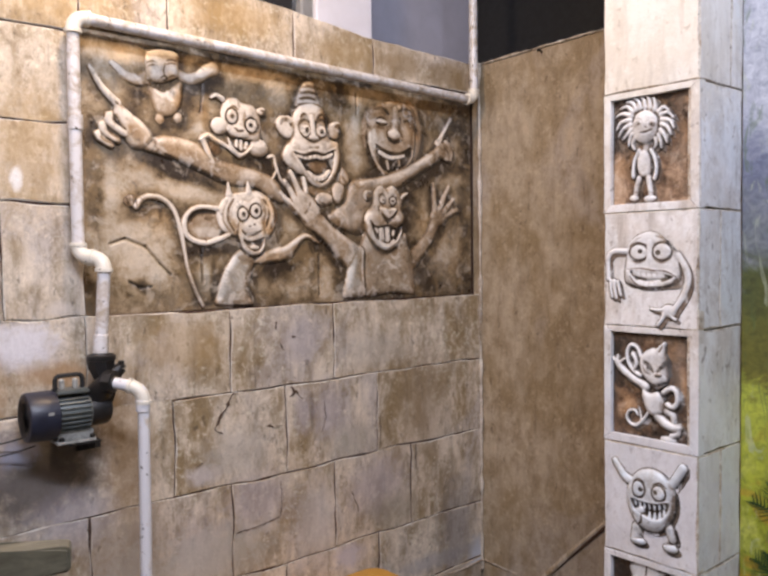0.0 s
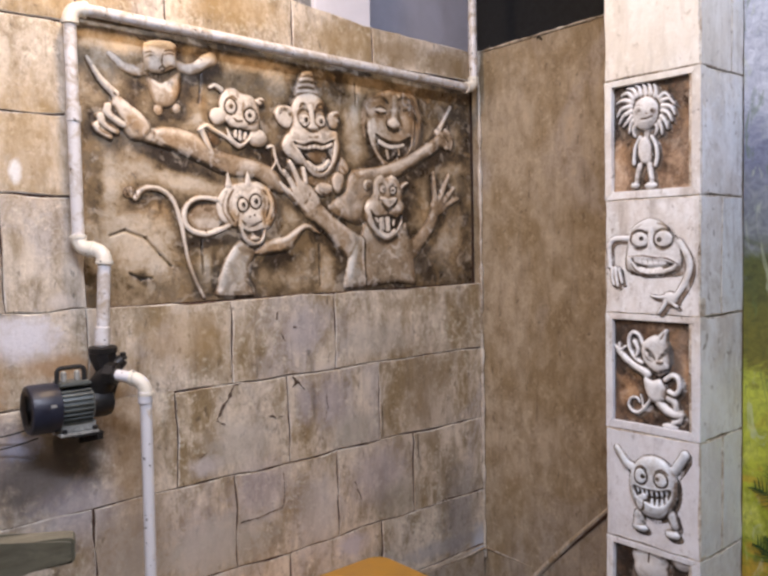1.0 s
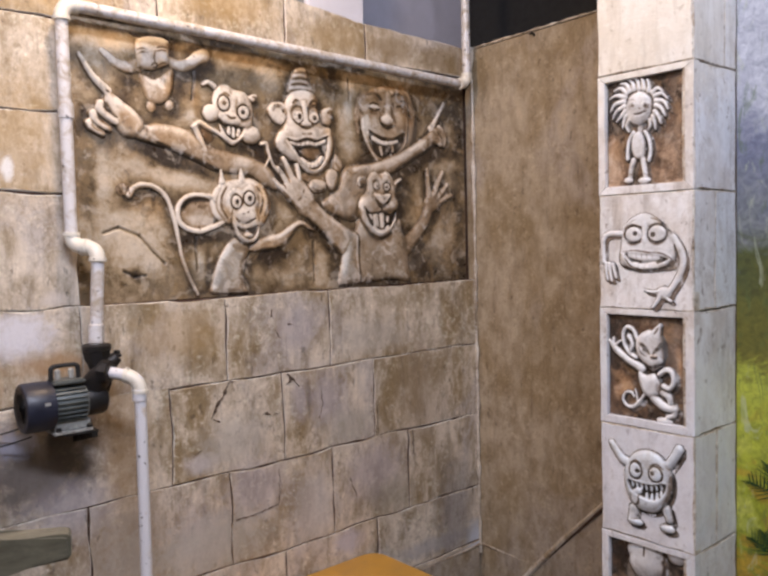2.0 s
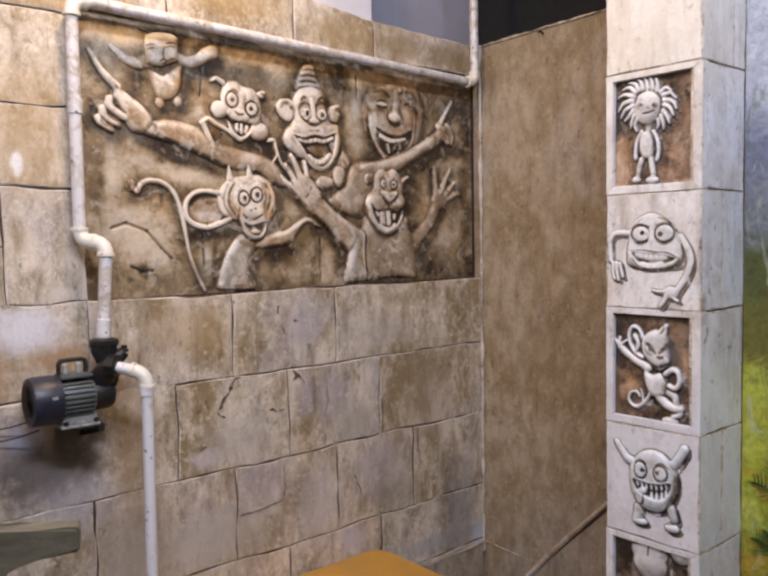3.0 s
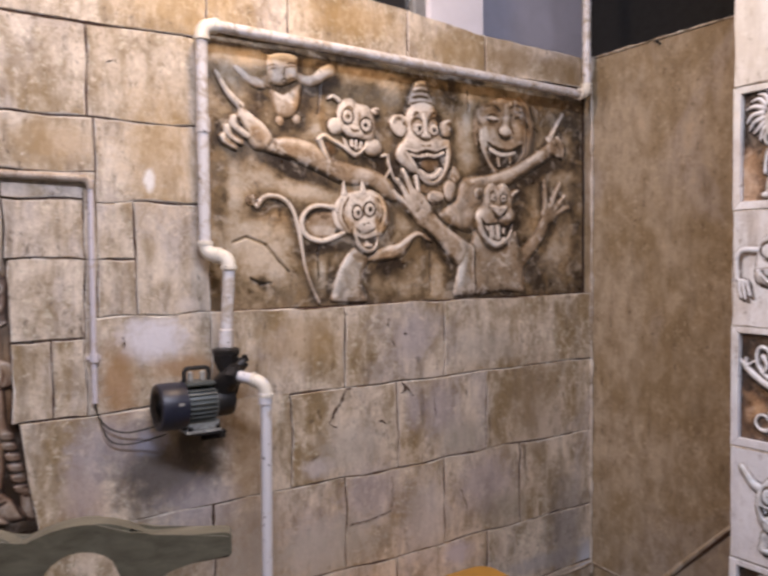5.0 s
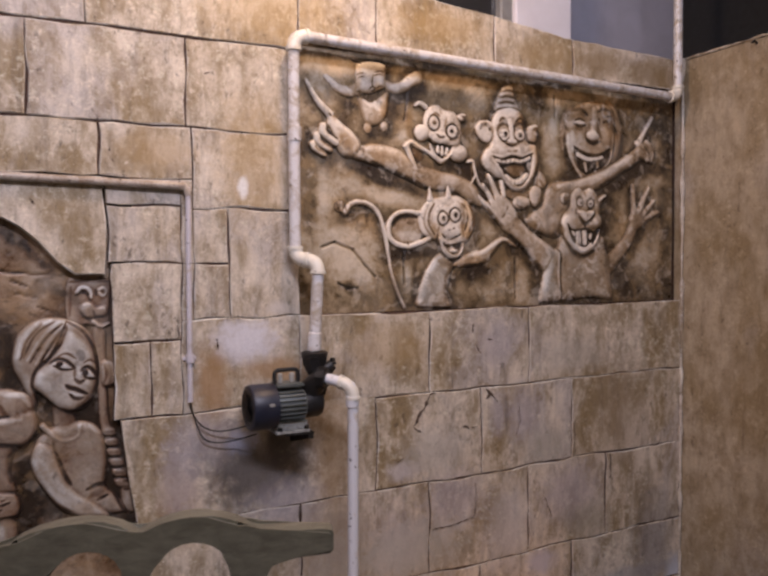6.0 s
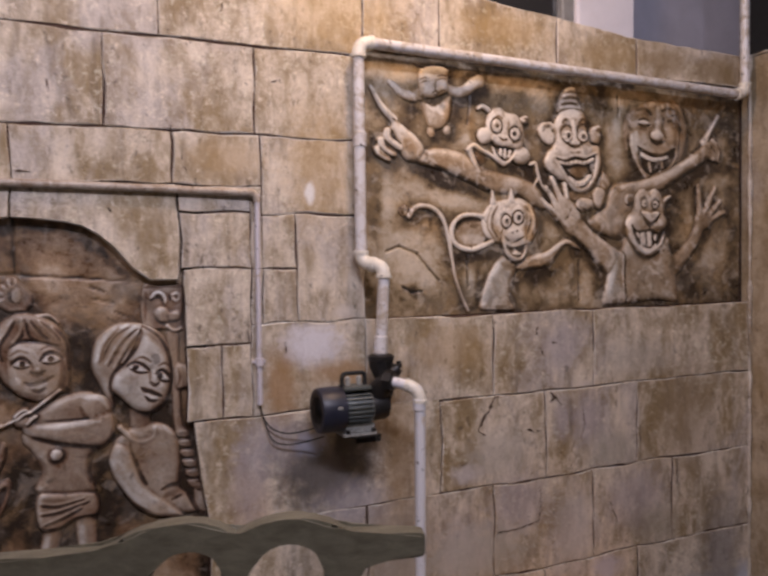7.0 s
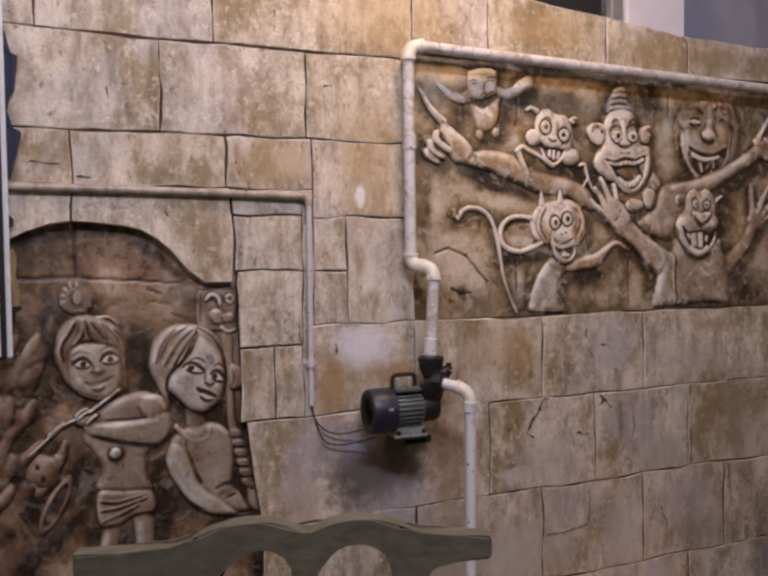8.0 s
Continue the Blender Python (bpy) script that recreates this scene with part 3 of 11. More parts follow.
            if abs(dv) > 1e-9:
                inside ^= ((a.y > V) != (c.y > V)) & (U < a.x + du * (V - a.y) / dv)
        return near, inside, along

    def form(self, points, r, h, tone, base):
        """A raised form with a drawn outline, rounded over the width r at its rim."""
        line = self.smooth(points, True)
        where = self.window(line, 0.004)
        d, inside, _ = self.away(line, where)
        k = np.clip(d / r, 0, 1)
        up = base + h * np.sqrt(1 - (1 - k) ** 2)
        H, P = self.H[where], self.P[where]
        win = inside & (up > H)
        both = inside & (H > 0.001)
        join = np.where(both, np.clip(0.004 - np.abs(up - H), 0, 0.004) ** 2 / 0.016, 0)
        self.H[where] = np.where(win, up, H) + join
        # rim tone lowered to paint in the form's turning shade
        self.P[where] = np.where(win, tone + 0.05 - 0.22 * (1 - k) ** 2, P)

    def hole(self, points, depth, tone):
        line = self.smooth(points, True)
        where = self.window(line, 0.004)
        d, inside, _ = self.away(line, where)
        k = np.where(inside, np.clip(d / 0.003, 0, 1), 0)
        H = self.H[where]
        self.H[where] = np.where(H > 0, np.maximum(H - depth * k, 0.0008), H)
        self.P[where] += (tone - self.P[where]) * k

    def stroke(self, points, w, tone, strength, lift):
        """A brush or tool stroke, thin at both ends."""
        line = self.smooth(points, False)
        where = self.window(line, 2 * w)
        d, _, along = self.away(line, where)
        k = np.clip(1.35 - d / (w * (0.45 + 0.7 * np.sin(np.pi * along) ** 0.6)), 0, 1) * strength
        H = self.H[where]
        self.H[where] = np.where(H > 0, np.maximum(H + lift * k, 0.0008), H)
        self.P[where] += (tone - self.P[where]) * k

    def glaze(self, points, w, warmth):
        """A thin glaze along a line: warm ochre above zero, cool grey below."""
        line = self.smooth(points, False)
        where = self.window(line, 2 * w)
        d, _, _ = self.away(line, where)
        self.T[where] += (warmth - self.T[where]) * np.clip(1.5 - d / w, 0, 1)

    def cut(self, u, v, ru, rv, depth, turn, tone):
        a, b = self.turned(u, v, turn)
        d = (a / ru) ** 2 + (b / rv) ** 2
        k = np.clip((1 - d) * 3, 0, 1)
        self.H = np.where(self.H > 0, np.maximum(self.H - depth * k, 0.0006), self.H)
        self.P = self.P + (tone - self.P) * np.clip(k * 1.6, 0, 1)

    def carve(self, d, width, depth, tone):
        k = np.clip(1.3 - d / width, 0, 1)
        self.H = np.where(self.H > 0, np.maximum(self.H - depth * k, 0.0006), self.H)
        self.P = self.P + (tone - self.P) * np.clip(k, 0, 1)

    def line(self, u0, v0, u1, v1, width, depth, tone):
        du, dv = u1 - u0, v1 - v0
        t = np.clip(((self.U - u0) * du + (self.V - v0) * dv) / (du * du + dv * dv + 1e-9), 0, 1)
        self.carve(np.hypot(self.U - u0 - du * t, self.V - v0 - dv * t), width, depth, tone)

    def arc(self, u, v, ru, rv, a0, a1, width, depth, tone):
        a, b = self.turned(u, v, 0)
        q = np.sqrt((a / ru) ** 2 + (b / rv) ** 2)
        way = np.degrees(np.arctan2(b / rv, a / ru)) % 360
        span = (way - a0) % 360 <= (a1 - a0)
        d = np.abs(q - 1) * (ru + rv) / 2
        self.carve(np.where(span, d, 9.0), width, depth, tone)

    def build(self, name, place, mat, label, category, height=0.70, outline=1.0, lift=0.0):
        """Softens the net, puts shading into its tone and links it; outline: how dark the painter drew the rim."""
        solid = self.H > 0.0005
        for _ in range(2):
            pad = np.pad(self.H, 1, mode="edge")
            ring = (pad[:-2, 1:-1] + pad[2:, 1:-1] + pad[1:-1, :-2] + pad[1:-1, 2:]) / 4
            self.H = np.where(solid, 0.45 * self.H + 0.55 * ring, 0.0)
            pad = np.pad(self.P, 1, mode="edge")
            ring = (pad[:-2, 1:-1] + pad[2:, 1:-1] + pad[1:-1, :-2] + pad[1:-1, 2:]) / 4
            self.P = 0.9 * self.P + 0.1 * ring
        self.H = self.H * height
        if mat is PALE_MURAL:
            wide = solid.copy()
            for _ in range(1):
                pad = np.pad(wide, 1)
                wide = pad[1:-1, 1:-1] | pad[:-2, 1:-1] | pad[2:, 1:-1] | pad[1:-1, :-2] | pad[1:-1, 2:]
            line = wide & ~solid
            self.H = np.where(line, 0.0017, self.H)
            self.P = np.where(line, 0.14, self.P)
            # halo down and right of the figure paints in its cast shadow
            cast_shade = np.zeros_like(solid)
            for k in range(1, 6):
                cast_shade |= np.roll(solid, (-k, k), (0, 1))
            cast_shade &= ~wide
            self.H = np.where(cast_shade, 0.0012, self.H)
            self.P = np.where(cast_shade, 0.58, self.P)
        H, rows, cols = self.H, *self.H.shape
        Relief.cover.append((place, self.U[H > 0.001], self.V[H > 0.001]))
        keep = H > 0.0005
        cell = keep[:-1, :-1] | keep[1:, :-1] | keep[:-1, 1:] | keep[1:, 1:]
        used = np.zeros_like(keep)
        for a, b in ((0, 0), (0, 1), (1, 0), (1, 1)):
            used[a:rows - 1 + a, b:cols - 1 + b] |= cell
        index = np.full(H.shape, -1)
        index[used] = np.arange(used.sum())
        rim = used & ~keep
        pad = np.pad(keep, 1)
        near = np.ones_like(keep)
        for a in range(3):
            for b in range(3):
                near &= pad[a:a + rows, b:b + cols]
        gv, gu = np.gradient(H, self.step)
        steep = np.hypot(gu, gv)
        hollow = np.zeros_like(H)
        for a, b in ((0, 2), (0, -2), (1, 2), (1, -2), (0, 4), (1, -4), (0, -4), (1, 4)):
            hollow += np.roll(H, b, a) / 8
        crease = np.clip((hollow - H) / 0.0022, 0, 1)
        # creases and steep slopes darkened in the tone, as painted shade
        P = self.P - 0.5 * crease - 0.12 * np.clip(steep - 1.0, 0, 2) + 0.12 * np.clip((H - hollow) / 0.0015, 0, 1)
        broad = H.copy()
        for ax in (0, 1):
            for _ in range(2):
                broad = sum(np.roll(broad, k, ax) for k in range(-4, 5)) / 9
        # hollows and silhouettes dimmed further in the painted tone
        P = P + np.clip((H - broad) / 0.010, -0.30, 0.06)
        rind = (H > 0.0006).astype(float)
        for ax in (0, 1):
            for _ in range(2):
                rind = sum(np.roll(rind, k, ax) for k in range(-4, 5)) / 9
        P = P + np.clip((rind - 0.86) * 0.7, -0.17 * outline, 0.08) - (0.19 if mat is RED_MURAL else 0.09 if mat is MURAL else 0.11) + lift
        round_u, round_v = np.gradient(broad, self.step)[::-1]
        # faces turned up and left get lighter tone: light painted in
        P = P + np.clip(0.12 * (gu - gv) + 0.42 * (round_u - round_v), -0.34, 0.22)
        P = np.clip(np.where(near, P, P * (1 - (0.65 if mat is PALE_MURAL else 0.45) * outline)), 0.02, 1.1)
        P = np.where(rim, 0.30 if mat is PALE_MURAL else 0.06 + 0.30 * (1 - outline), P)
        W = np.where(rim, -0.002, H + 0.0008 * np.sin(self.U * 90 + 20 * self.V) * np.sin(self.V * 70 - 31 * self.U) * near)
        uu, vv, ww = self.U[used], self.V[used], W[used]
        verts = [place(float(a), float(b), float(c)) for a, b, c in zip(uu, vv, ww)]
        i, j = np.nonzero(cell)
        quads = np.stack([index[i, j], index[i, j + 1], index[i + 1, j + 1], index[i + 1, j]], 1)
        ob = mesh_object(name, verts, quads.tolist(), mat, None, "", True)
        layer = ob.data.attributes.new("pigment_and_shade", "FLOAT", "POINT")
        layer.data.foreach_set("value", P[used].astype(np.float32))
        tint = ob.data.attributes.new("warmth", "FLOAT", "POINT")
        tint.data.foreach_set("value", self.T[used].astype(np.float32))
        tagged(ob, label, category, "wall reliefs")
        return ob


# ---------------------------------------------------------------- setting
setting = lambda name, bm, mat, label: tagged(part(name, bm, mat), label, kind="structure")

wall_north = setting("wall_north", box(-3.6, 0.80, 0.0395, 0.16, 0.0, 1.80), JOINT, "block wall painted to look like weathered sandstone")
wall_east = setting("wall_east", box(0.767, 0.90, -1.02, 0.0385, 0.0, 1.850, 0.006), BROWN, "plain brown mottled plaster wall in the corner")
wall_mural = setting("wall_mural", box(0.523, 0.766, -4.2, -0.9935, 0.0, 2.9), LANDSCAPE, "wall painted with a misty green landscape")
floor = setting("floor", box(-3.75, 0.523, -4.2, -0.001, -0.1, 0.0), FLOOR, "grey cement floor")
ceiling = setting("ceiling", box(-3.75, 1.9, -4.35, 1.5, 2.9, 3.0), CEILING, "off-white flat ceiling")
wall_west = setting("wall_west", box(-3.75, -3.601, -4.2, 0.16, 0.001, 2.899), STONE, "tan painted side wall")
wall_south = setting("wall_south", box(-3.75, 0.766, -4.35, -4.201, 0.0, 2.899), STONE, "tan painted back wall")
setting("upper_wall_left", box(-3.6, -0.42, 0.05, 0.16, 1.96, 2.899), STONE, "tan painted wall over the block courses")

for v in wall_east.data.vertices:
    if v.co.z > 1.0 and v.co.y < -0.5:
        v.co.z += 0.016

# white walls behind the low block wall, and the dark opening over the corner
setting("pier", box(0.142, 0.352, 0.062, 0.30, 1.70, 2.899, 0.004), WALL_WHITE, "bright white painted pier above the block wall")
setting("recess_wall", box(0.3525, 1.07, 0.30, 0.36, 1.60, 2.899), SHADED_WHITE, "lavender-white wall set back behind the pier")
# added black panel; its colour stands for the unlit opening
setting("dark_partition", box(1.071, 1.14, -1.2, 0.36, 0.0, 2.899), VOID_BLACK, "black panel added for the dark opening over the corner")
setting("skirting", box(0.30, 0.7535, -0.0075, -0.0005, 0.0, 0.160, 0.003), BROWN, "low painted plaster skirting along the block wall")
setting("skirting", box(0.7605, 0.7665, -0.2150, -0.0190, 0.0, 0.160, 0.003), BROWN, "low painted plaster skirting along the brown wall")
for line in (((0.7540, -0.0080, 0.166), (0.66, -0.0080, 0.161), (0.54, -0.0080, 0.163)), ((0.7600, -0.0170, 0.166), (0.7600, -0.09, 0.162), (0.7600, -0.165, 0.160))):
    setting("skirting_bead", tube([Vector(p) for p in line], [0.0035, 0.0025, 0.001], 6), PALE_ARRIS, "chalky worn edge of the skirting")

# diagonal plaster seam on the corner wall
seam = bmesh.new()
tube([(0.766, -0.190, 0.098), (0.766, -0.28, 0.198), (0.766, -0.352, 0.276), (0.766, -0.42, 0.346), (0.766, -0.52, 0.448)], [0.0095, 0.0095, 0.009, 0.0075, 0.006], 8, seam)
settle_seam = tagged(part("plaster_seam", seam, ARRIS, None, "", 40), "raised diagonal plaster seam on the brown wall", kind="structure")
# dark tube laid along the seam's lower side
gap = tube([(0.767, -0.290, 0.197), (0.7665, -0.352, 0.263), (0.766, -0.42, 0.333), (0.766, -0.52, 0.436)], [0.002, 0.0035, 0.005, 0.0065], 8)
tagged(part("seam_gap", gap, JOINT, None, "", 40), "dark strip along the underside of the diagonal seam", kind="structure")

tagged(part("nail", tube([(0.765, -0.262, 1.838), (0.745, -0.266, 1.842), (0.738, -0.267, 1.834)], [0.004, 0.0035, 0.003], 8), RUBBER), "bent black nail in the brown wall", "nail")

bead = [(0.7585 + 0.0025 * lump(k, 1.0, 0.37), -0.0055, 0.132 + 0.0215 * k) for k in range(81)]
tagged(part("corner_bead", tube(bead, [max(0.0012, 0.0044 + 0.0070 * lump(k, 7.0, 0.61)) for k in range(81)], 8), ARRIS, None, "", 60), "pale uneven plaster bead down the corner", kind="structure")

rim = [(0.766, -0.004 - 0.0125 * k, 1.8505 + 0.0002 * k) for k in range(81)]
tagged(part("corner_bead", tube(rim, [max(0.0008, 0.003 + 0.006 * lump(k, 3.0, 0.53)) for k in range(81)], 8), ARRIS, None, "", 60), "pale chipped plaster edge along the wall top", kind="structure")

# window over the wall
window = empty("window_1", (-0.15, 0.11, 1.86), "grey aluminium window with dark glass over the wall", "window", kind="structure")
settle(part("window_sill", box(-0.42, 0.1415, 0.06, 0.16, 1.801, 1.872, 0.004), ALUMINIUM, window), window)
settle(part("window_frame", box(0.098, 0.1415, 0.075, 0.13, 1.8725, 2.8, 0.004), ALUMINIUM, window), window)
settle(part("window_frame", box(-0.42, 0.0975, 0.075, 0.13, 1.8725, 1.905, 0.004), ALUMINIUM, window), window)
settle(part("pane", box(-0.42, 0.0975, 0.10, 0.106, 1.9055, 2.8), GLASS, window), window)


# ---------------------------------------------------------------- pipes
def pipe_line(name, points, radius, mat, label, fittings=(), clips=()):
    """A run of pipe with its elbows and couplings."""
    thing = empty(name, points[0], label, "pipe")
    path = [Vector(points[0])]
    for k in range(1, len(points) - 1):
        path += bend(points[k - 1], points[k], points[k + 1], radius * 1.9)
    path.append(Vector(points[-1]))
    settle(part("pipe", tube(path, radius), mat, thing, "", 40), thing)
    for k in fittings:
        a, c, b = Vector(points[k - 1]), Vector(points[k]), Vector(points[k + 1])
        reach = min(radius * 2.6, (a - c).length * 0.49, (b - c).length * 0.49)
        core = bend(a, c, b, reach, 9)
        settle(part("elbow", tube(core, radius * 1.2), PVC_JOINT, thing, "yellowed elbow fitting", 40), thing)
        for end, way in ((core[0], a - c), (core[-1], b - c)):
            way = way.normalized()
            collar = tube([end - way * radius * 0.55, end - way * radius * 0.5, end + way * radius * 0.05, end + way * radius * 0.1], [radius * 1.22, radius * 1.36, radius * 1.36, radius * 1.22])
            settle(part("collar", collar, PVC_JOINT, thing, "", 40), thing)
    for a, b in clips:
        a, b = Vector(a), Vector(b)
        settle(part("coupling", tube([a, a.lerp(b, 0.04), a.lerp(b, 0.96), b], [radius * 1.05, radius * 1.2, radius * 1.2, radius * 1.05]), mat, thing, "", 40), thing)
    return thing


R = 0.0138
upper = pipe_line("water_pipe", [(0.706, -0.030, 2.88), (0.706, -0.030, 1.718), (-0.585, -0.032, 1.744), (-0.586, -0.032, 1.216), (-0.546, -0.079, 1.213), (-0.562, -0.084, 1.00)], R, PVC_SPLASHED,
                  "white plastic water pipe framing the relief panel", (1, 2, 3, 4), (((-0.585, -0.032, 1.53), (-0.585, -0.032, 1.495)), ((-0.559, -0.083, 1.045), (-0.562, -0.084, 1.003))))
inlet = pipe_line("inlet_pipe", [(-0.553, -0.126, 0.943), (-0.504, -0.172, 0.930), (-0.512, -0.172, 0.0)], 0.0125, PVC, "white plastic inlet pipe running down to the floor", (1,), (((-0.506, -0.172, 0.906), (-0.506, -0.172, 0.880)),))


def conduit():
    thing = empty("conduit", (-0.83, -0.009, 1.37), "thin cable conduit, painted over along the wall", "conduit")
    r = 0.0062
    settle(part("conduit_run", tube([(-1.62, -0.008, 1.392), (-1.2, -0.008, 1.388), (-0.838, -0.009, 1.381)], r * 1.45, 12), CONDUIT, thing, "stone-coloured horizontal run", 40), thing)
    settle(part("conduit_drop", tube([(-0.832, -0.009, 1.379), (-0.833, -0.009, 1.2), (-0.834, -0.009, 0.895)], r, 12), CONDUIT_BARE, thing, "", 40), thing)
    settle(part("elbow", tube(bend((-0.9, -0.009, 1.38), (-0.832, -0.009, 1.380), (-0.832, -0.009, 1.3), 0.02), r * 1.35, 12), CONDUIT, thing, "", 40), thing)
    settle(part("clip", tube([(-0.833, -0.009, 1.003), (-0.833, -0.009, 0.985)], r * 1.6, 12), CONDUIT_BARE, thing, "", 40), thing)
    settle(part("clip", box(-0.848, -0.818, -0.006, 0.002, 0.99, 0.998, 0.001), CONDUIT_BARE, thing), thing)
    return thing


conduit()
for name, low in (("power_cable", 0.824), ("power_cable", 0.798)):
    pts = [Vector((-0.834, -0.010, 0.896)), Vector((-0.828, -0.012, 0.866)), Vector((-0.808, -0.014, low + 0.014)), Vector((-0.775, -0.018, low)), Vector((-0.735, -0.03, low + 0.004)), Vector((-0.695, -0.055, low + 0.018))]
    path = []
    for k in range(len(pts) - 1):
        p0, p1, p2, p3 = pts[max(k - 1, 0)], pts[k], pts[k + 1], pts[min(k + 2, len(pts) - 1)]
        for t in (0, 0.25, 0.5, 0.75):
            path.append(0.5 * (2 * p1 + (p2 - p0) * t + (2 * p0 - 5 * p1 + 4 * p2 - p3) * t * t + (3 * p1 - p0 - 3 * p2 + p3) * t ** 3))
    path.append(pts[-1])
    tagged(part(name, tube(path, 0.0017, 8), RUBBER, None, "", 60), "thin black power cable sagging to the pump", "cable")


# ---------------------------------------------------------------- pump
def water_pump():
    thing = empty("water_pump", (-0.66, -0.085, 0.80), "small electric water pump, navy and grey, bracketed to the wall", "pump")
    axis = pose(-0.724, -0.084, 0.883, 0, 90, 0) @ Matrix.Diagonal((0.83, 0.83, 0.80, 1))

    def add(name, bm, mat, label="", parent=None, smooth=38):
        return settle(part(name, bm, mat, parent or thing, label, smooth), thing)

    # fan cover, with a hollow grille end
    cover = add("fan_cover", lathe([(0.030, 0.010), (0.030, 0.003), (0.055, 0.000), (0.060, 0.002), (0.0625, 0.007), (0.063, 0.060), (0.062, 0.074), (0.052, 0.078)], 36, axis), NAVY, "navy enamelled fan cover")
    for k in range(5):
        r = 0.010 + 0.009 * k
        add("grille_ring", lathe([(r, 0.0005), (r + 0.003, -0.0005), (r + 0.003, 0.004), (r, 0.004)], 24, axis), CASTING, "", cover)
    motor = add("motor_body", lathe([(0.046, 0.074), (0.047, 0.078), (0.047, 0.158), (0.044, 0.163)], 36, axis), MOTOR_GREY, "grey finned motor body", smooth=25)
    for k in range(26):
        if 11 <= k <= 15:
            continue
        rot = axis @ Matrix.Rotation(2 * math.pi * k / 26, 4, "Z")
        fin = box(0.0445, 0.0545, -0.0014, 0.0014, 0.079, 0.157, 0.0008)
        bmesh.ops.transform(fin, matrix=rot, verts=fin.verts)
        add("fin", fin, MOTOR_GREY, "", motor, None)
    add("name_plate", box(-0.690, -0.678, -0.1365, -0.133, 0.890, 0.897, 0.001), FOOT_GREY, "small pale plate", cover)
    # terminal box with a strap handle
    lid = add("terminal_box", box(-0.664, -0.597, -0.114, -0.056, 0.9255, 0.9345, 0.003), MOTOR_GREY)
    handle = tube([(-0.661, -0.086, 0.933), *bend((-0.661, -0.086, 0.933), (-0.661, -0.086, 0.964), (-0.604, -0.086, 0.964), 0.012), *bend((-0.661, -0.086, 0.964), (-0.604, -0.086, 0.964), (-0.604, -0.086, 0.933), 0.012), (-0.604, -0.086, 0.933)], 0.0050, 10)
    add("handle", handle, RUBBER, "black strap handle", lid)
    for x in (-0.648, -0.620):
        add("terminal_stud", lathe([(0.004, 0.934), (0.006, 0.936), (0.006, 0.954), (0.003, 0.957)], 12, Matrix.Translation((x, -0.088, 0))), FOOT_GREY, "pale round stud", lid)
    # pump head: volute, discharge neck and inlet neck
    add("volute", lathe([(0.030, 0.160), (0.040, 0.164), (0.042, 0.174), (0.042, 0.204), (0.038, 0.216), (0.024, 0.224)], 32, axis), CASTING, "black cast volute")
    neck = tube([(-0.562, -0.087, 0.890), (-0.553, -0.090, 0.915), (-0.553, -0.089, 0.938), (-0.557, -0.087, 0.960), (-0.561, -0.084, 0.978), (-0.561, -0.084, 0.988)], [0.020, 0.020, 0.022, 0.026, 0.030, 0.031], 8)
    add("discharge_neck", neck, CASTING, "black cast discharge neck")
    add("flange", lathe([(0.026, 0.984), (0.031, 0.986), (0.031, 0.996), (0.026, 0.999)], 28, Matrix.Translation((-0.561, -0.084, 0.003))), CASTING)
    add("inlet_neck", tube([(-0.572, -0.090, 0.915), (-0.566, -0.106, 0.932), (-0.558, -0.121, 0.944), (-0.550, -0.129, 0.942)], [0.028, 0.025, 0.022, 0.022], 18), CASTING)
    add("inlet_nut", tube([(-0.565, -0.112, 0.945), (-0.564, -0.113, 0.945), (-0.551, -0.128, 0.943), (-0.550, -0.129, 0.943)], [0.022, 0.026, 0.026, 0.022], 8), CASTING)
    add("priming_plug", lathe([(0.010, 0.985), (0.010, 0.990), (0.007, 0.992), (0.007, 1.0)], 6, Matrix.Translation((-0.524, -0.104, -0.014))), CASTING)
    add("priming_boss", tube([(-0.552, -0.092, 0.950), (-0.534, -0.100, 0.962), (-0.524, -0.104, 0.972)], [0.022, 0.016, 0.013], 14), CASTING)
    # foot and bracket
    foot = box(-0.668, -0.588, -0.118, -0.040, 0.822, 0.8285, 0.001)
    box(-0.664, -0.590, -0.108, -0.062, 0.828, 0.848, 0.002, foot)
    foot = add("foot", foot, FOOT_GREY, "worn grey steel foot", smooth=None)
    for x, y in ((-0.658, -0.112), (-0.594, -0.112)):
        add("bolt", lathe([(0.006, 0.8285), (0.006, 0.835), (0.004, 0.837)], 6, Matrix.Translation((x, y, 0))), CASTING, "", foot)
    bracket = bmesh.new()
    for x0, x1 in ((-0.592, -0.580),):
        rows = [[bracket.verts.new((x, y, z)) for y, z in ((0.003, 0.8205), (-0.119, 0.8205), (-0.119, 0.806), (0.003, 0.775))] for x in (x0, x1)]
        for k in range(4):
            bracket.faces.new((rows[0][k], rows[0][(k + 1) % 4], rows[1][(k + 1) % 4], rows[1][k]))
        bracket.faces.new(rows[0])
        bracket.faces.new(rows[1][::-1])
    box(-0.646, -0.578, -0.120, 0.003, 0.8180, 0.8215, 0.0, bracket)
    add("bracket", bracket, CASTING, "black angle bracket", smooth=None)
    return thing


water_pump()


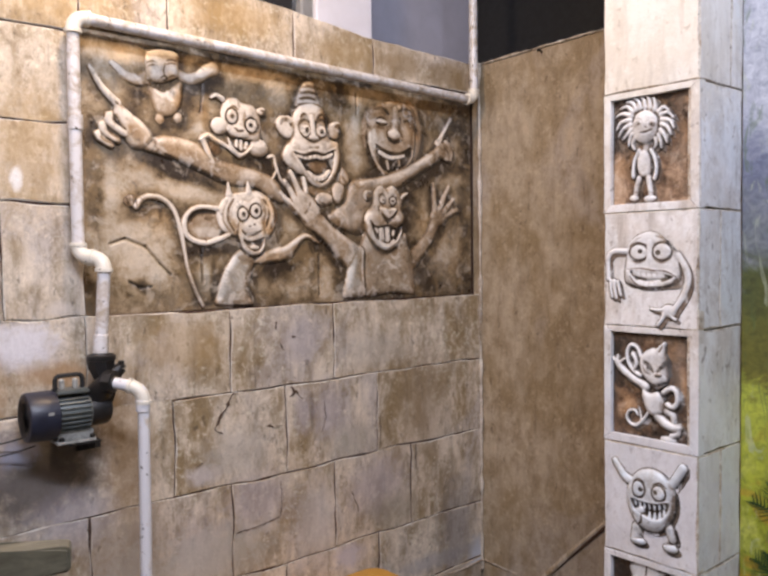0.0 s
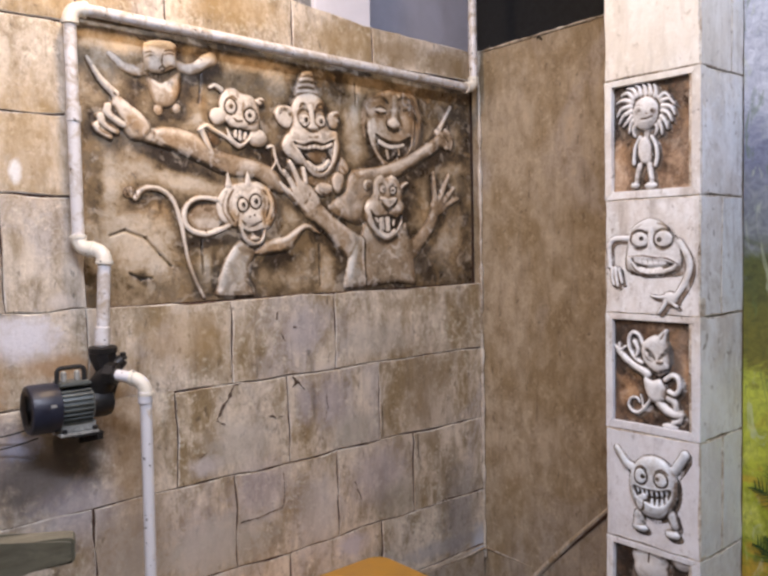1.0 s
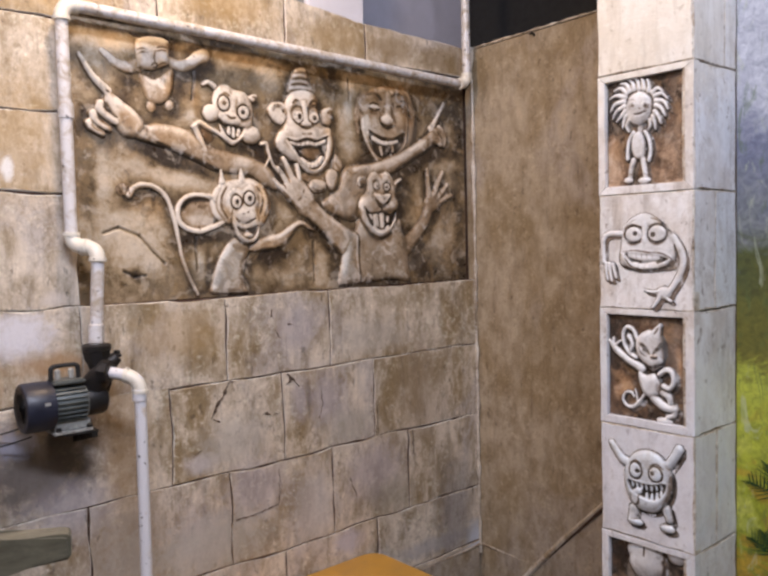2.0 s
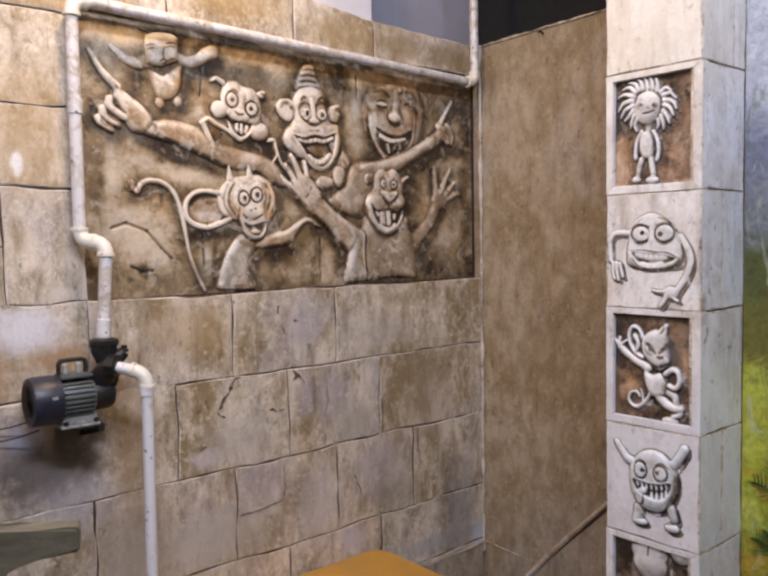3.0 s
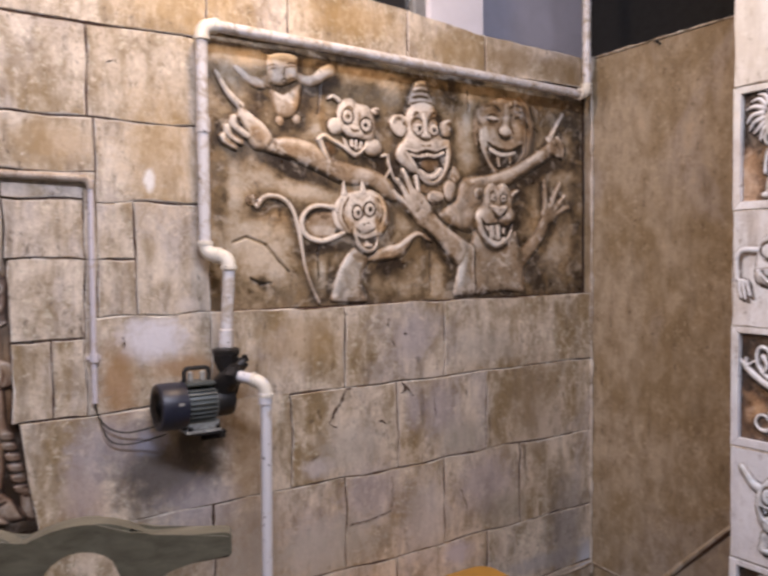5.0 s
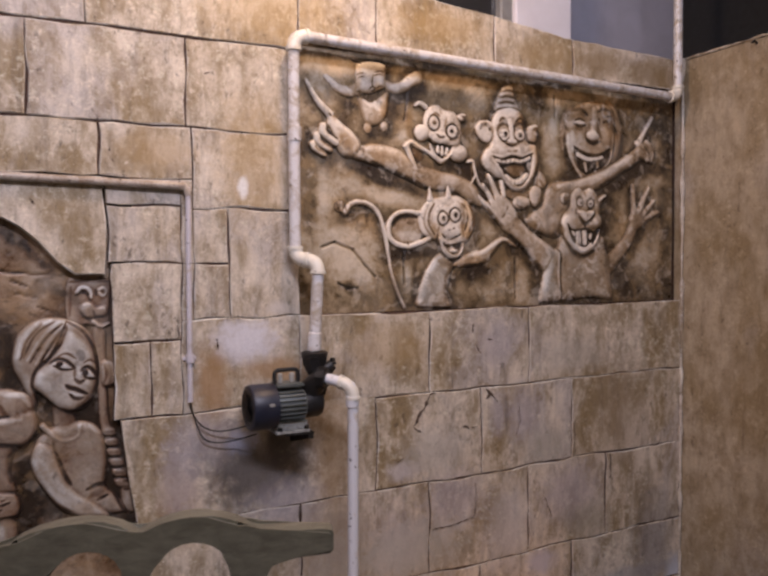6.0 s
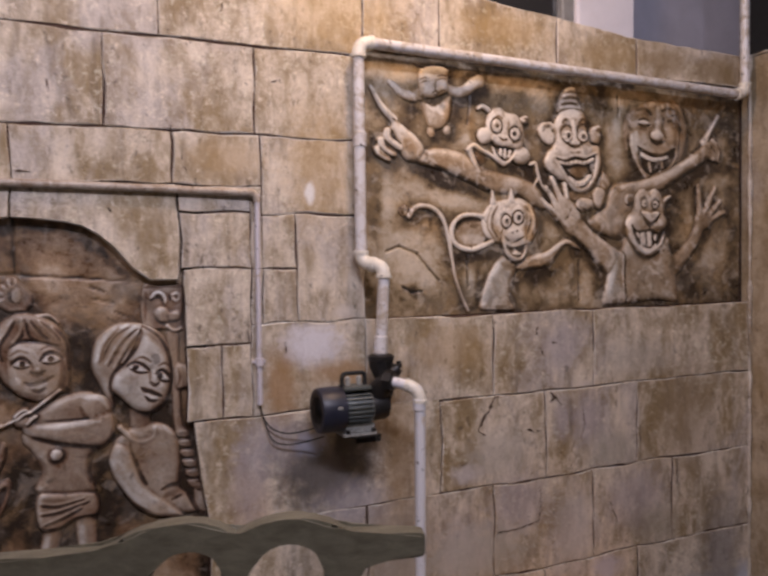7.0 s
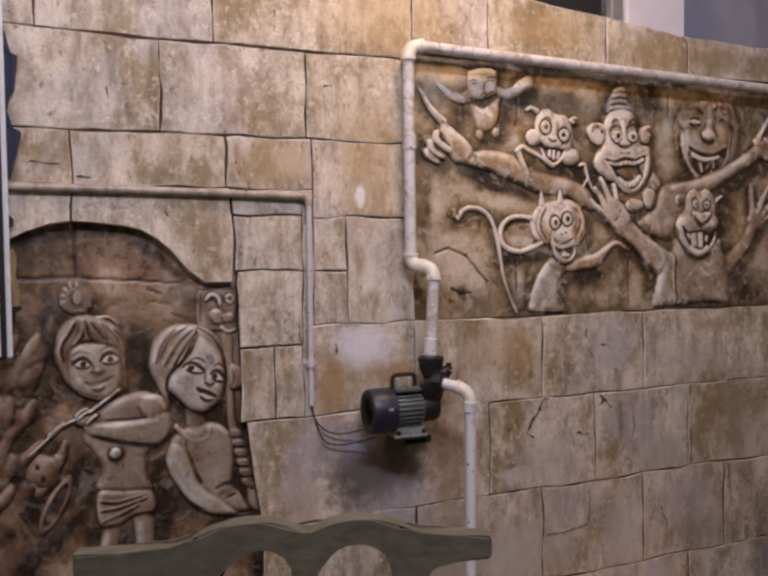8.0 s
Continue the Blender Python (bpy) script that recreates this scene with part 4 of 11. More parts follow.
# ---------------------------------------------------------------- furniture
def chair():
    """Wooden chair; its crest rail carries two humps over two round cut-outs."""
    thing = empty("chair", (-1.16, -1.01, 0.0), "olive-grey varnished wooden chair with a double-arched crest rail", "chair")
    start, end = Vector((-1.3465, -0.8757)), Vector((-0.9504, -1.0267))
    along = (end - start).normalized()
    away = Vector((-along.y, along.x))

    def at(s, z, d):
        p = start + along * s + away * d
        return (p.x, p.y, z)

    def prism(outline, d0, d1, bevel=0.003):
        bm = bmesh.new()
        lo = [bm.verts.new(at(s, z, d0)) for s, z in outline]
        hi = [bm.verts.new(at(s, z, d1)) for s, z in outline]
        n = len(outline)
        front, back = bm.faces.new(lo), bm.faces.new(hi[::-1])
        for k in range(n):
            bm.faces.new((lo[k], lo[(k + 1) % n], hi[(k + 1) % n], hi[k]))
        if bevel:
            bmesh.ops.bevel(bm, geom=list(set(front.edges) | set(back.edges)), offset=bevel, segments=2, affect="EDGES", clamp_overlap=True)
        return bm

    top = [(0.0038, 0.9328), (0.0522, 0.9337), (0.1035, 0.9357), (0.1187, 0.9406), (0.1292, 0.9486), (0.1444, 0.9552), (0.1596, 0.9587), (0.1757, 0.9611), (0.1919, 0.9621), (0.2080, 0.9617), (0.2242, 0.9569), (0.2327, 0.9520), (0.2394, 0.9476)]
    top += [(0.2470, 0.9506), (0.2565, 0.9550), (0.2679, 0.9591), (0.2802, 0.9619), (0.2935, 0.9633), (0.3069, 0.9628), (0.3201, 0.9613), (0.3382, 0.9555), (0.3496, 0.9481), (0.3581, 0.9456), (0.3923, 0.9449), (0.4240, 0.9438), (0.4300, 0.9425), (0.4320, 0.9395)]
    low = [(0.4318, 0.9225), (0.4285, 0.9190), (0.3952, 0.9172), (0.3780, 0.9160), (0.3690, 0.9125), (0.3640, 0.9050), (0.3619, 0.8782), (0.3325, 0.8782), (0.3306, 0.9134)]
    low += [(0.2945 + 0.0361 * math.cos(a), 0.9123 + 0.0285 * math.sin(a)) for a in [math.pi * k / 10 for k in range(2, 9)]]
    low += [(0.2565, 0.9134), (0.2489, 0.8992), (0.2451, 0.8897), (0.2204, 0.8897), (0.2261, 0.9030), (0.2289, 0.9143)]
    low += [(0.1947 + 0.0342 * math.cos(a), 0.9104 + 0.0266 * math.sin(a)) for a in [math.pi * k / 10 for k in range(2, 9)]]
    low += [(0.1568, 0.9086), (0.1406, 0.8897), (0.1396, 0.8782), (0.1064, 0.8782), (0.1026, 0.8973), (0.0038, 0.9020)]
    settle(part("crest_rail", prism(top + low, -0.015, 0.0105), OLIVE_WOOD, thing, "crest rail with two humps", 30), thing)
    for s in (0.1235, 0.3472):
        settle(part("back_leg", prism([(s - 0.016, 0.8772), (s - 0.016, 0.0), (s + 0.016, 0.0), (s + 0.016, 0.8772)], -0.014, 0.014), OLIVE_WOOD, thing), thing)
        settle(part("front_leg", prism([(s - 0.017, 0.40), (s - 0.014, 0.0), (s + 0.014, 0.0), (s + 0.017, 0.40)], -0.43, -0.40), OLIVE_WOOD, thing), thing)
    settle(part("splat", prism([(0.2442, 0.8892), (0.2213, 0.8892), (0.2014, 0.46), (0.2679, 0.46)], -0.007, 0.007), OLIVE_WOOD, thing), thing)
    settle(part("lower_rail", prism([(0.1402, 0.47), (0.1402, 0.51), (0.3309, 0.51), (0.3309, 0.47)], -0.01, 0.01), OLIVE_WOOD, thing), thing)
    settle(part("seat", prism([(0.06, 0.435), (0.06, 0.402), (0.38, 0.402), (0.38, 0.435)], -0.44, -0.015, 0.006), OLIVE_WOOD, thing), thing)
    return thing


chair()


def low_bench():
    thing = empty("low_bench", (-0.08, -0.21, 0.0), "low bench with a mustard-yellow top against the block wall", "bench")
    bm = bmesh.new()
    outline = []
    for cx, cy, a0 in ((0.235, -0.056, 0), (-0.40, -0.056, 90), (-0.40, -0.36, 180), (0.235, -0.36, 270)):
        for k in range(7):
            a = radians(a0 + 15 * k)
            outline.append((cx + 0.05 * math.cos(a), cy + 0.05 * math.sin(a)))
    mx, my = -0.08, -0.208
    rings = [[bm.verts.new((mx + (x - mx) * f, my + (y - my) * f, z)) for x, y in outline] for f, z in ((0.985, 0.243), (1.0, 0.248), (1.0, 0.271), (0.985, 0.277))]
    for a, c in zip(rings, rings[1:]):
        for k in range(len(outline)):
            bm.faces.new((a[k], a[(k + 1) % len(outline)], c[(k + 1) % len(outline)], c[k]))
    bm.faces.new(rings[0][::-1])
    bm.faces.new(rings[-1])
    settle(part("bench_top", bm, MUSTARD, thing, "mustard-yellow top", 40), thing)
    for x in (-0.38, 0.21):
        for y in (-0.335, -0.075):
            settle(part("leg", lathe([(0.016, 0.0), (0.018, 0.01), (0.022, 0.232), (0.020, 0.2425)], 14, Matrix.Translation((x, y, 0))), OLIVE_WOOD, thing, "", 40), thing)
    for y in (-0.335, -0.075):
        settle(part("apron", box(-0.357, 0.187, y - 0.009, y + 0.009, 0.192, 0.2425, 0.002), OLIVE_WOOD, thing), thing)
    return thing


low_bench()


# white cabinet edge beyond the niche, with clothes hung beside it
def wall_cabinet():
    thing = empty("wall_cabinet", (-1.62, -0.05, 1.0), "white enamel wall cabinet with a dark door gap", "cabinet")
    settle(part("body", box(-1.78, -1.4570, -0.034, -0.0215, 1.045, 2.3, 0.004), BRIGHT_EDGE, thing), thing)
    settle(part("gasket", box(-1.775, -1.4660, -0.045, -0.0345, 1.045, 2.29, 0.003), RUBBER, thing, "black rubber gasket"), thing)
    settle(part("door", box(-1.78, -1.4760, -0.070, -0.0455, 1.045, 2.3, 0.008), BRIGHT_EDGE, thing), thing)
    return thing


wall_cabinet()


def hung_cloth(edge, seed, mat, label):
    """A limp folded cloth; edge gives its free side as (height, reach) from the top down."""
    verts, faces = [], []
    n, rows = 12, 6 * (len(edge) - 1)
    for layer in (0, 1):
        for i in range(rows + 1):
            k, t = min(i // 6, len(edge) - 2), i / 6 - min(i // 6, len(edge) - 2)
            z = edge[k][0] + (edge[k + 1][0] - edge[k][0]) * t
            u1 = edge[k][1] + (edge[k + 1][1] - edge[k][1]) * t
            for j in range(n + 1):
                s = j / n
                fold = math.sin(s * 9 + seed + 11 * z) ** 2 * (1 - s ** 4)
                verts.append((-1.480 + (u1 + 1.480) * s, -0.0105 - layer * (0.003 + 0.007 * fold), z))
    row = n + 1
    full = row * (rows + 1)
    for i in range(rows):
        for j in range(n):
            a = i * row + j
            faces.append((a + row, a + row + 1, a + 1, a))
            faces.append((full + a, full + a + 1, full + a + row + 1, full + a + row))
        for j in (0, n):
            a = i * row + j
            faces.append((a, a + row, a + row + full, a + full))
    return tagged(mesh_object("hung_cloth", verts, faces, mat, None, "", True), label, "cloth", "hung cloths")


hung_cloth(((1.700, -1.455), (1.672, -1.449), (1.657, -1.445), (1.651, -1.433), (1.637, -1.434), (1.610, -1.438), (1.583, -1.440), (1.571, -1.448), (1.551, -1.455)), 1.0, BLUE_CLOTH, "navy cloth hung beside the white cabinet")
hung_cloth(((1.541, -1.455), (1.524, -1.449), (1.508, -1.446), (1.501, -1.431), (1.494, -1.431), (1.478, -1.435), (1.455, -1.440), (1.436, -1.446), (1.405, -1.453)), 2.3, BLUE_CLOTH, "lower navy cloth hung beside the white cabinet")
hung_cloth(((1.332, -1.455), (1.324, -1.449), (1.313, -1.450), (1.306, -1.457)), 0.4, BLUE_CLOTH, "small dark cloth tip beside the white cabinet")
hung_cloth(((1.265, -1.453), (1.250, -1.446), (1.228, -1.447), (1.212, -1.449), (1.195, -1.444), (1.170, -1.443), (1.149, -1.444)), 4.1, BRASS_TAN, "tan cloth strip hung beside the white cabinet")
hung_cloth(((1.148, -1.440), (1.140, -1.441), (1.137, -1.450), (1.115, -1.455), (1.090, -1.460)), 3.0, RUBBER, "black strap below the tan cloth")


# painted palm fronds on the landscape wall
def palm(y, z, reach, seed):
    dice = random.Random(seed)
    bm = bmesh.new()
    for k in range(6):
        a = radians(-25 + 33 * k + dice.uniform(-9, 9))
        way = Vector((0, -math.cos(a), math.sin(a)))
        long = reach * dice.uniform(0.7, 1.1)
        for j in range(8):
            t = (j + 1) / 8
            base = Vector((0.5215, y, z)) + way * long * t - Vector((0, 0, 0.30 * long * t * t))
            for side in (-1, 1):
                b = a + side * (1.15 - 0.5 * t)
                end = base + Vector((0, -math.cos(b), math.sin(b))) * 0.042 * (1.15 - 0.6 * t) * dice.uniform(0.7, 1.1)
                d = (end - base).cross(Vector((1, 0, 0))).normalized() * 0.0017
                q = [base - d, base + d, end]
                lo = [bm.verts.new(p) for p in q]
                hi = [bm.verts.new(p - Vector((0.0012, 0, 0))) for p in q]
                bm.faces.new(hi)
                for m in range(3):
                    bm.faces.new((lo[m], lo[(m + 1) % 3], hi[(m + 1) % 3], hi[m]))
    return tagged(part("painted_palm", bm, PALM), "dark green palm fronds painted on the landscape wall", "mural detail", kind="stuff")


palm(-1.085, 0.632, 0.10, 3)
palm(-1.075, 0.500, 0.09, 8)


# ---------------------------------------------------------------- reliefs
# Painted trompe-l'oeil figures built as low relief; strokes paint in highlights and shade.
f = Relief(-0.502, -0.193, 1.532, 1.734, 0.0018)
f.form(((-0.3896, 1.6287), (-0.3488, 1.6201), (-0.3054, 1.6520), (-0.2983, 1.6267), (-0.3033, 1.5926), (-0.3263, 1.5638), (-0.3509, 1.5552), (-0.3720, 1.5646), (-0.3859, 1.5944)), 0.0197, 0.0110, 0.52, 0.0000)
f.path(((-0.3890, 1.6473), (-0.4161, 1.6377), (-0.4457, 1.6449), (-0.4628, 1.6582), (-0.4787, 1.6692)), 0.0196, 0.0084, 0.0100, 0.6, 0.0000)
f.path(((-0.3178, 1.6692), (-0.2868, 1.6593), (-0.2559, 1.6673), (-0.2351, 1.6836), (-0.2155, 1.6938)), 0.0138, 0.0184, 0.0100, 0.62, 0.0000)
f.form(((-0.3981, 1.7034), (-0.3793, 1.7157), (-0.3454, 1.7225), (-0.3111, 1.7151), (-0.3108, 1.6844), (-0.3143, 1.6555), (-0.3417, 1.6410), (-0.3609, 1.6349), (-0.3892, 1.6426), (-0.3982, 1.6655)), 0.0170, 0.0130, 0.66, 0.0040)
f.dome(-0.3624, 1.5516, 0.0126, 0.0153, 0.0090, 0, 0.66, 0.0000)
f.dome(-0.3148, 1.5591, 0.0130, 0.0144, 0.0090, 0, 0.74, 0.0000)
f.stroke(((-0.3931, 1.6732), (-0.3806, 1.6786), (-0.3669, 1.6795)), 0.0019, 0.12, 0.85, -0.0012)
f.stroke(((-0.3441, 1.6853), (-0.3325, 1.6894), (-0.3197, 1.6890)), 0.0020, 0.12, 0.85, -0.0012)
f.stroke(((-0.3952, 1.6821), (-0.3803, 1.6878), (-0.3680, 1.6851)), 0.0019, 0.12, 0.85, -0.0012)
f.stroke(((-0.3451, 1.6933), (-0.3310, 1.6978), (-0.3182, 1.6963)), 0.0020, 0.12, 0.85, -0.0012)
f.stroke(((-0.3478, 1.6882), (-0.3522, 1.6688), (-0.3501, 1.6575)), 0.0018, 0.16, 0.85, -0.0012)
f.stroke(((-0.3604, 1.6490), (-0.3526, 1.6559), (-0.3451, 1.6535), (-0.3479, 1.6461), (-0.3555, 1.6462)), 0.0020, 0.1, 1, -0.0012)
f.stroke(((-0.3929, 1.6421), (-0.3734, 1.6332), (-0.3482, 1.6378), (-0.3130, 1.6580)), 0.0027, 0.1, 1, -0.0012)
f.stroke(((-0.3427, 1.6515), (-0.3310, 1.6590), (-0.3181, 1.6609)), 0.0020, 0.15, 0.8, -0.0012)
f.stroke(((-0.3870, 1.7075), (-0.3519, 1.7167), (-0.3164, 1.7119)), 0.0073, 0.95, 0.8, 0.0008)
f.stroke(((-0.3761, 1.6653), (-0.3664, 1.6586)), 0.0109, 0.88, 0.6, 0.0008)
f.stroke(((-0.3330, 1.6764), (-0.3255, 1.6680)), 0.0086, 0.95, 0.6, 0.0008)
f.stroke(((-0.4786, 1.6704), (-0.4629, 1.6571), (-0.4491, 1.6478)), 0.0058, 1, 0.9, 0.0008)
f.stroke(((-0.4400, 1.6401), (-0.4040, 1.6383)), 0.0082, 0.8, 0.6, 0.0008)
f.stroke(((-0.2598, 1.6728), (-0.2405, 1.6853), (-0.2209, 1.6979)), 0.0103, 1.05, 0.9, 0.0008)
f.stroke(((-0.2960, 1.6604), (-0.2736, 1.6588)), 0.0076, 0.9, 0.7, 0.0008)
f.stroke(((-0.3763, 1.6212), (-0.3554, 1.6099), (-0.3399, 1.6189)), 0.0049, 0.95, 0.8, 0.0008)
f.stroke(((-0.3428, 1.6091), (-0.3278, 1.5992)), 0.0062, 0.9, 0.7, 0.0008)
f.stroke(((-0.3684, 1.5966), (-0.3499, 1.5847)), 0.0110, 0.72, 0.5, 0.0008)
f.stroke(((-0.3085, 1.6349), (-0.3013, 1.6144), (-0.3073, 1.5898)), 0.0063, 0.25, 0.6, -0.0012)
f.stroke(((-0.3864, 1.6152), (-0.3789, 1.5813)), 0.0036, 0.22, 0.5, -0.0012)
f.stroke(((-0.4496, 1.6353), (-0.4226, 1.6242), (-0.3920, 1.6307)), 0.0029, 0.18, 0.8, -0.0012)
f.glaze(((-0.3348, 1.6573), (-0.3099, 1.6311), (-0.3176, 1.5945)), 0.0124, 0.9)
f.glaze(((-0.3899, 1.6956), (-0.3937, 1.6547)), 0.0084, 0.8)
f.glaze(((-0.3624, 1.5516), (-0.3613, 1.5459)), 0.0098, 0.5)
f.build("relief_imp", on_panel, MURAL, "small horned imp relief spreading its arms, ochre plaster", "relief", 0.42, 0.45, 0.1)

f = Relief(-0.267, 0.008, 1.396, 1.641, 0.0016)
f.dome(-0.2188, 1.4917, 0.0307, 0.0273, 0.0030, 0, 0.3, 0.0000)
f.path(((-0.2233, 1.6205), (-0.2106, 1.6270), (-0.1927, 1.6194)), 0.0063, 0.0095, 0.0130, 0.95, 0.0020)
f.form(((-0.0943, 1.6021), (-0.0790, 1.6128), (-0.0639, 1.6081), (-0.0658, 1.5924), (-0.0827, 1.5880)), 0.0084, 0.0100, 0.7, 0.0060)
f.stroke(((-0.2193, 1.6137), (-0.2013, 1.6109), (-0.1931, 1.6032)), 0.0032, 0.08, 1, -0.0012)
f.stroke(((-0.0822, 1.6035), (-0.0702, 1.5997), (-0.0734, 1.5929)), 0.0036, 0.1, 1, -0.0012)
f.form(((-0.1944, 1.6080), (-0.1784, 1.6249), (-0.1525, 1.6294), (-0.1339, 1.6191), (-0.1030, 1.6151), (-0.0854, 1.5980), (-0.0770, 1.5731), (-0.0779, 1.5395), (-0.0846, 1.5182), (-0.1119, 1.5069), (-0.1412, 1.5158), (-0.1728, 1.5231), (-0.1948, 1.5460), (-0.2009, 1.5776)), 0.0327, 0.0190, 0.8, 0.0000)
f.form(((-0.1798, 1.5249), (-0.1558, 1.5108), (-0.1194, 1.5050), (-0.0980, 1.5222), (-0.1077, 1.4983), (-0.1261, 1.4776), (-0.1469, 1.4685), (-0.1668, 1.4821), (-0.1790, 1.5037)), 0.0123, 0.0150, 0.85, 0.0030)
f.dome(-0.2045, 1.5499, 0.0267, 0.0236, 0.0120, 0, 0.92, 0.0060)
f.dome(-0.0895, 1.5023, 0.0333, 0.0259, 0.0110, 0, 0.82, 0.0060)
f.dome(-0.1521, 1.5401, 0.0334, 0.0164, 0.0070, -12, 0.86, 0.0160)
f.path(((-0.2553, 1.5119), (-0.2358, 1.5235), (-0.2126, 1.5133), (-0.1848, 1.5007), (-0.1652, 1.4860)), 0.0079, 0.0063, 0.0120, 0.9, 0.0000)
f.path(((-0.2511, 1.5135), (-0.2371, 1.4828), (-0.2214, 1.4531), (-0.2067, 1.4305)), 0.0094, 0.0079, 0.0110, 0.95, 0.0000)
f.path(((-0.0565, 1.4816), (-0.0394, 1.4828), (-0.0338, 1.4583), (-0.0219, 1.4287), (-0.0034, 1.4071)), 0.0073, 0.0055, 0.0120, 0.9, 0.0000)
f.path(((-0.0342, 1.4411), (-0.0440, 1.4248), (-0.0536, 1.4163)), 0.0052, 0.0038, 0.0100, 0.8, 0.0000)
f.arc(-0.1698, 1.5772, 0.0165, 0.0195, 0, 360, 0.0040, 0.0015, 0.1)
f.dome(-0.1698, 1.5772, 0.0144, 0.0176, 0.0030, 0, 0.99, 0.0190)
f.cut(-0.1698, 1.5772, 0.0066, 0.0058, 0.0012, 0, 0.03)
f.arc(-0.1119, 1.5593, 0.0186, 0.0186, 0, 360, 0.0041, 0.0015, 0.1)
f.dome(-0.1119, 1.5593, 0.0164, 0.0166, 0.0030, 0, 0.99, 0.0180)
f.cut(-0.1149, 1.5590, 0.0068, 0.0059, 0.0012, 0, 0.03)
f.stroke(((-0.0981, 1.5735), (-0.0896, 1.5564), (-0.1005, 1.5399), (-0.1200, 1.5355)), 0.0042, 0.28, 0.8, -0.0012)
f.stroke(((-0.1821, 1.5946), (-0.1647, 1.6041), (-0.1505, 1.5957)), 0.0027, 0.2, 0.8, -0.0012)
f.stroke(((-0.1500, 1.6133), (-0.1445, 1.6039)), 0.0054, 0.45, 0.6, -0.0012)
f.stroke(((-0.1317, 1.5902), (-0.1338, 1.5698), (-0.1299, 1.5499)), 0.0055, 0.4, 0.6, -0.0012)
f.stroke(((-0.1700, 1.6184), (-0.1527, 1.6206)), 0.0067, 1, 0.8, 0.0008)
f.stroke(((-0.1634, 1.5491), (-0.1535, 1.5412), (-0.1375, 1.5428)), 0.0035, 0.08, 1, -0.0012)
f.stroke(((-0.1661, 1.5551), (-0.1518, 1.5502), (-0.1387, 1.5515)), 0.0041, 1, 0.9, 0.0008)
f.hole(((-0.1811, 1.5323), (-0.1642, 1.5201), (-0.1498, 1.5201), (-0.1323, 1.5179), (-0.1116, 1.5184), (-0.1166, 1.5001), (-0.1302, 1.4875), (-0.1450, 1.4838), (-0.1622, 1.4926), (-0.1745, 1.5116)), 0.0090, 0.05)
f.path(((-0.1557, 1.5171), (-0.1547, 1.5020)), 0.0055, 0.0055, 0.0030, 1, 0.0120)
f.path(((-0.1426, 1.5157), (-0.1417, 1.4968)), 0.0059, 0.0056, 0.0030, 1, 0.0120)
f.path(((-0.1251, 1.5109), (-0.1284, 1.4991)), 0.0058, 0.0049, 0.0020, 0.8, 0.0100)
f.stroke(((-0.1484, 1.5177), (-0.1490, 1.4974)), 0.0015, 0.15, 0.9, -0.0012)
f.stroke(((-0.1810, 1.5348), (-0.1671, 1.5211), (-0.1468, 1.5217), (-0.1293, 1.5194), (-0.1085, 1.5213)), 0.0024, 0.05, 1, -0.0012)
f.stroke(((-0.1798, 1.5262), (-0.1721, 1.4981), (-0.1554, 1.4742), (-0.1364, 1.4769), (-0.1149, 1.5079)), 0.0043, 1, 0.95, 0.0008)
f.stroke(((-0.1808, 1.5399), (-0.1697, 1.5284), (-0.1496, 1.5252)), 0.0032, 1, 0.7, 0.0008)
f.stroke(((-0.2235, 1.5677), (-0.2296, 1.5474), (-0.2177, 1.5276)), 0.0026, 0.2, 0.8, -0.0012)
f.stroke(((-0.0572, 1.5128), (-0.0578, 1.4893), (-0.0765, 1.4788)), 0.0031, 0.25, 0.8, -0.0012)
f.stroke(((-0.0782, 1.5833), (-0.0732, 1.5451)), 0.0028, 0.2, 0.6, -0.0012)
f.stroke(((-0.2126, 1.5590), (-0.2016, 1.5527)), 0.0119, 1.05, 0.5, 0.0008)
f.stroke(((-0.0937, 1.5149), (-0.0848, 1.5079)), 0.0126, 1, 0.4, 0.0008)
f.stroke(((-0.1197, 1.5992), (-0.1021, 1.5935)), 0.0110, 0.66, 0.5, 0.0008)
f.stroke(((-0.2455, 1.5189), (-0.2328, 1.4881), (-0.2199, 1.4569)), 0.0029, 1.05, 0.8, 0.0008)
f.stroke(((-0.2482, 1.5199), (-0.2343, 1.5273), (-0.2152, 1.5192)), 0.0026, 1.05, 0.8, 0.0008)
f.glaze(((-0.2265, 1.5133), (-0.2163, 1.4832)), 0.0184, 1)
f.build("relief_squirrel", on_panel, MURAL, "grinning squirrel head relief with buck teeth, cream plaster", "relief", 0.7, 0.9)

f = Relief(-0.549, 0.676, 1.261, 1.717, 0.0018)
f.form(((-0.4089, 1.4923), (-0.3864, 1.5036), (-0.3522, 1.5138), (-0.3007, 1.5114), (-0.2610, 1.5004), (-0.2139, 1.4698), (-0.1429, 1.4535), (-0.0684, 1.4390), (-0.0223, 1.4128), (-0.0046, 1.3577), (-0.0548, 1.3690), (-0.1000, 1.3957), (-0.1878, 1.3990), (-0.2431, 1.4196), (-0.3093, 1.4458), (-0.3666, 1.4607), (-0.4096, 1.4714)), 0.0262, 0.0130, 0.56, 0.0000)
f.stroke(((-0.3654, 1.4985), (-0.3077, 1.4964), (-0.2549, 1.4802)), 0.0113, 0.8, 0.6, 0.0008)
f.stroke(((-0.2545, 1.4937), (-0.2281, 1.4613), (-0.2316, 1.4363)), 0.0052, 0.3, 0.5, -0.0012)
